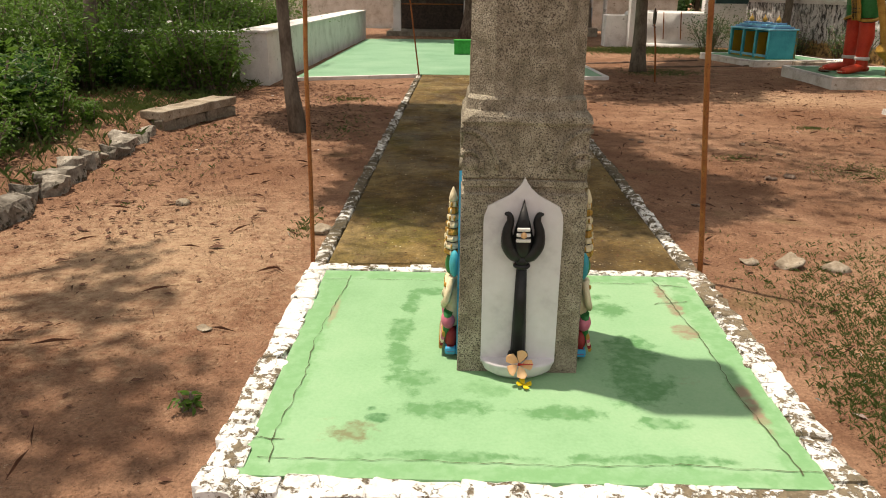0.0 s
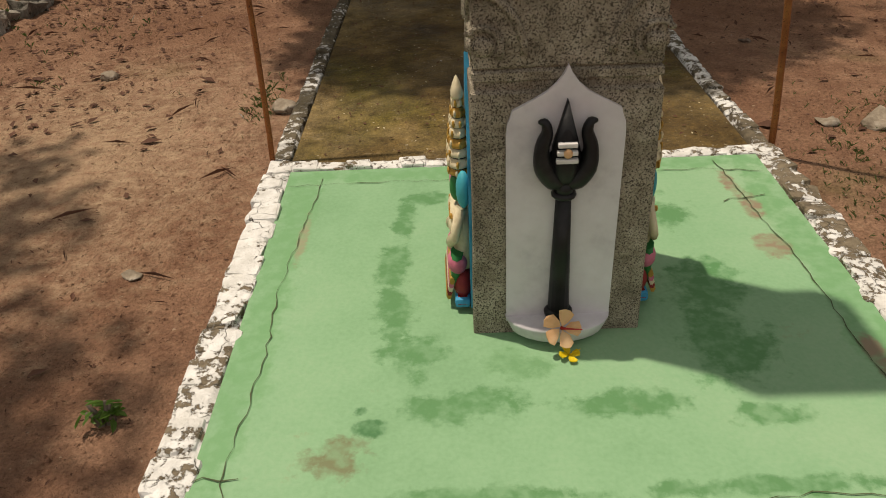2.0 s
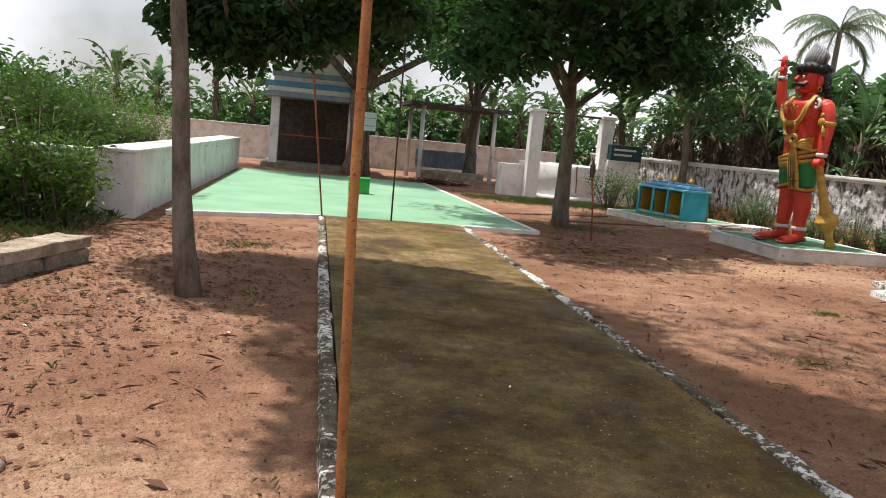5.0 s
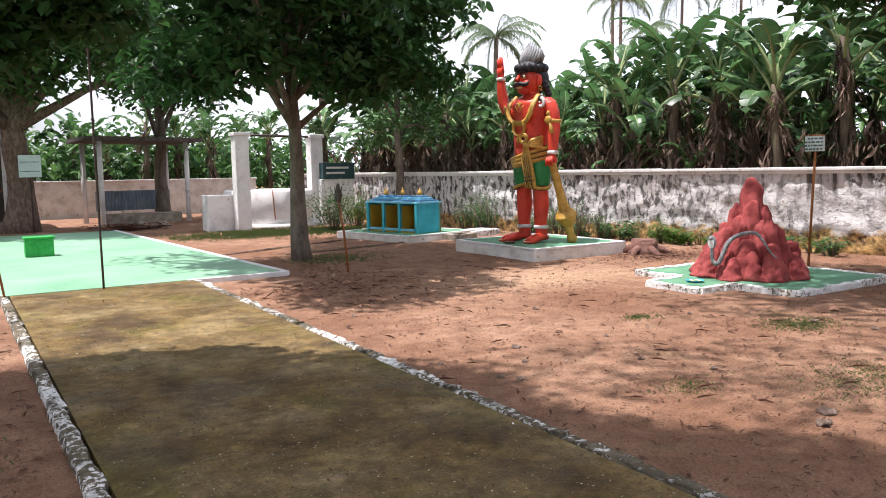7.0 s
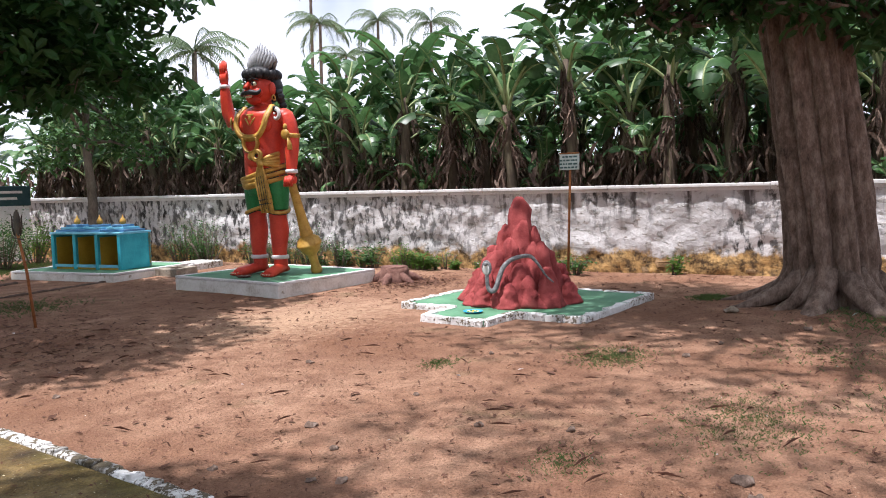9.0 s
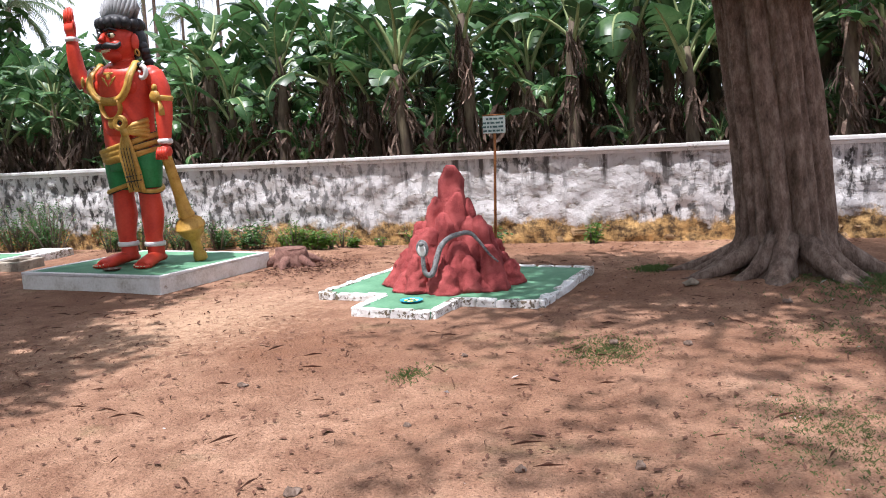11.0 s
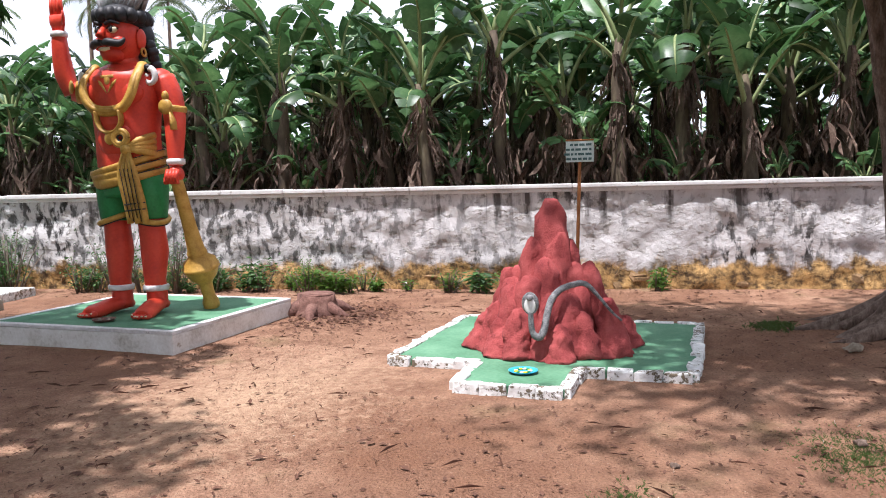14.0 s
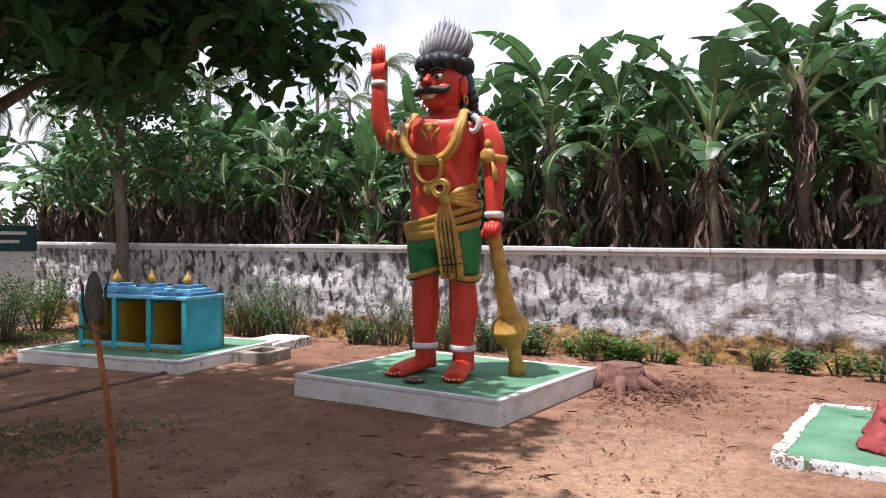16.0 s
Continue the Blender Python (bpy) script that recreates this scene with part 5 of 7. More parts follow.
    for sx, p in ((1, (0.505, 0.0, 1.99)), (-1, (-0.55, -0.10, 2.21))):
        if sx > 0:
            lathe(bm, [(0.112, 0), (0.122, 0.015), (0.122, 0.05), (0.112, 0.065)], 18, G, Matrix.Translation((p[0], p[1], p[2] - 0.03)) @ Matrix.Rotation(0.15, 4, "Y"))
            ball(bm, (0.50, -0.125, 2.0), (0.075, 0.035, 0.075), G)
            ball(bm, (0.50, -0.12, 2.10), (0.035, 0.03, 0.05), G)
            tube(bm, [(0.54, -0.115, 1.97), (0.575, -0.125, 1.86), (0.58, -0.125, 1.78)], [0.02, 0.045, 0.05], 8, G, (1, 0.5))
        else:
            tube(bm, [(-0.52, -0.06, 2.20), (-0.565, -0.115, 2.205)], [0.115, 0.112], 16, G)
            ball(bm, (-0.55, -0.21, 2.24), (0.07, 0.03, 0.07), G)
    # coiled shoulder ornaments
    for sx in (-1, 1):
        coil = [(sx * (0.355 + 0.075 * math.sin(a) * (1 - a / 9)), -0.135 - 0.01 * a / 5, 2.28 + 0.085 * math.cos(a) * (1 - a / 9)) for a in [k * 0.35 for k in range(17)]]
        tube(bm, coil, [0.032 - 0.0008 * k for k in range(17)], 8, W)
        tube(bm, [(sx * 0.30, -0.10, 2.36), (sx * 0.34, -0.135, 2.375), (sx * 0.37, -0.14, 2.37)], [0.045, 0.036, 0.03], 8, H)
    # necklaces: broad bands in two loops, pendants
    for r, z, thick, mi in ((0.165, 2.415, 0.026, G), (0.20, 2.36, 0.010, H), (0.225, 2.345, 0.024, G)):
        ring = [(r * math.cos(a), r * 1.0 * math.sin(a) - 0.05, z - 0.06 * (1 - math.sin(a)) / 2) for a in [k * math.pi / 12 for k in range(25)]]
        tube(bm, ring, [thick] * 25, 7, mi, cap=False)
    for off, th, mi in ((0.0, 0.05, G), (0.012, 0.03, H), (0.02, 0.026, G)):
        tube(bm, [(-0.26, -0.10 - off, 2.42), (-0.285, -0.255 - off, 2.26), (-0.25, -0.298 - off, 2.10), (-0.15, -0.295 - off, 1.99), (0, -0.29 - off, 1.965), (0.15, -0.295 - off, 1.99), (0.25, -0.298 - off, 2.10), (0.285, -0.255 - off, 2.26), (0.26, -0.10 - off, 2.42)], [th] * 9, 8, mi, (1, 0.55), fine=4)
        tube(bm, [(-0.125, -0.30 - off, 1.97), (-0.13, -0.288 - off, 1.87), (-0.08, -0.288 - off, 1.79), (0, -0.29 - off, 1.765), (0.08, -0.288 - off, 1.79), (0.13, -0.288 - off, 1.87), (0.125, -0.30 - off, 1.97)], [th * 0.72] * 7, 8, mi, (1, 0.55), fine=4)
    for sx in (-1, 1):
        tube(bm, [(sx * 0.13, -0.235, 2.30), (sx * 0.06, -0.275, 2.22), (0, -0.285, 2.13)], [0.02, 0.032, 0.012], 7, G, (1, 0.6), fine=3)
    ball(bm, (0, -0.275, 2.25), (0.04, 0.028, 0.055), G)
    ball(bm, (0, -0.30, 1.71), (0.055, 0.025, 0.06), G)
    # neck and head
    tube(bm, [(0, 0.0, 2.36), (0, -0.02, 2.52)], [0.14, 0.135], 16, S)
    ball(bm, (0, -0.05, 2.68), (0.205, 0.215, 0.25), S, u=20, v=14)
    ball(bm, (0, -0.17, 2.52), (0.12, 0.10, 0.085), S)
    for sx in (-1, 1):
        ball(bm, (sx * 0.10, -0.19, 2.61), (0.085, 0.07, 0.07), S)
        ball(bm, (sx * 0.085, -0.235, 2.725), (0.052, 0.03, 0.036), Cr)
        ball(bm, (sx * 0.085, -0.257, 2.725), (0.024, 0.016, 0.027), H)
        brow = [(sx * 0.025, -0.265, 2.775), (sx * 0.09, -0.262, 2.80), (sx * 0.16, -0.215, 2.775)]
        tube(bm, brow, [0.016, 0.018, 0.008], 6, H)
        tube(bm, [(sx * 0.03, -0.255, 2.735), (sx * 0.085, -0.268, 2.765), (sx * 0.145, -0.225, 2.725)], [0.006] * 3, 5, H)
        ball(bm, (sx * 0.215, -0.01, 2.66), (0.03, 0.06, 0.10), S)
        ring = [(sx * 0.235, -0.01 + 0.03 * math.cos(a), 2.535 + 0.035 * math.sin(a)) for a in [k * math.pi / 6 for k in range(13)]]
        tube(bm, ring, [0.011] * 13, 6, G, cap=False)
        tube(bm, [(0, -0.285, 2.60), (sx * 0.07, -0.285, 2.605), (sx * 0.15, -0.245, 2.59), (sx * 0.185, -0.22, 2.615), (sx * 0.195, -0.21, 2.645)], [0.026, 0.038, 0.036, 0.024, 0.008], 9, H, fine=3)
    tube(bm, [(0, -0.262, 2.74), (0, -0.295, 2.69), (0, -0.31, 2.655)], [0.022, 0.03, 0.042], 9, S)
    tube(bm, [(-0.06, -0.262, 2.55), (0, -0.275, 2.545), (0.06, -0.262, 2.55)], [0.014, 0.022, 0.014], 7, Cr)
    for i in range(3):
        tube(bm, [(-0.07, -0.24, 2.815 + 0.02 * i), (0.07, -0.24, 2.815 + 0.02 * i)], [0.006, 0.006], 5, Cr)
    # hair bun, locks, ribbed crest
    ball(bm, (0, 0.0, 2.87), (0.25, 0.255, 0.14), H)
    ball(bm, (0, 0.10, 2.70), (0.235, 0.19, 0.24), H)
    for k in range(15):
        a = k * 2 * math.pi / 15
        ball(bm, (0.215 * math.cos(a), -0.01 + 0.235 * math.sin(a), 2.87), (0.065, 0.065, 0.075), H, u=9, v=6)
    for sx in (-1, 1):
        for i in range(4):
            ball(bm, (sx * (0.22 + 0.012 * (i % 2)), 0.10 + 0.02 * i, 2.62 - 0.06 * i), (0.05, 0.07, 0.055), H, u=9, v=6)
    for k in range(11):
        f = (k - 5) / 5
        tall = 0.44 - 0.17 * abs(f) ** 1.2
        for back in (0, 1):
            tube(bm, [(f * 0.19, -0.05 - 0.07 * (1 - f * f) + back * 0.09, 2.93), (f * 0.255, -0.03 - 0.05 * (1 - f * f) + back * 0.07, 2.90 + tall * 0.55), (f * 0.27, -0.01 + back * 0.02, 2.90 + tall * (1 - 0.08 * back))], [0.03, 0.03, 0.003], 7, K)
    ball(bm, (0, 0.02, 2.96), (0.19, 0.06, 0.12), K)
    # mace
    m0, m1 = Vector((0.545, -0.07, 1.30)), Vector((0.62, 0.33, 0.0))
    axis = (m1 - m0).normalized()
    L = (m1 - m0).length
    turn = Matrix.Translation(m0) @ axis.to_track_quat("Z", "Y").to_matrix().to_4x4()
    lathe(bm, [(0.055, -0.06), (0.06, 0.05), (0.068, L * 0.35), (0.085, L * 0.52), (0.10, L * 0.545), (0.10, L * 0.56), (0.09, L * 0.57), (0.16, L * 0.61), (0.172, L * 0.645), (0.182, L * 0.65), (0.182, L * 0.675), (0.168, L * 0.68), (0.135, L * 0.74), (0.08, L * 0.78), (0.068, L * 0.80), (0.062, L * 0.9), (0.085, L * 0.945), (0.082, L * 0.985), (0.06, L * 1.0)], 20, G, turn)
    # the raised arm reaches out sideways, the head turns to that hand
    for v in bm.verts:
        if v.co.x < -0.42 and v.co.z > 1.9:
            w = min(1, (-0.42 - v.co.x) / 0.18)
            v.co.x, v.co.y = v.co.x - 0.05 * w, v.co.y + 0.20 * w
        elif v.co.z > 2.47 and abs(v.co.x) < 0.4:
            w = radians(-7) * min(1, (v.co.z - 2.47) / 0.06)
            x, y = v.co.x, v.co.y + 0.03
            v.co.x, v.co.y = x * math.cos(w) - y * math.sin(w), x * math.sin(w) + y * math.cos(w) - 0.03
    return solid("guardian_statue", bm, ["skin", "gold", "cloth_green", "hair", "silver", "crest", "maroon", "cream"], "orange-red painted guardian statue with a golden mace", "statue", at=(6.75, 10.35, 0.198), turn=-85)


build_statue()


def stump(at):
    t = thing("tree_stump", at, "weathered sawn tree stump beside the plinth", "stump")
    bm = bmesh.new()
    lathe(bm, [(0.30, -0.1), (0.26, 0.05), (0.215, 0.14), (0.205, 0.22)], 22)
    for k in range(6):
        a = k * 1.05 + 0.3
        tube(bm, [(0.15 * math.cos(a), 0.15 * math.sin(a), 0.10), (0.30 * math.cos(a), 0.30 * math.sin(a), 0.04), (0.46 * math.cos(a), 0.46 * math.sin(a), -0.03)], [0.08, 0.07, 0.03], 8)
    roughen(bm, 0.03, 7)
    part("stump_wood", bm, "stump", t)
    bm = bmesh.new()
    lathe(bm, [(0.20, 0.215), (0.19, 0.232), (0.05, 0.236)], 22)
    roughen(bm, 0.012, 7)
    part("cut_face", bm, "stump", t, "grey sawn top")
    return t


stump((8.1, 9.1, 0))


# ---- termite mound shrine ----
MP = [(6.05, 5.05), (8.0, 5.05), (8.0, 7.32), (6.05, 7.32), (6.05, 6.60), (5.46, 6.60), (5.46, 5.84), (6.05, 5.84)]
bm = bmesh.new()
slab(bm, MP, -0.1, 0.06)
mound_floor = solid("mound_floor", bm, "green_old", "dull green cement base round the red mound", "base")
edging([(MP[i], MP[(i + 1) % 8]) for i in range(8)], "white painted stones edging the mound base", 0.085, 0.072, 0.2)


def build_mound():
    t = thing("termite_mound", (6.85, 6.2, 0.05), "red painted termite mound with many rounded spires", "mound", turn=20)
    rng = random.Random(9)
    spires = [(0, 0, 1.22, 0.25), (0.12, 0.05, 0.98, 0.2), (-0.12, -0.04, 0.95, 0.2), (0.02, -0.17, 0.88, 0.2), (-0.05, 0.17, 0.9, 0.2), (0.24, 0.12, 0.76, 0.19), (-0.25, 0.08, 0.76, 0.19), (0.25, -0.12, 0.72, 0.19), (-0.2, -0.2, 0.7, 0.19), (0.1, 0.28, 0.68, 0.19), (0.05, -0.3, 0.66, 0.18), (0, 0, 0.6, 0.45)]
    for k in range(15):
        a = k * 2 * math.pi / 15 + rng.uniform(-0.12, 0.12)
        r = rng.uniform(0.34, 0.46)
        spires.append((r * math.cos(a), r * math.sin(a), rng.uniform(0.42, 0.74), rng.uniform(0.15, 0.2)))
    for k in range(24):
        a = k * 2 * math.pi / 24 + rng.uniform(-0.1, 0.1)
        r = rng.uniform(0.53, 0.62)
        spires.append((r * math.cos(a), r * math.sin(a), rng.uniform(0.16, 0.46), rng.uniform(0.11, 0.16)))
    for x, y, h, r in spires:
        profile = [(r * (1.1 - 0.72 * f ** 0.95), h * f) for f in (0, 0.07, 0.14, 0.21, 0.28, 0.35, 0.42, 0.49, 0.56, 0.63, 0.7, 0.76, 0.82, 0.88)] + [(r * 0.36, h * 0.93), (r * 0.25, h * 0.97), (r * 0.10, h * 0.995)]
        lean = Matrix.Translation((x, y, 0)) @ Matrix.Rotation(0.22 * y, 4, "X") @ Matrix.Rotation(-0.22 * x, 4, "Y")
        bm = bmesh.new()
        lathe(bm, profile, 34, 0, lean)
        roughen(bm, 0.028, 6)
        roughen(bm, 0.022, 15, 5)
        roughen(bm, 0.013, 38, 8)
        roughen(bm, 0.006, 80, 3)
        part("spire", bm, "red_mound", t, smooth=True)
    return t


build_mound()


def build_cobra():
    t = thing("cobra_figure", (6.87, 6.09, 0.05), "grey painted cobra figure winding over the mound", "figure")
    bm = bmesh.new()
    pts = [(-0.735, 0.125, 0.44), (-0.74, 0.12, 0.34), (-0.735, 0.115, 0.26), (-0.73, 0.095, 0.215), (-0.715, 0.06, 0.205), (-0.69, 0.035, 0.25), (-0.65, 0.02, 0.35), (-0.59, 0.0, 0.46), (-0.52, -0.05, 0.53), (-0.46, -0.13, 0.565), (-0.40, -0.23, 0.57), (-0.38, -0.33, 0.47), (-0.40, -0.42, 0.37), (-0.37, -0.50, 0.29)]
    tube(bm, pts, [0.020, 0.021, 0.023, 0.026, 0.028, 0.029, 0.028, 0.027, 0.025, 0.024, 0.022, 0.014, 0.011, 0.008], 10, fine=4)
    part("body", bm, "scale", t, smooth=True)
    bm = bmesh.new()
    ball(bm, (-0.738, 0.125, 0.46), (0.02, 0.066, 0.085), u=14, v=10)
    ball(bm, (-0.76, 0.125, 0.505), (0.03, 0.026, 0.024))
    part("hood", bm, "scale", t, "spread hood with pale front", True)
    bm = bmesh.new()
    ball(bm, (-0.752, 0.125, 0.445), (0.010, 0.045, 0.06))
    part("hood_mark", bm, "silver", t, "pale belly scales")
    return t


build_cobra()


def plate(at, label, mats):
    t = thing("offering_plate", at, label, "plate")
    bm = bmesh.new()
    lathe(bm, [(0.02, 0.0), (0.12, 0.004), (0.15, 0.028), (0.156, 0.03), (0.146, 0.02), (0.02, 0.012)], 26)
    part("dish", bm, mats[0], t, smooth=True)
    for i, m in enumerate(mats[1:]):
        for k in range(4):
            bm = bmesh.new()
            ball(bm, (0.08 * math.cos(k * 1.6 + i * 2.1), 0.075 * math.sin(k * 1.6 + i * 2.1), 0.022), (0.03, 0.025, 0.009), u=8, v=5)
            part("offering", bm, m, t)
    return t


small_plate = plate((5.82, 6.2, 0.063), "small blue dish with bright offerings", ["blue", "cream", "petal_y", "cloth_green"])
small_plate.scale = (0.68, 0.68, 0.68)
foot_dish = plate((6.22, 10.3, 0.2), "small brown offering dish at the statue's feet", ["stump", "stone"])
foot_dish.scale = (0.7, 0.7, 0.9)


def sign_post(at, height, w, h, label, lean=(0, 0), turn=0.0, mat="rust", lines_count=4):
    t = thing("sign", at, label, "sign", turn=turn)
    bm = bmesh.new()
    tube(bm, [(0.03, 0, -0.15), (0.03 + lean[0] * 0.5, lean[1] * 0.5, height * 0.5), (0.03 + lean[0], lean[1], height + 0.02)], [0.018, 0.017, 0.017], 8)
    part("post", bm, mat, t)
    bm = bmesh.new()
    box(bm, -0.012 + lean[0], 0.006 + lean[0], lean[1] - w / 2, lean[1] + w / 2, height - h, height, 0.004)
    board = part("board", bm, "sign", t, "pale board with dark lettering")
    for i in range(lines_count):
        z = height - h * (i + 0.75) / (lines_count + 0.4)
        bm = bmesh.new()
        y = lean[1] - w * 0.42
        rng = random.Random(i)
        while y < lean[1] + w * 0.36:
            step = rng.uniform(0.02, 0.06)
            box(bm, lean[0] - 0.0155, lean[0] - 0.0135, y, y + step, z - 0.011, z + 0.011)
            y += step + 0.012
        part("lettering", bm, "sign_ink", board)
    bm = bmesh.new()
    tube(bm, [(lean[0] - 0.01, lean[1] - w * 0.5, height + 0.01), (lean[0] - 0.01, lean[1] + w * 0.5, height + 0.012)], [0.009, 0.009], 6)
    part("rail", bm, mat, t)
    return t


sign_post((8.1, 6.22, 0), 1.79, 0.27, 0.2, "small pale sign on a leaning rusty post", (0.0, -0.06))


# ---- small blue shrine ----
def build_shrine():
    at, turn = (6.42, 13.62, 0), 13
    plinth((6.0, 13.2, 0), 0.0, 1.95, 0, 2.3, 0.14, "low white plinth of the blue shrine, green top", "green_old", turn)
    t = thing("small_shrine", (*at[:2], 0.14), "turquoise three-bay shrine with mustard niches", "shrine", turn=turn)
    L, D, Hh = 1.58, 0.70, 0.60
    bm = bmesh.new()
    box(bm, D - 0.05, D, 0, L, 0, Hh)
    part("back_wall", bm, "yellow_in", t, "mustard painted inside")
    bm = bmesh.new()
    box(bm, 0.03, D - 0.052, 0.05, L - 0.05, 0.0, 0.035)
    part("niche_floor", bm, "yellow_in", t)
    for i in range(4):
        y = (L - 0.07) * i / 3
        bm = bmesh.new()
        box(bm, 0, D - (0.052 if 0 < i < 3 else -0.004), y, y + 0.07, 0, Hh, 0.006)
        part("partition", bm, "teal", t)
        if i < 3:
            bm = bmesh.new()
            box(bm, 0.05, D - 0.054, y + 0.072, y + 0.08, 0.04, Hh - 0.05)
            box(bm, 0.05, D - 0.054, y + (L - 0.07) / 3 - 0.01, y + (L - 0.07) / 3 - 0.002, 0.04, Hh - 0.05)
            part("niche_lining", bm, "yellow_in", t)
            bm = bmesh.new()
            box(bm, -0.004, 0.05, y + 0.072, y + (L - 0.07) / 3 - 0.002, 0.036, 0.085, 0.005)
            part("sill", bm, "teal_light", t)
    bm = bmesh.new()
    box(bm, -0.012, D + 0.012, -0.012, L + 0.012, Hh + 0.002, Hh + 0.04, 0.008)
    part("roof_slab", bm, "teal_light", t)
    for i in range(3):
        y = L / 6 + i * L / 3
        for k, (r, m) in enumerate(((0.25, "navy"), (0.19, "teal_light"), (0.13, "navy"))):
            bm = bmesh.new()
            z = Hh + 0.042 + k * 0.04
            box(bm, D / 2 - r, D / 2 + r, y - r, y + r, z, z + 0.038, 0.006)
            part("roof_step", bm, m, t)
        bm = bmesh.new()
        lathe(bm, [(0.03, 0.0), (0.065, 0.02), (0.07, 0.05), (0.05, 0.09), (0.02, 0.12), (0.012, 0.15), (0.002, 0.17)], 14, 0, Matrix.Translation((D / 2, y, Hh + 0.162)), (0.8, 0.8))
        part("finial", bm, "gold", t, "golden pot finial", True)
    return t


build_shrine()
bm = bmesh.new()
for a in ((0, 0.55, 0, 0.09), (0, 0.55, 0.36, 0.45), (0, 0.09, 0.09, 0.36), (0.46, 0.55, 0.09, 0.36)):
    box(bm, *a, -0.08, 0.13, 0.012)
roughen(bm, 0.01, 6)
solid("stone_trough", bm, "stone", "small square stone trough on the earth", "trough", at=(7.0, 12.95, 0), turn=13)
bm = bmesh.new()
box(bm, 0, 0.95, 0, 0.6, -0.08, 0.12, 0.02)
roughen(bm, 0.012, 5)
solid("stone_step", bm, "white", "worn whitewashed stone slab beside the shrine", "slab", at=(7.72, 13.55, 0), turn=13)


def spear(at, height, lean):
    t = thing("iron_spear", at, "dark iron spear with a leaf-shaped head", "spear")
    bm = bmesh.new()
    tube(bm, [(0, 0, -0.15), (lean[0] * 0.5, lean[1] * 0.5, height * 0.5), (lean[0], lean[1], height - 0.2)], [0.017, 0.016, 0.015], 8)
    part("shaft", bm, "rust", t)
    bm = bmesh.new()
    lathe(bm, [(0.012, 0), (0.05, 0.03), (0.075, 0.10), (0.075, 0.18), (0.05, 0.25), (0.012, 0.285)], 14, 0, Matrix.Translation((lean[0], lean[1], height - 0.24)), (0.25, 1.0))
    part("blade", bm, "iron_dark", t, smooth=True)
    bm = bmesh.new()
    tube(bm, [(lean[0], lean[1] - 0.12, height - 0.27), (lean[0], lean[1] + 0.12, height - 0.25)], [0.009, 0.009], 6)
    part("crossbar", bm, "iron_dark", t)
    for s in (-1, 1):
        bm = bmesh.new()
        tube(bm, [(lean[0], lean[1] + s * 0.06, height - 0.23), (lean[0], lean[1] + s * 0.105, height - 0.14), (lean[0], lean[1] + s * 0.10, height - 0.04), (lean[0], lean[1] + s * 0.125, height + 0.0)], [0.009, 0.009, 0.008, 0.004], 6)
        part("prong", bm, "iron_dark", t)
    return t


spear((3.16, 10.02, 0), 1.22, (-0.10, 0.08))


def wall_x(y):
    return 10.75 - 0.172 * (y - 5.3)


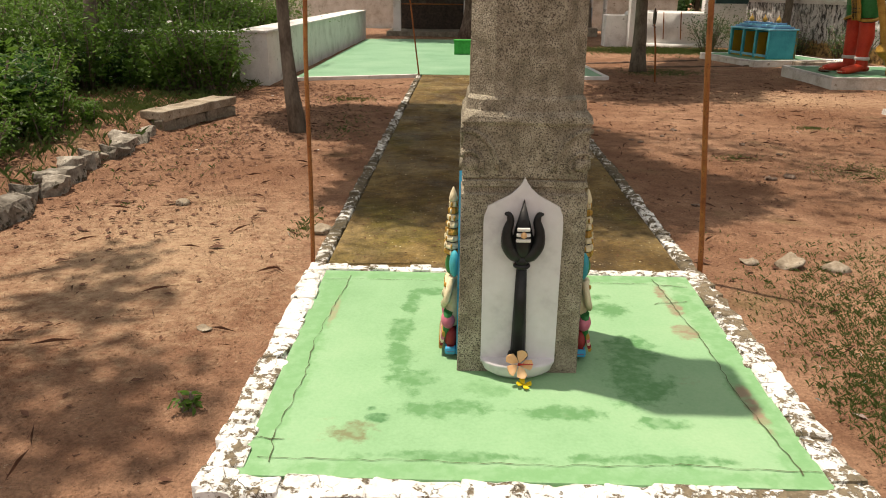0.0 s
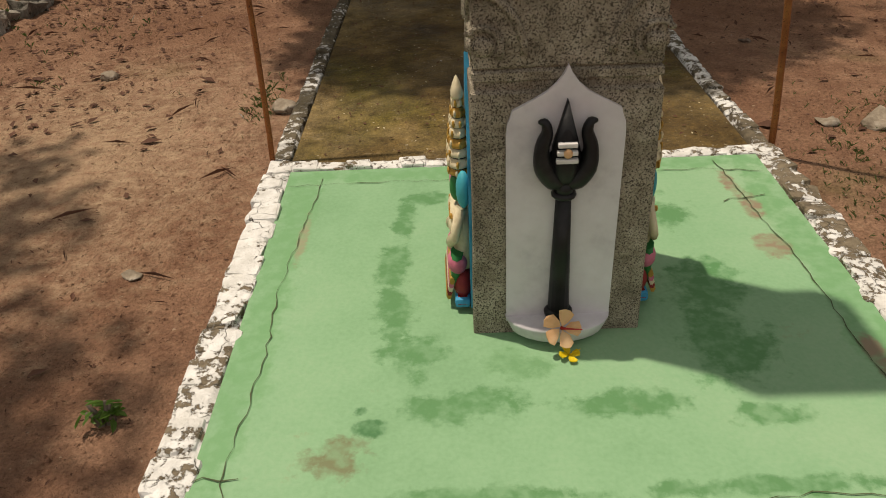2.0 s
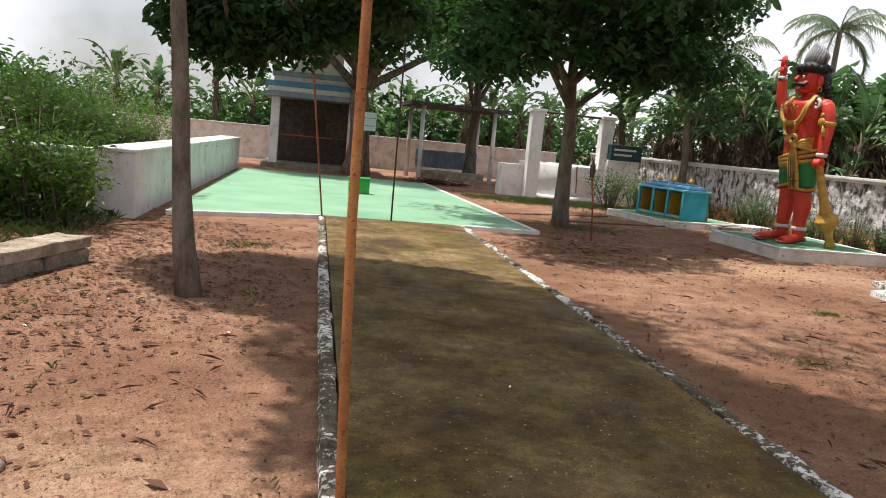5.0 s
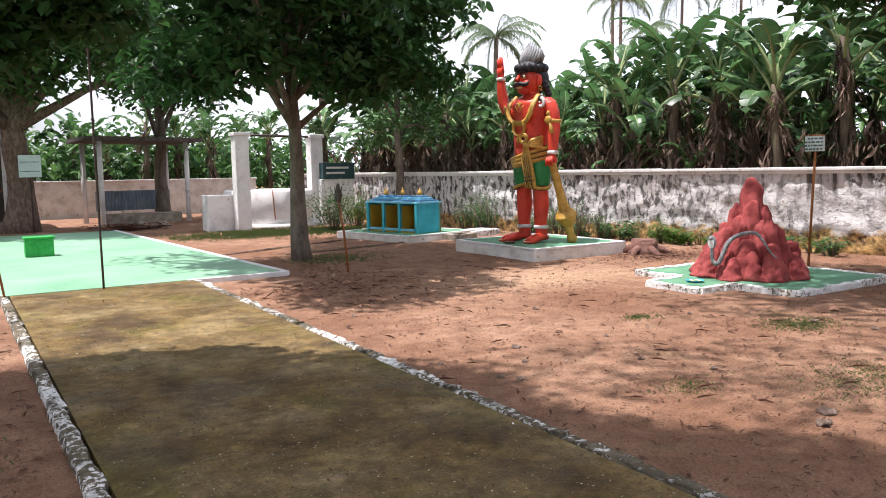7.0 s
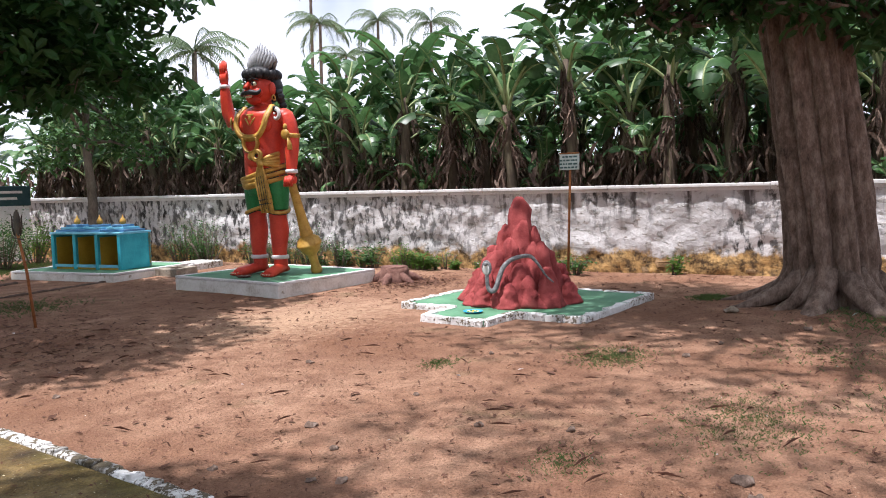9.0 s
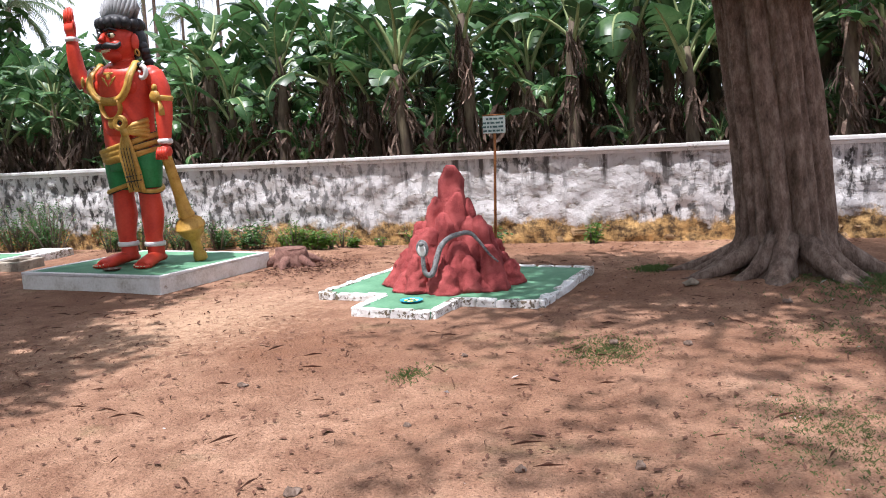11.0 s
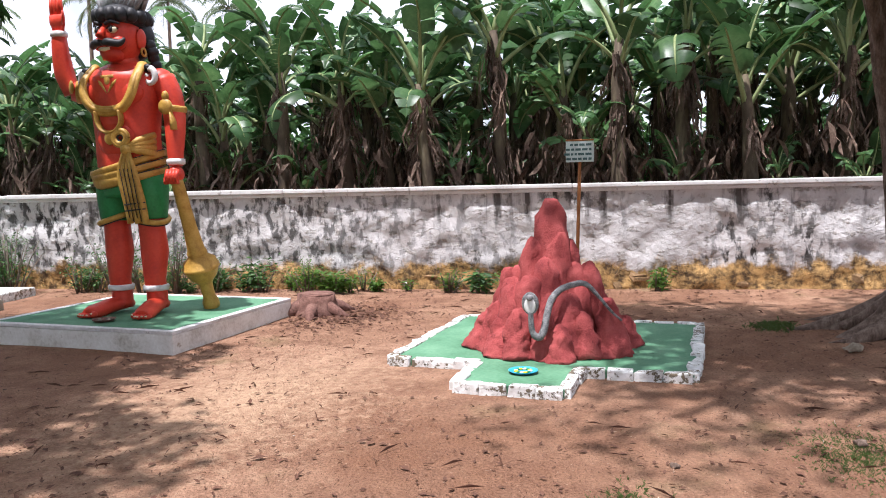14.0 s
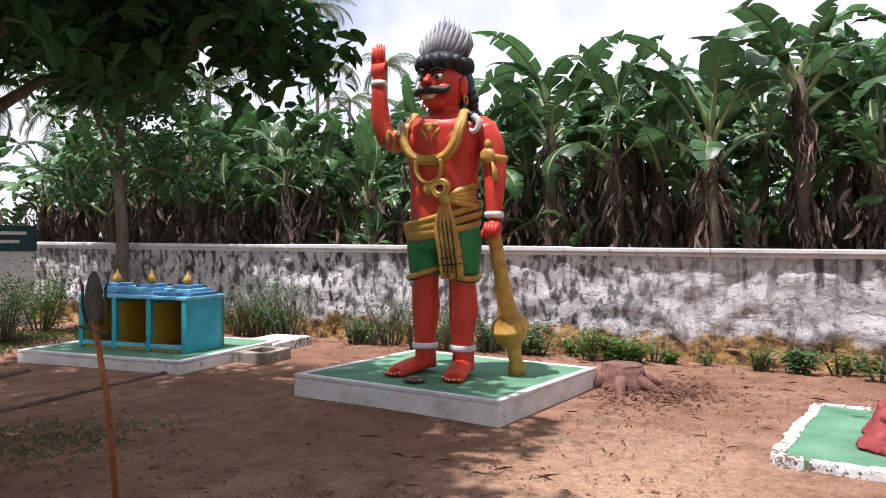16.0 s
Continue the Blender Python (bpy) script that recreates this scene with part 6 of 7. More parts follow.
# ---- trees ----
def build_big_tree():
    t = thing("tree", (7.93, 3.05, 0.06), "old tree with a thick fluted trunk and spreading roots", "tree")
    bm = bmesh.new()
    seg, rows = 200, 56
    rings = []
    for i in range(rows):
        f = i / (rows - 1)
        z = -0.15 + 3.75 * f
        base = 0.318 - 0.03 * f + 0.17 * max(0, 1 - z / 0.42) ** 2
        cx, cy = -0.05 * f, 0.10 * f + 0.38 * f * f
        ring = []
        for k in range(seg):
            a = 2 * math.pi * k / seg
            lobes = 0.27 * abs(math.sin(4.5 * a + 0.7 * math.sin(z * 0.9) + 0.5 * math.sin(2 * a + z * 0.6))) ** 0.5 - 0.06
            lobes += 0.13 * abs(math.sin(9.5 * a + 0.8 * math.sin(z * 1.3 + 1) + 1.1 * math.sin(3 * a + 0.5 * z))) ** 0.45 + 0.05 * noise.noise((math.cos(a) * 2, math.sin(a) * 2, z * 0.9))
            lobes += 0.03 * noise.noise((math.cos(a) * 14, math.sin(a) * 14, z * 4))
            lobes += 0.035 * noise.noise((math.cos(a) * 8, math.sin(a) * 8, z * 0.8))
            r = base * (0.9 + 1.3 * lobes + 0.42 * max(0, 1 - z / 0.45) * math.cos(6 * a + 1.0))
            ring.append(bm.verts.new((cx + r * math.cos(a), cy + r * math.sin(a) * 1.12, z)))
        rings.append(ring)
    for a, b in zip(rings, rings[1:]):
        for k in range(seg):
            bm.faces.new((a[k], a[(k + 1) % seg], b[(k + 1) % seg], b[k])).smooth = True
    bm.faces.new(rings[-1])
    part("trunk", bm, "bark", t)
    rng = random.Random(5)
    for k in range(12):
        a = k * 0.52 + rng.uniform(-0.2, 0.2)
        bm = bmesh.new()
        long = rng.uniform(0.6, 1.15)
        pts = [((0.28 + long * f) * math.cos(a + 0.4 * f * math.sin(k)), (0.28 + long * f) * math.sin(a + 0.4 * f * math.sin(k)), 0.33 * (1 - f) ** 2 + 0.02 - 0.11 * f) for f in (0, 0.2, 0.45, 0.7, 1)]
        tube(bm, pts, [0.15, 0.105, 0.075, 0.055, 0.02], 9)
        roughen(bm, 0.02, 7, k)
        part("root", bm, "bark", t, smooth=True)
    clumps = [((-1.6, 1.8, 4.3), 1.1), ((-0.4, 2.6, 4.5), 1.1), ((-2.2, 0.4, 4.6), 1.2), ((-0.5, 0.6, 4.6), 1.2), ((0.9, -0.6, 4.2), 1.2), ((-0.8, -1.2, 4.3), 1.2), ((-2.6, 2.4, 5.2), 1.2), ((-1.2, 3.4, 5.2), 1.2), 
              ((-3.2, -0.8, 5.4), 1.3), ((0, 0, 6.2), 1.6), ((-1.8, 1.0, 6.4), 1.4), ((0.2, -2.4, 4.6), 1.3), ((-1.9, -2.6, 5.0), 1.3), ((0.8, -1.6, 3.5), 0.7), ((-0.9, 0.9, 3.45), 0.55), ((-1.5, 2.2, 3.75), 0.7), ((-0.6, -0.9, 3.35), 0.55), ((-0.3, 2.0, 3.7), 0.6), ((-2.6, 1.2, 3.9), 0.6), ((0.5, -0.9, 3.25), 0.65), ((0.2, -1.9, 3.4), 0.8), ((-0.8, 0.8, 3.25), 0.5), ((0.9, -2.6, 3.7), 0.9), ((-1.3, 2.2, 3.35), 0.5), ((-1.05, 1.75, 3.1), 0.42), ((-0.85, 1.35, 2.95), 0.4), ((-0.72, 0.85, 3.05), 0.42), ((-0.5, -0.2, 3.0), 0.45), ((-0.35, -0.5, 2.75), 0.4), ((-0.9, 0.1, 2.95), 0.35)]
    # Unseen sparse clumps far out, added only to dapple the yard.
    thin = [((-4.2, 1.5, 6.4), 1.1), ((-4.6, 3.0, 6.6), 1.1), ((-4.9, 0.3, 6.5), 1.0), ((-3.2, 3.0, 6.4), 1.0)]
    for c, r in clumps + thin:
        bm = bmesh.new()
        c, start = Vector(c), Vector((-0.05, 0.42, 3.25))
        mid = start.lerp(c, 0.45) + Vector((0, 0, 0.25))
        tube(bm, [start, mid, c], [0.19, 0.12, 0.04], 9)
        for _ in range(4):
            d = Vector((rng.gauss(0, 1), rng.gauss(0, 1), rng.gauss(0, 0.5))).normalized() * r * 0.9
            tube(bm, [mid.lerp(c, 0.6), c + d * 0.5, c + d], [0.05, 0.035, 0.012], 5)
        part("limb", bm, "bark", t)
    rows = [(p, 0.16) for p, _ in crown_points(rng, clumps, 620, 0.7) + crown_points(rng, thin, 140, 0.7)]
    crown = new("crown", cloud_of_leaves("crown", rows, "leaf_mango", 0.5, 0.25, 0.5))
    crown.parent = t
    return t


build_big_tree()
# Some high clumps and the thin ones are added to shade ground and court.
tree((3.26, 12.0, 0), "slender tree with a dense dark green crown", 3.4, 0.28, [((-1.4, 0.2, 3.7), 0.95), ((1.3, -0.3, 3.6), 0.95), ((0.1, -1.5, 3.8), 1.0), ((0.0, 1.4, 4.0), 1.0), ((-0.2, 0, 4.8), 1.3), ((-1.9, -0.8, 4.7), 1.1), ((1.8, 0.7, 4.7), 1.1), ((0.9, -1.4, 5.0), 1.1), ((-0.6, 0.3, 6.0), 1.3), ((2.0, -1.0, 4.1), 0.8), ((-1.3, -1.3, 3.3), 0.7), ((0.9, 0.8, 3.2), 0.7), ((1.0, -1.3, 3.1), 0.6), ((0.6, -0.9, 3.05), 0.6), ((-0.7, -0.3, 4.1), 0.9), ((1.0, 3.0, 4.6), 1.3), ((0.6, 1.7, 5.0), 1.2), ((-1.4, -2.6, 5.5), 1.2), ((-0.5, -1.0, 4.4), 0.9), ((-1.2, -0.9, 2.95), 0.6), ((0, -1.3, 3.0), 0.6), ((1.5, 0.5, 2.95), 0.6), ((-1.5, -0.3, 2.75), 0.5), ((0.6, -1.0, 2.7), 0.5), ((1.7, -1.3, 2.9), 0.6), ((-2.1, 0.0, 2.85), 0.6), ((-1.9, -2.3, 5.0), 1.0), ((-0.5, -1.7, 5.2), 0.9), ((-2.3, -3.3, 5.2), 0.9)], 0.19, "leaf_mango", per=760, seed=3, lean=(-0.1, -0.1), thin=[((-2.6, 0.3, 4.7), 1.1), ((-3.1, 1.7, 4.9), 1.1)])
tree((8.3, 17.6, 0), "thin dark trunked tree behind the blue shrine", 3.4, 0.24, [((-0.9, -0.4, 3.8), 1.0), ((0.7, 0.3, 3.9), 1.0), ((0, 0.9, 4.7), 1.1), ((-0.3, -0.8, 4.9), 1.1), ((-1.2, 0.6, 4.8), 1.0), ((0.2, 0.1, 5.8), 1.1), ((0.4, -0.5, 2.9), 0.6), ((-0.9, -0.9, 2.6), 0.5), ((0.9, 0.2, 2.5), 0.5), ((-0.4, 0.7, 2.2), 0.5), ((0.5, -1.2, 2.3), 0.45)], 0.13, "leaf_dark", per=950, seed=4)
# High and thin clumps are unseen, placed so their shade covers path and yard.
tree((-2.09, 4.56, 0), "slim leaning tree beside the path", 3.9, 0.16, [((0.9, -1.3, 5.0), 1.25), ((0.9, 0.5, 5.2), 1.3), ((-0.5, 1.4, 5.0), 1.3), ((1.3, -2.1, 5.2), 1.0), ((-1.3, 1.8, 5.2), 0.9), ((0.2, -0.4, 6.2), 1.3), ((1.3, -0.8, 5.3), 1.0), ((1.9, -1.7, 5.4), 0.9), ((-0.3, 2.0, 2.35), 0.5), ((0.0, 1.95, 2.1), 0.42), ((0.2, 1.75, 2.35), 0.5), ((-0.1, 1.9, 2.6), 0.5), ((0.65, 1.8, 2.25), 0.4), ((0.95, 1.9, 2.5), 0.4), ((1.57, 1.7, 2.6), 0.36), ((1.2, 1.7, 2.7), 0.36), ((0.3, -2.0, 5.3), 1.0)], 0.115, "leaf_mango", per=4300, seed=6, lean=(-0.35, 0.2), thin=[((2.9, -1.4, 6.4), 1.1), ((3.7, -0.2, 6.4), 1.1), ((2.6, 0.6, 6.2), 0.9)])
tree((-6.3, 8.7, 0), "thin dark tree in the overgrown garden", 3.6, 0.24, [((0.8, -1.2, 4.4), 1.2), ((-0.6, 0.4, 4.5), 1.3), ((1.2, 0.7, 5.0), 1.3), ((-1.4, -1.4, 4.9), 1.3), ((0.2, -2.6, 4.8), 1.1), ((0.2, 0.2, 5.8), 1.5)], 0.15, "leaf_mango", per=150, seed=8, lean=(0.1, 0.1))
tree((-7.4, 11.4, 0), "thick dark tree in the overgrown garden", 3.8, 0.58, [((1.0, -0.6, 4.6), 1.4), ((-1.2, 0.4, 4.9), 1.5), ((0.3, 1.4, 5.2), 1.5), ((0.2, -0.2, 6.0), 1.7), ((1.8, 1.0, 5.2), 1.2)], 0.16, "leaf_mango", bark="bark", per=260, seed=9)
tree((-5.6, -0.6, 0), "broad leafy tree shading the western yard", 3.6, 0.4, [((1.3, -0.4, 4.8), 0.95), ((2.3, -0.3, 5.0), 0.75), ((0.6, -2.2, 5.0), 1.2), ((-0.6, 0.4, 5.2), 1.5), ((-0.4, -1.6, 5.6), 1.4), ((1.9, -1.9, 5.1), 0.7), ((2.1, 0.9, 5.0), 0.4), ((1.9, 1.5, 5.0), 0.3)], 0.15, "leaf_mango", bark="bark", per=800, seed=12)
tree((-0.05, 22.6, 0), "large dark tree standing beside the old temple", 4.2, 0.74, [((-1.6, -1.2, 4.6), 1.5), ((1.5, -1.5, 4.7), 1.5), ((0.2, -2.4, 5.2), 1.6), ((-2.8, 0.2, 5.4), 1.7), ((2.8, 0.0, 5.3), 1.7), ((0, 0, 6.6), 2.2), ((-1.4, -1.4, 7.0), 1.7), ((1.8, -1.0, 7.0), 1.8), ((0.4, -0.9, 3.9), 1.0), ((3.2, -1.2, 4.3), 1.1), ((-3.0, -1.2, 4.2), 1.1), ((-2.6, 1.6, 5.2), 1.6), ((-1.2, 0.6, 5.0), 1.5), ((-2.4, -2.0, 4.5), 1.2), ((-4.2, 1.0, 5.4), 1.6)], 0.24, "leaf_dark", bark="bark", per=420, seed=13)
tree((4.1, 25.4, 0), "dark leafy tree behind the open shed", 3.6, 0.45, [((-0.8, -0.6, 4.4), 1.4), ((1.0, -0.4, 4.3), 1.4), ((0.1, 0.2, 5.6), 1.8), ((1.6, 0.6, 5.4), 1.4), ((-1.6, 0.4, 5.4), 1.4)], 0.24, "leaf_dark", per=420, seed=14)
rng = random.Random(21)
far_rows = []
for k in range(195):
    x, y = rng.uniform(-30, 14), rng.uniform(31, 40)
    if k > 73:
        x, y = rng.uniform(-30, -14), rng.uniform(-4, 30)
    if k > 103:
        y = rng.uniform(-8, 30)
        x = wall_x(y) + rng.uniform(9, 13)
    r = rng.uniform(1.6, 2.8)
    far_rows += [(p, 0.42) for p, _ in crown_points(rng, [((x, y, rng.uniform(0.2, 2.3) if k < 74 else rng.uniform(0.5, 4.2) if k < 104 else rng.uniform(0.4, 2.2)), r)], 85, 0.8)]
far = new("far_woods", cloud_of_leaves("far_woods", far_rows, "leaf_dark"))
tagged(far, "dense dark green woods beyond the yard", "woods", kind="stuff")


# ---- shrubs ----
def shrub(at, size, mat, label, leaf=0.07, seed=1, dense=1.0):
    t = thing("shrub", (at[0], at[1], ground_height(at[0], at[1])), label, "shrub", "garden shrubs")
    rng = random.Random(seed)
    bm = bmesh.new()
    rows = []
    for k in range(max(6, int(9 * size * 2))):
        a, out = rng.uniform(0, 2 * math.pi), rng.uniform(0.15, 0.6) * size
        top = Vector((out * math.cos(a), out * math.sin(a), size * rng.uniform(0.55, 1.05)))
        tube(bm, [(0.2 * top.x, 0.2 * top.y, -0.06), (0.6 * top.x, 0.6 * top.y, top.z * 0.55), top], [0.012, 0.009, 0.004], 5)
        for _ in range(int(70 * dense)):
            f = rng.uniform(0.25, 1.05)
            rows.append(((top.x * f + rng.gauss(0, 0.11 * size), top.y * f + rng.gauss(0, 0.11 * size), max(0.02, top.z * f + rng.gauss(0, 0.08 * size))), leaf))
    part("stem", bm, "bark_grey", t)
    ob = new("foliage", cloud_of_leaves("foliage", rows, mat, 0.1))
    ob.parent = t
    return t


rng = random.Random(31)
for k in range(110):
    zone = k % 5 if k % 5 < 4 else 3
    x, y = (rng.uniform(-5.6, -4.2), rng.uniform(0.4, 4.6)) if zone == 0 else (rng.uniform(-8.5, -4.5), rng.uniform(4.8, 9.0)) if zone == 1 else (rng.uniform(-10.5, -3.9), rng.uniform(7.2, 9.1)) if zone == 2 else (rng.uniform(-12, -4.4), rng.uniform(10.3, 16))
    # lit shrubs get the brighter leaf material, so sunlight sits in their colour
    lit = zone > 1 or k % 3 != 1
    shrub((x, y), rng.uniform(0.4, 0.8) if zone < 2 else rng.uniform(0.7, 1.3) if zone == 2 else rng.uniform(1.2, 2.0), "leaf_light" if lit else "leaf_mango", "leafy garden shrub in bright sunlit green" if lit else "leafy garden shrub in dark shaded green", rng.uniform(0.06, 0.10), k)
for k in range(16):
    shrub((-4.1 - 0.2 * (k % 3), 8.9 - 0.05 * k if k < 6 else 3.8 - 0.3 * (k - 6)), rng.uniform(0.25, 0.5), "leaf_light", "small pale green weed clump", 0.05, 90 + k)
rng = random.Random(33)
for k in range(31):
    y = rng.gauss(8.4, 0.8) if k < 7 else rng.uniform(9, 17.5) if k < 29 else rng.uniform(3.8, 7.4)
    weed = shrub((wall_x(y) - 0.16 - abs(rng.gauss(0, 0.2)), y), rng.uniform(0.16, 0.46) + (0.3 if y > 14.5 else 0), "leaf_light" if k % 4 != 1 and y < 11 else "leaf_dark", "green weeds growing along the wall foot", rng.uniform(0.035, 0.07), 140 + k, rng.uniform(0.3, 0.8))
    weed.matrix_basis = weed.matrix_basis @ Matrix.Rotation(radians(rng.uniform(-12, 12)), 4, "Z") @ Matrix.Diagonal((0.9, rng.uniform(0.9, 1.7), rng.uniform(0.7, 1.1), 1))
shrub((-1.27, -1.45), 0.085, "leaf_light", "small green seedling beside the white edging", 0.04, 201, 0.12)
for k, y in enumerate((11.4, 11.9, 12.3, 12.8, 13.3, 14.3, 15.0)):
    shrub((wall_x(y) - 0.3 - 0.1 * (k % 3), y), (0.55, 0.75, 0.6, 0.8, 0.5, 0.9, 0.8)[k], "leaf_dark", "thin straggly dark bush before the wall", 0.05, 180 + k, 0.35)
shrub((6.2, 17.2), 1.15, "leaf_mango", "straggly grey-green bush near the wall", 0.06, 170)
shrub((7.3, 18.2), 0.9, "leaf_light", "straggly green bush near the wall", 0.06, 171)


# ---- banana grove ----
def banana_leaf_mesh(seed, length, width, droop):
    """A long stalk and a broad blade, split by a few tears into hanging panels."""
    rng = random.Random(seed)
    bm = bmesh.new()
    n, stalk = 20, 6
    pts, ways = [], []
    p, pitch = Vector((0, 0, 0)), radians(74)
    for i in range(n + 1):
        pts.append(p.copy())
        way = Vector((math.cos(pitch), 0, math.sin(pitch)))
        ways.append(way)
        p = p + way * length / n
        pitch -= radians(droop) / n * (0.35 + 1.5 * i / n)
    tube(bm, [pts[i] for i in range(0, n, 2)], [0.030 * (1 - i / n) + 0.004 for i in range(0, n, 2)], 5, 1)
    for s in (-1, 1):
        i = stalk
        while i < n:
            last = min(n, i + rng.choice((1, 2, 2, 3, 5)))
            fall = rng.uniform(-0.5, 0.25) - (0.6 if rng.random() < 0.2 else 0)
            slack = rng.uniform(0.0, 0.05)
            rows = []
            for k in range(i, last + 1):
                f = (k - stalk) / (n - stalk)
                w = max(0.02, width / 2 * (min(1, f / 0.16) ** 0.6) * (1 - max(0, (f - 0.45) / 0.55) ** 2.2))
                up = Vector((-ways[k].z, 0, ways[k].x))
                inset = slack * (1 if k == i else -1 if k == last else 0)
                line = []
                for g in (0, 0.35, 0.7, 1.0):
                    rise = 0.42 * g - (0.34 - 0.6 * fall) * g * g + 0.02 * math.sin(9 * f + 5 * g + seed)
                    line.append(bm.verts.new(pts[k] + Vector((0, s * w * g * (1 - 0.15 * g), 0)) + up * w * rise + ways[k] * (0.16 * w * g + inset * g)))
                rows.append(line)
            for a, b in zip(rows, rows[1:]):
                for g in range(3):
                    q = (a[g], b[g], b[g + 1], a[g + 1])
                    bm.faces.new(q if s > 0 else q[::-1]).smooth = True
            i = last
    return link_mesh("leaf", bm, ["leaf_banana", "petiole"])


def dry_leaf_mesh(seed):
    """A dead leaf hanging against the stem: crumpled narrow shreds."""
    rng = random.Random(seed)
    bm = bmesh.new()
    for k in range(9):
        x, y, z = rng.uniform(0.06, 0.12), rng.uniform(-0.05, 0.05), 0.0
        w = rng.uniform(0.006, 0.024)
        rows = []
        for i in range(6):
            turn = rng.uniform(0, 3.1)
            d = Vector((math.cos(turn), math.sin(turn), 0)) * w * (0.5, 1, 1.2, 1, 0.8, 0.2)[i]
            rows.append((bm.verts.new((x + d.x, y + d.y, z)), bm.verts.new((x - d.x, y - d.y, z + rng.uniform(-0.02, 0.02)))))
            x, y, z = x + rng.uniform(-0.03, 0.06), y + rng.uniform(-0.06, 0.06), z - rng.uniform(0.06, 0.2)
        for a, b in zip(rows, rows[1:]):
            bm.faces.new((a[0], b[0], b[1], a[1]))
    return link_mesh("dry_leaf", bm, "dry_banana")


BLADES = [banana_leaf_mesh(i, 1.38 + 0.12 * (i % 4), 0.40 + 0.05 * (i % 3), (95, 55, 130, 110, 40, 150, 80)[i % 7]) for i in range(14)]
DRY = [dry_leaf_mesh(i) for i in range(8)]


def banana_plant(seed):
    rng = random.Random(seed)
    t = thing("banana_plant", (0, 0, 0), "tall banana plant with broad torn leaves and dry sheaths", "banana plant", "banana grove")
    h = rng.uniform(2.15, 2.95)
    bm = bmesh.new()
    tube(bm, [(0, 0, -0.1), (0.03, 0.02, h * 0.4), (0.05, -0.02, h * 0.8), (0.03, 0, h)], [0.11, 0.095, 0.075, 0.05], 10)
    roughen(bm, 0.02, 5, seed)
    part("stem", bm, "stem_banana", t)
    count = rng.randint(9, 11)
    for k in range(count):
        ob = new("leaf", rng.choice(BLADES))
        ob.parent = t
        ob.matrix_basis = pose(0.03, 0, h - 0.45 + 0.05 * k, rng.uniform(-16, 16), rng.uniform(-12, 16) + (22 if k < 3 else 0) - 14 * k / count, k * 137 + rng.uniform(-30, 30)) @ Matrix.Scale(rng.uniform(0.75, 1.1), 4)
    for k in range(rng.randint(11, 13)):
        ob = new("dry_leaf", rng.choice(DRY))
        ob.parent = t
        ob.matrix_basis = pose(0.02, 0, h * rng.uniform(0.4, 1.0), rng.uniform(-14, 14), rng.uniform(-14, 14), rng.uniform(0, 360)) @ Matrix.Scale(rng.uniform(0.55, 1.0), 4)
    return t


rng = random.Random(77)
PLANTS = [banana_plant(i) for i in range(6)]
spots = []
for row in range(6):
    y = -4.5 + 0.45 * row
    while y < 25:
        spots.append((wall_x(y) + 1.9 + 1.3 * row + rng.uniform(-0.35, 0.35), y + rng.uniform(-0.3, 0.3)))
        y += rng.uniform(0.72, 1.1) if row < 4 else rng.uniform(1.4, 2.0)
for x in [-9 + 1.25 * k for k in range(16)]:
    spots.append((x, 30 + rng.uniform(0, 1.5)))
for i, (x, y) in enumerate(spots):
    m = pose(x, y, 0, rng.uniform(-4, 4), rng.uniform(-4, 4), rng.uniform(0, 360)) @ Matrix.Scale(rng.uniform(0.9, 1.1) * (1.06 + 0.16 * min(1, max(0, (13.5 - y) / 5)) + 0.07 * min(1, max(0, (9.0 - y) / 2.5))), 4)
    if i < len(PLANTS):
        PLANTS[i].matrix_basis = pose(x, y, 0, 0, 0, 60 * i)
    else:
        copy_thing(PLANTS[i % len(PLANTS)], m)
for k in range(26):
    y = rng.uniform(-3, 17)
    copy_thing(PLANTS[k % len(PLANTS)], pose(wall_x(y) + 1.35 + rng.uniform(0, 1.5), y, 0, rng.uniform(-6, 6), rng.uniform(-6, 6), rng.uniform(0, 360)) @ Matrix.Scale(rng.uniform(0.5, 0.74), 4))
# an undergrowth of dry sheaths, its dark colour standing in for shade between stems
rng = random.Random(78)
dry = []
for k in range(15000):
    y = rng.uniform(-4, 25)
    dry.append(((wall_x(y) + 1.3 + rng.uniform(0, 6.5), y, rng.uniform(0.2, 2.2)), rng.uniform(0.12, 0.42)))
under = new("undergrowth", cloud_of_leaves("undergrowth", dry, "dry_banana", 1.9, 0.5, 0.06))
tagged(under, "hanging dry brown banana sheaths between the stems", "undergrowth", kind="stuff")


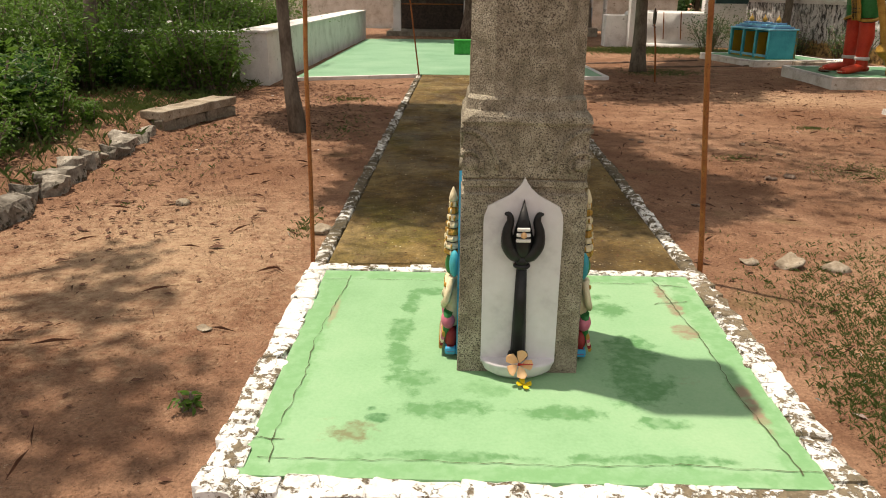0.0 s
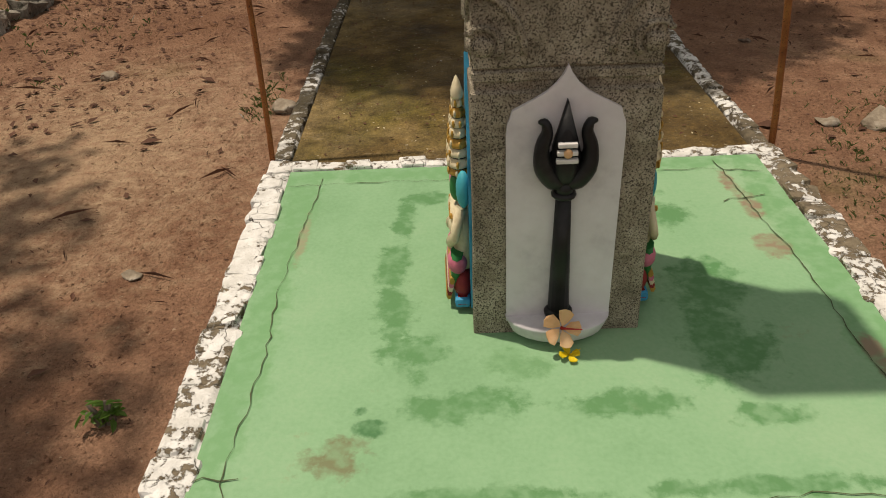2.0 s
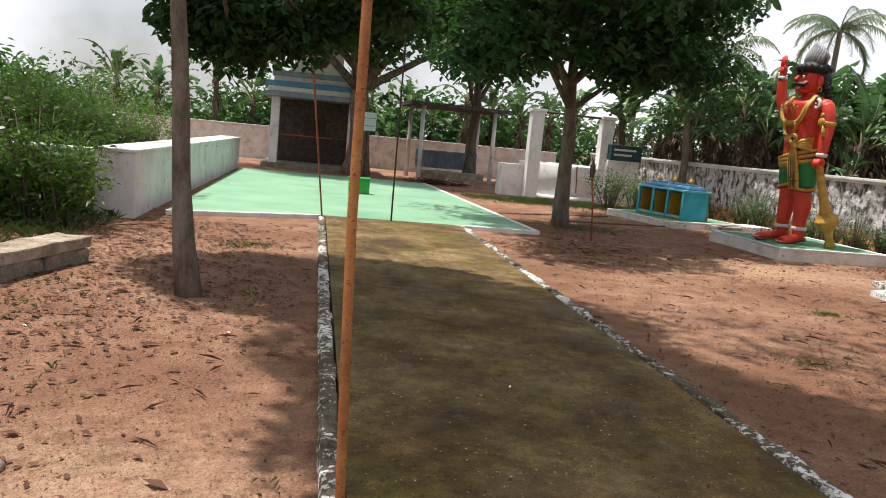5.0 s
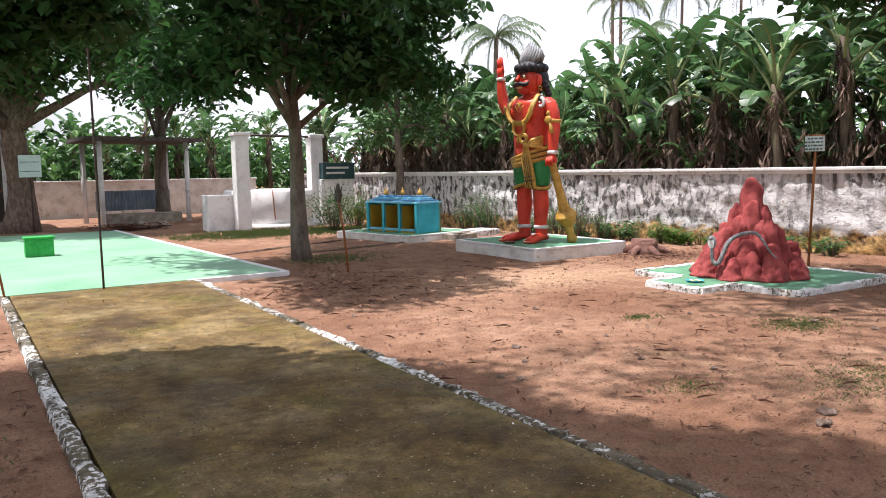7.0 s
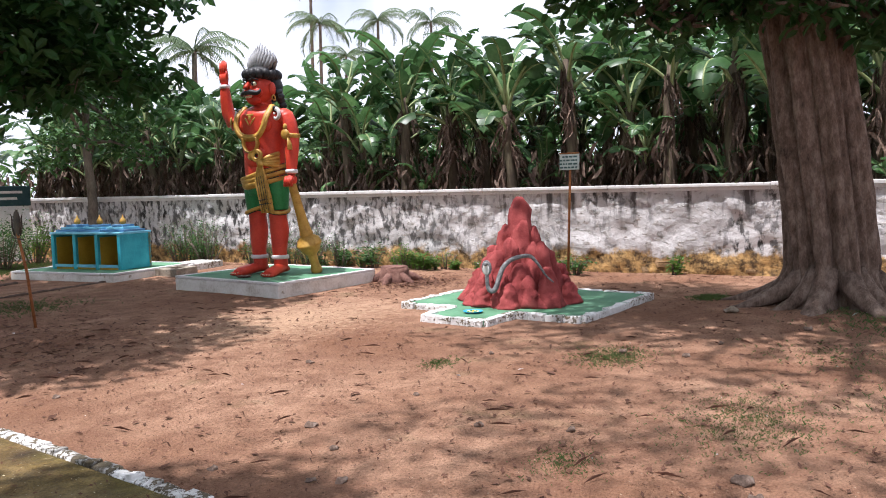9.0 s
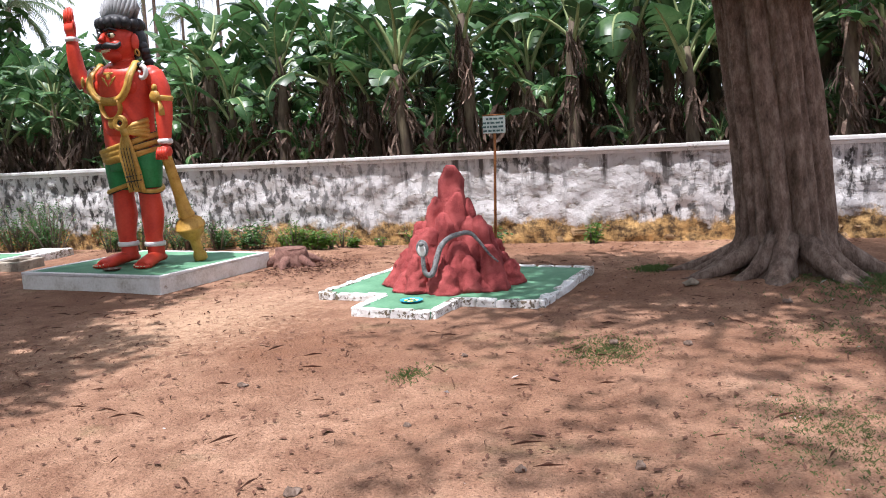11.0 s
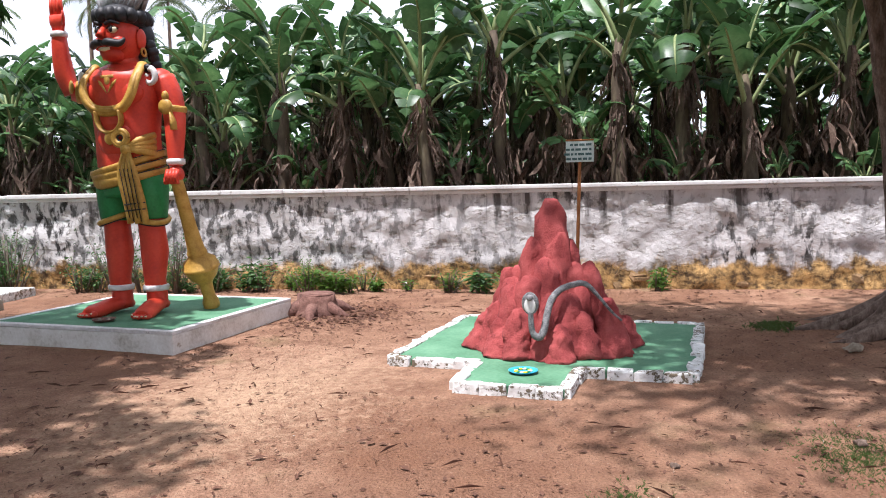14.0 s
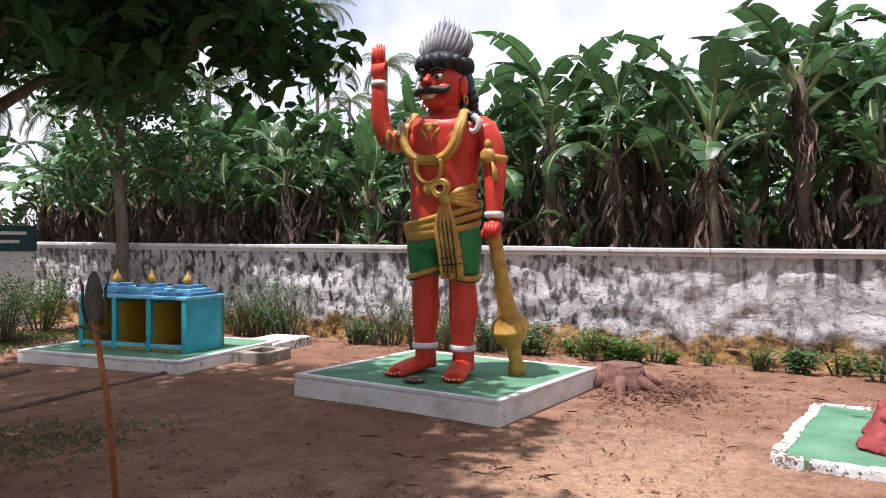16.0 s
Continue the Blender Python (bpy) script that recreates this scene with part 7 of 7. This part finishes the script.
# ---- coconut palms ----
def palm(at, height, frond, label, seed, lean=(0.3, 0.2)):
    t = thing("palm_tree", at, label, "palm tree", "coconut palms")
    rng = random.Random(seed)
    bm = bmesh.new()
    pts = [(lean[0] * f * f, lean[1] * f * f, -0.2 + height * f) for f in [i / 8 for i in range(9)]]
    tube(bm, pts, [0.20 - 0.08 * i / 8 for i in range(9)], 9)
    part("trunk", bm, "bark_grey", t)
    top = Vector((lean[0], lean[1], height - 0.2))
    for k in range(20):
        bm = bmesh.new()
        a, pitch = k * 2.4 + rng.uniform(-0.2, 0.2), radians(rng.uniform(-15, 65))
        spine, p = [], Vector((0, 0, 0))
        for i in range(13):
            spine.append(p.copy())
            p = p + Vector((math.cos(pitch), 0, math.sin(pitch))) * frond / 12
            pitch -= radians(rng.uniform(7, 11))
        tube(bm, spine[::2], [0.035 - 0.004 * i for i in range(7)], 4)
        for i in range(2, 13):
            for s in (-1, 1):
                for j in range(3):
                    c = spine[i].lerp(spine[i - 1], j / 3)
                    long = frond * 0.24 * math.sin(math.pi * (0.15 + 0.8 * i / 13))
                    tip = c + Vector((0.25 * long, s * long * rng.uniform(0.5, 0.8), -long * rng.uniform(0.35, 0.8)))
                    v = [bm.verts.new(q) for q in (c + Vector((0.035, 0, 0)), c - Vector((0.035, 0, 0)), tip)]
                    bm.faces.new(v)
        bmesh.ops.transform(bm, matrix=Matrix.Translation(top) @ Matrix.Rotation(a, 4, "Z"), verts=bm.verts[:])
        part("frond", bm, "leaf_palm", t)
    return t


for k, (bearing, dist, h, fr) in enumerate(((46.2, 66, 15.6, 3.4), (48.0, 78, 15.0, 3.4), (50.4, 72, 17.2, 3.5), (54.3, 74, 17.4, 3.5), (37.3, 40, 8.6, 3.0), (45.6, 70, 21.5, 3.6), (24, 40, 8.0, 3.2), (30, 42, 7.6, 3.2))):
    a = radians(bearing)
    palm((-1.0 + dist * math.sin(a), 1.8 + dist * math.cos(a), 0), h, fr, "coconut palm with drooping grey-green fronds", k)


# ---- well, shed, temple at the north end ----
def build_well():
    t = thing("well", (5.75, 20.3, 0), "round whitewashed well with two tall pillars", "well")
    bm = bmesh.new()
    lathe(bm, [(1.2, -0.1), (1.2, 0.93), (1.15, 0.97), (0.95, 0.97), (0.93, 0.6)], 40)
    part("well_ring", bm, "white_clean", t)
    bm = bmesh.new()
    lathe(bm, [(1.36, -0.05), (1.36, 0.10), (1.21, 0.11)], 40)
    part("well_step", bm, "white_clean", t)
    for x, y in ((-1.17, -1.3), (1.1, -0.6)):
        bm = bmesh.new()
        box(bm, x - 0.17, x + 0.17, y - 0.17, y + 0.17, -0.1, 2.33, 0.01)
        box(bm, x - 0.21, x + 0.21, y - 0.21, y + 0.21, 2.332, 2.42, 0.01)
        part("pillar", bm, "white_clean", t)
    bm = bmesh.new()
    tube(bm, [(-1.2, -1.3, 2.36), (1.15, -0.6, 2.36)], [0.03, 0.03], 8)
    part("beam", bm, "iron_dark", t)
    for i in range(2):
        bm = bmesh.new()
        y = -1.23
        loop = [(-0.35 + 0.5 * i + 0.05 * f, y + 0.02 * i, 0.98 - 0.75 * f) for f in (0, 0.3, 0.6, 0.85, 1)]
        tube(bm, loop, [0.015] * 5, 6)
        part("rope", bm, "rust", t)
    bm = bmesh.new()
    box(bm, -1.95, -1.25, -1.1, -0.5, -0.1, 0.88, 0.015)
    part("low_block", bm, "white_clean", t)
    return t


build_well()
t = thing("notice_block", (7.35, 19.5, 0), "white block carrying a dark blue notice board", "notice block")
bm = bmesh.new()
box(bm, -0.5, 0.45, -0.2, 0.2, -0.1, 1.22, 0.012)
part("block", bm, "white_clean", t)
bm = bmesh.new()
box(bm, -0.45, 0.48, -0.225, 0.05, 1.225, 1.66, 0.01)
board = part("board", bm, "board_dark", t, "dark blue board with pale lettering")
for i in range(2):
    bm = bmesh.new()
    box(bm, -0.36, 0.3 - 0.12 * i, -0.232, -0.227, 1.5 - 0.14 * i, 1.555 - 0.14 * i)
    part("lettering", bm, "silver", board)


def build_shed():
    t = thing("open_shed", (0, 0, 0), "open shed with white posts and a dark flat roof", "shed")
    for x, y in ((2.06, 23.5), (4.6, 24.2), (1.85, 25.2), (4.36, 25.8)):
        bm = bmesh.new()
        tube(bm, [(x, y, -0.1), (x, y, 2.38)], [0.075, 0.07], 10)
        part("post", bm, "white_clean", t)
    bm = bmesh.new()
    slab(bm, [(1.6, 23.0), (5.0, 23.8), (4.8, 26.3), (1.5, 25.7)], 2.382, 2.50)
    roughen(bm, 0.03, 2)
    part("roof", bm, "thatch", t)
    bm = bmesh.new()
    rows = [[bm.verts.new((2.1 + 0.0225 * i, 24.9 + 0.005 * i + 0.03 * math.cos(i * math.pi / 2) + d, z)) for i in range(101)] for d, z in ((0, 0.35), (0, 0.95), (0.012, 0.95), (0.012, 0.35))]
    for k in range(4):
        for i in range(100):
            bm.faces.new((rows[k][i], rows[k][i + 1], rows[(k + 1) % 4][i + 1], rows[(k + 1) % 4][i]))
    part("corrugated_sheet", bm, "grey_sheet", t, "blue-grey corrugated sheet")
    bm = bmesh.new()
    box(bm, 2.2, 4.4, 24.2, 24.8, -0.05, 0.28, 0.02)
    part("bench_block", bm, "stone", t)
    return t


build_shed()


def build_temple():
    t = thing("old_temple", (-1.35, 24.6, 0), "small old temple with a banded blue-grey roof", "temple")
    bm = bmesh.new()
    box(bm, -1.6, 1.5, -1.5, 1.8, -0.1, 0.16, 0.02)
    part("platform", bm, "stone", t)
    # Porch shade is put into the near-black wall, dado and doorway colours.
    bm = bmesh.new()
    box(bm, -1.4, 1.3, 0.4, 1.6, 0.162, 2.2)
    part("chamber", bm, "thatch", t, "inner wall darkened for the porch shade")
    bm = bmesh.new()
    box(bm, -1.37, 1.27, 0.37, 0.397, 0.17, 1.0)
    part("dado", bm, "iron_dark", t, "lower wall band, darkened for the porch shade")
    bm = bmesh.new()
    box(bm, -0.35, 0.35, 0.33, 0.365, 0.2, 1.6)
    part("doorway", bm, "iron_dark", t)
    for x in (-1.25, 1.15):
        bm = bmesh.new()
        box(bm, x - 0.13, x + 0.13, -1.35, -1.09, 0.162, 2.2, 0.01)
        part("pillar", bm, "white_clean", t)
    bm = bmesh.new()
    tube(bm, [(-1.1, -1.2, 1.05), (1.0, -1.2, 1.05)], [0.02, 0.02], 6)
    part("rail", bm, "rust", t)
    for i, (r, m) in enumerate(((1.62, "grey_sheet"), (1.5, "silver"), (1.56, "navy"), (1.34, "silver"), (1.4, "grey_sheet"))):
        bm = bmesh.new()
        box(bm, -r, r, -r, r + 0.2, 2.203 + 0.16 * i, 2.36 + 0.16 * i, 0.02)
        part("roof_band", bm, m, t)
    bm = bmesh.new()
    slab(bm, [(-0.75, 3.005), (0.75, 3.005), (0.75, 3.5), (0.5, 3.85), (0.0, 4.1), (-0.5, 3.85), (-0.75, 3.5)], 0, 0.12, 0, Matrix.Translation((0, -1.2, 0)) @ Matrix.Rotation(math.pi / 2, 4, "X"))
    gable = part("gable", bm, "white_clean", t, "pale gable over the front")
    bm = bmesh.new()
    for k in range(14):
        a = k * math.pi / 7
        ball(bm, (0.26 * math.cos(a), -1.33, 3.48 + 0.26 * math.sin(a)), (0.075, 0.02, 0.075), u=8, v=6)
    ring = [(0.2 * math.cos(k * math.pi / 10), -1.335, 3.48 + 0.2 * math.sin(k * math.pi / 10)) for k in range(21)]
    tube(bm, ring, [0.03] * 21, 6, cap=False)
    part("emblem", bm, "maroon", gable, "dark red ring emblem")
    bm = bmesh.new()
    lathe(bm, [(0.8, 3.01), (0.7, 3.3), (0.72, 3.4), (0.5, 3.75), (0.35, 3.95), (0.12, 4.1), (0.05, 4.3)], 8)
    part("tower", bm, "grey_sheet", t, "small stepped tower")
    return t


build_temple()
sign_post((0.2, 21.9, 0), 1.95, 0.5, 0.55, "pale green notice board on a thin post", (0, 0), 90, "iron_dark", 2)
bm = bmesh.new()
box(bm, -0.22, 0.22, -0.14, 0.14, 0, 0.30, 0.012)
box(bm, -0.24, 0.24, -0.16, 0.16, 0.302, 0.34, 0.008)
solid("green_block", bm, "box_green", "small bright green cement block on the court", "block", at=(-0.29, 15.05, 0.055))


# ---- bench and garden kerb ----
t = thing("stone_bench", (-3.5, 5.12, 0), "low stone slab bench on rubble supports", "bench", turn=-17)
bm = bmesh.new()
box(bm, -0.17, 0.17, -0.70, 0.70, 0.125, 0.225, 0.014)
bmesh.ops.subdivide_edges(bm, edges=[e for e in bm.edges if e.calc_length() > 0.3], cuts=7, use_grid_fill=True)
roughen(bm, 0.016, 6)
roughen(bm, 0.006, 22)
part("slab", bm, "slab", t)
rng = random.Random(44)
for k in range(14):
    y, side = -0.6 + 0.2 * (k // 2), -1 if k % 2 else 1
    support = new("support", stone_mesh("support", "stone", (rng.uniform(0.13, 0.17), rng.uniform(0.17, 0.23), rng.uniform(0.20, 0.23)), k * 1.7, 0.09, 0.16))
    support.parent = t
    support.matrix_basis = pose(side * 0.08, y + rng.uniform(-0.02, 0.02), -0.09, 0, 0, rng.uniform(-8, 8))
t = thing("garden_kerb", (0, 0, 0), "row of rough grey stones edging the garden", "kerb", kind="structure")
rng = random.Random(55)
rocks = [stone_mesh("kerb_stone", "kerb_stone", (rng.uniform(0.16, 0.42), rng.uniform(0.14, 0.24), rng.uniform(0.12, 0.2)), i * 4.1, 0.2, 0.25) for i in range(8)]
for i in range(19):
    f = i / 18
    ob = new("kerb_stone", rng.choice(rocks))
    ob.parent = t
    ob.matrix_basis = pose(-3.25 - 0.45 * f + rng.uniform(-0.09, 0.09), -0.6 + 4.7 * f, -0.04 + rng.uniform(-0.03, 0.02), rng.uniform(-10, 10), rng.uniform(-10, 10), 95 + rng.uniform(-30, 30))


# ---- ground cover ----
def flat_scatter(name, rows, mat, label, category, wide=0.5, tilt=0.3):
    """Fallen leaves lying on the earth: one mesh."""
    rng = np.random.default_rng(len(rows))
    verts, faces = [], []
    for x, y, z, s in rows:
        a, b, c = rng.uniform(0, 2 * math.pi), rng.normal(0, tilt), rng.normal(0, tilt)
        m = Matrix.Translation((x, y, z + 0.3 * s * (abs(b) + abs(c)))) @ Euler((b, c, a)).to_matrix().to_4x4()
        i = len(verts)
        for p in ((-0.5, 0, 0), (-0.1, wide / 2, 0.1), (0.5, 0, 0.05), (-0.05, -wide / 2, 0.1)):
            verts.append(tuple(m @ (Vector(p) * s)))
        faces += [(i, i + 2, i + 1), (i, i + 3, i + 2)]
    me = bpy.data.meshes.new(name)
    me.from_pydata(verts, [], faces)
    me.materials.append(M[mat])
    return tagged(new(name, me), label, category, kind="stuff")


def free_spot(x, y):
    return not (-1.18 < x < 1.2 and -2.15 < y < 10.4) and not (-3.3 < x < 2.4 and 9.4 < y < 20.8) and not (5.3 < x < 8.1 and 4.9 < y < 7.5) and not (5.85 < x < 7.95 and 9.2 < y < 11.55) and x < wall_x(y) - 0.1


rng = random.Random(91)
rows = []
while len(rows) < 9500:
    k = rng.random()
    x, y = (rng.gauss(-2.6, 0.9), rng.uniform(-2.5, 9)) if k < 0.05 else (rng.gauss(-2.6, 0.8), rng.uniform(3, 9)) if k < 0.25 else (rng.uniform(-8, -3.5), rng.uniform(0, 9)) if k < 0.58 else (rng.uniform(1.1, 9.5), rng.uniform(-2, 13)) if k < 0.72 else (rng.gauss(2.3, 0.9), rng.gauss(9.2, 0.9)) if k < 0.82 else (rng.gauss(8.0, 0.4), rng.gauss(8.75, 0.35)) if k < 0.92 else (wall_x(y0 := rng.uniform(2, 14)) - abs(rng.gauss(0, 0.5)), y0)
    if free_spot(x, y):
        rows.append((x, y, ground_height(x, y) + 0.004, rng.uniform(0.025, 0.07) * (1.7 if rng.random() < 0.08 else 1)))
for _ in range(800):
    x, y = rng.gauss(-2.75, 0.6), rng.uniform(0.6, 8.6)
    if free_spot(x, y):
        rows.append((x, y, ground_height(x, y) + 0.004, rng.uniform(0.03, 0.075)))
for _ in range(500):
    x, y = rng.gauss(2.3, 0.45), rng.gauss(21.4, 0.3)
    rows.append((x, y, ground_height(x, y) + rng.uniform(0.004, 0.12), rng.uniform(0.08, 0.2)))
flat_scatter("leaf_litter", rows, "litter", "scattered dry brown leaves on the earth", "leaf litter", 0.5, 0.16)
rows = []
while len(rows) < 2600:
    x, y = rng.uniform(1.15, 9.2), rng.uniform(1.5, 9)
    if free_spot(x, y):
        rows.append((x, y, ground_height(x, y) + 0.004, rng.uniform(0.015, 0.05)))
flat_scatter("dry_scraps", rows, "litter", "small dry leaf scraps scattered over the yard", "leaf litter", 0.45, 0.35)
rows = []
while len(rows) < 520:
    x, y = rng.uniform(-3.6, 9.2), rng.uniform(-2, 10)
    if free_spot(x, y):
        rows.append((x, y, ground_height(x, y) + 0.006, rng.uniform(0.06, 0.2)))
flat_scatter("dry_twigs", rows, "litter", "thin dry twigs lying on the earth", "twigs", 0.05, 0.06)
rows = []
while len(rows) < 14000:
    x, y = rng.uniform(-5, 10), rng.uniform(-4, 13)
    if free_spot(x, y):
        rows.append((x, y, ground_height(x, y) + 0.003, rng.uniform(0.008, 0.026)))
flat_scatter("twig_crumbs", rows, "litter", "fine dark twigs and crumbs on the earth", "debris", 0.3, 0.4)


def crumbs(rows):
    """Small angular lumps of the earth itself, lying loose."""
    rng = np.random.default_rng(7)
    verts, faces = [], []
    for x, y, r in rows:
        z, i, a = ground_height(x, y), len(verts), rng.uniform(0, 6.28)
        for k in range(4):
            q = r * rng.uniform(0.6, 1.2)
            verts.append((x + q * math.cos(a + k * 1.57), y + q * math.sin(a + k * 1.57), z + r * rng.uniform(-0.3, 0.25)))
        verts.append((x + r * rng.uniform(-0.3, 0.3), y + r * rng.uniform(-0.3, 0.3), z + r * rng.uniform(0.5, 1.0)))
        faces += [(i + k, i + (k + 1) % 4, i + 4) for k in range(4)]
    me = bpy.data.meshes.new("earth_crumbs")
    me.from_pydata(verts, [], faces)
    me.materials.append(M["earth"])
    return tagged(new("earth_crumbs", me), "loose crumbs of reddish earth", "debris", kind="stuff")


rows = []
while len(rows) < 30000:
    k = rng.random()
    x, y = (rng.uniform(-3.6, -1.1), rng.uniform(-2.6, 5)) if k < 0.45 else (rng.uniform(1.1, 3.5), rng.uniform(-2.5, 4)) if k < 0.65 else (rng.uniform(1.1, 9), rng.uniform(2, 10))
    if free_spot(x, y):
        rows.append((x, y, 0.0035 + 0.009 * rng.random() ** 3))
crumbs(rows)
rows = [(rng.uniform(-0.95, 0.98), rng.uniform(0.12, 10.2), 0.053, rng.uniform(0.006, 0.028)) for _ in range(3600)]
flat_scatter("path_crumbs", rows, "litter", "fine brown crumbs and dry leaf bits on the path", "debris", 0.5, 0.3)
rows = [(rng.uniform(-0.95, 0.98), rng.uniform(0.12, 10.2), 0.053, rng.uniform(0.004, 0.014)) for _ in range(900)]
flat_scatter("path_grit", rows, "cream", "pale grit lying on the dark path", "debris", 0.7, 0.2)


def grass_patch(rows, label):
    verts, faces = [], []
    rng = random.Random(len(rows))
    for x, y, h in rows:
        z = ground_height(x, y)
        for _ in range(3):
            a, w = rng.uniform(0, 2 * math.pi), 0.0009 + 0.0009 * rng.random()
            dx, dy = rng.gauss(0, 0.5) * h, rng.gauss(0, 0.5) * h
            i = len(verts)
            verts += [(x - w * math.cos(a), y - w * math.sin(a), z), (x + w * math.cos(a), y + w * math.sin(a), z), (x + dx * 0.4 + w * 0.7, y + dy * 0.4, z + h * 0.6), (x + dx, y + dy, z + h * rng.uniform(0.6, 1.0))]
            faces += [(i, i + 1, i + 2), (i, i + 2, i + 3)]
    me = bpy.data.meshes.new("grass")
    me.from_pydata(verts, [], faces)
    me.materials.append(M["grass"])
    return tagged(new("grass", me), label, "grass", kind="stuff")


rows = []
for (cx, cy, sx, sy, n, h) in ((3.6, 2.85, 0.38, 0.22, 330, 0.024), (4.82, 4.22, 0.2, 0.15, 240, 0.028), (2.43, 3.47, 0.12, 0.1, 60, 0.025), (3.92, 5.28, 0.1, 0.06, 50, 0.03), (8.2, 4.4, 0.12, 0.1, 60, 0.07), (1.85, -0.6, 0.28, 0.5, 620, 0.036), (1.55, -1.5, 0.22, 0.4, 620, 0.038), (2.3, 0.3, 0.3, 0.3, 100, 0.04), (3.7, 11.7, 0.4, 0.35, 160, 0.05), (5.2, 17.5, 1.4, 0.6, 1500, 0.08),
                               (-1.9, 7.2, 0.2, 0.2, 50, 0.05), (-1.3, 1.0, 0.05, 0.2, 16, 0.06), (-2.9, 2.6, 0.4, 0.7, 14, 0.06), (-3.0, 4.2, 0.3, 0.5, 14, 0.06), (5.6, 2.7, 0.3, 0.3, 60, 0.035), (7.6, 2.2, 0.5, 0.4, 400, 0.06), (4.6, 1.8, 0.4, 0.3, 120, 0.045), (-1.6, 5.0, 0.2, 0.6, 25, 0.05)):
    for _ in range(n * 5):
        x, y = rng.gauss(cx, sx), rng.gauss(cy, sy)
        if free_spot(x, y):
            rows.append((x, y, 0.7 * h * rng.uniform(0.4, 1.3)))
for _ in range(3000):
    x, y = rng.uniform(-7.5, -3.6), rng.uniform(0, 9)
    rows.append((x, y, rng.uniform(0.05, 0.16)))
grass_patch(rows, "thin tufts of short green grass and weeds")


def clod(at, size, label, mat="bark", name="earth_clod"):
    bm = bmesh.new()
    ball(bm, (0, 0, size * 0.3), (size, size * 0.8, size * 0.42), u=12, v=8)
    roughen(bm, size * 0.45, 2.2 / size * 0.6, at[0] * 5)
    return solid(name, bm, mat, label, "clod", "clods of earth", at=(at[0], at[1], ground_height(*at) - size * 0.05))


for at, s in (((2.63, 2.66), 0.055), ((2.92, 3.67), 0.035), ((2.72, 4.15), 0.03), ((1.44, 4.93), 0.03), ((1.67, 4.27), 0.035), ((1.98, 4.61), 0.03), ((5.08, 3.7), 0.04), ((6.56, 3.06), 0.05), ((2.42, 2.55), 0.05), ((1.54, 1.68), 0.04), ((3.4, 6.2), 0.035), ((2.2, 5.0), 0.045), ((5.0, 4.2), 0.045), ((4.4, 5.1), 0.03), ((1.6, 4.4), 0.03), ((5.7, 3.6), 0.035), ((3.1, 4.9), 0.025), ((1.75, 7.0), 0.03)):
    clod(at, s, "dark clod of earth on the bare ground")
for i, (at, s) in enumerate((((-1.16, 0.82), 0.075), ((-1.45, -0.72), 0.035), ((1.72, 0.36), 0.09), ((1.5, 0.4), 0.06), ((1.96, 0.29), 0.08), ((-2.32, 1.45), 0.06), ((7.2, 3.9), 0.09), ((-0.55, -2.35), 0.06), ((2.8, 22.0), 0.2), ((3.4, 22.1), 0.18), ((2.4, 21.8), 0.16), ((3.0, 21.6), 0.14))):
    clod(at, s, "pale brown stone lying on the earth", "slab", "loose_stone")


for at, s in (((-0.72, -2.13), 0.06), ((-0.58, -2.11), 0.045), ((-0.66, -2.21), 0.05), ((-0.47, -2.16), 0.035)):
    clod(at, s, "broken white painted stone before the front edge", "white", "loose_stone")


edging_band([((2.0, 13.35), (5.2, 14.7)), ((3.3, 12.75), (6.0, 13.4))], "low dark earthen drain edge", 0.07, 0.022, "drain")
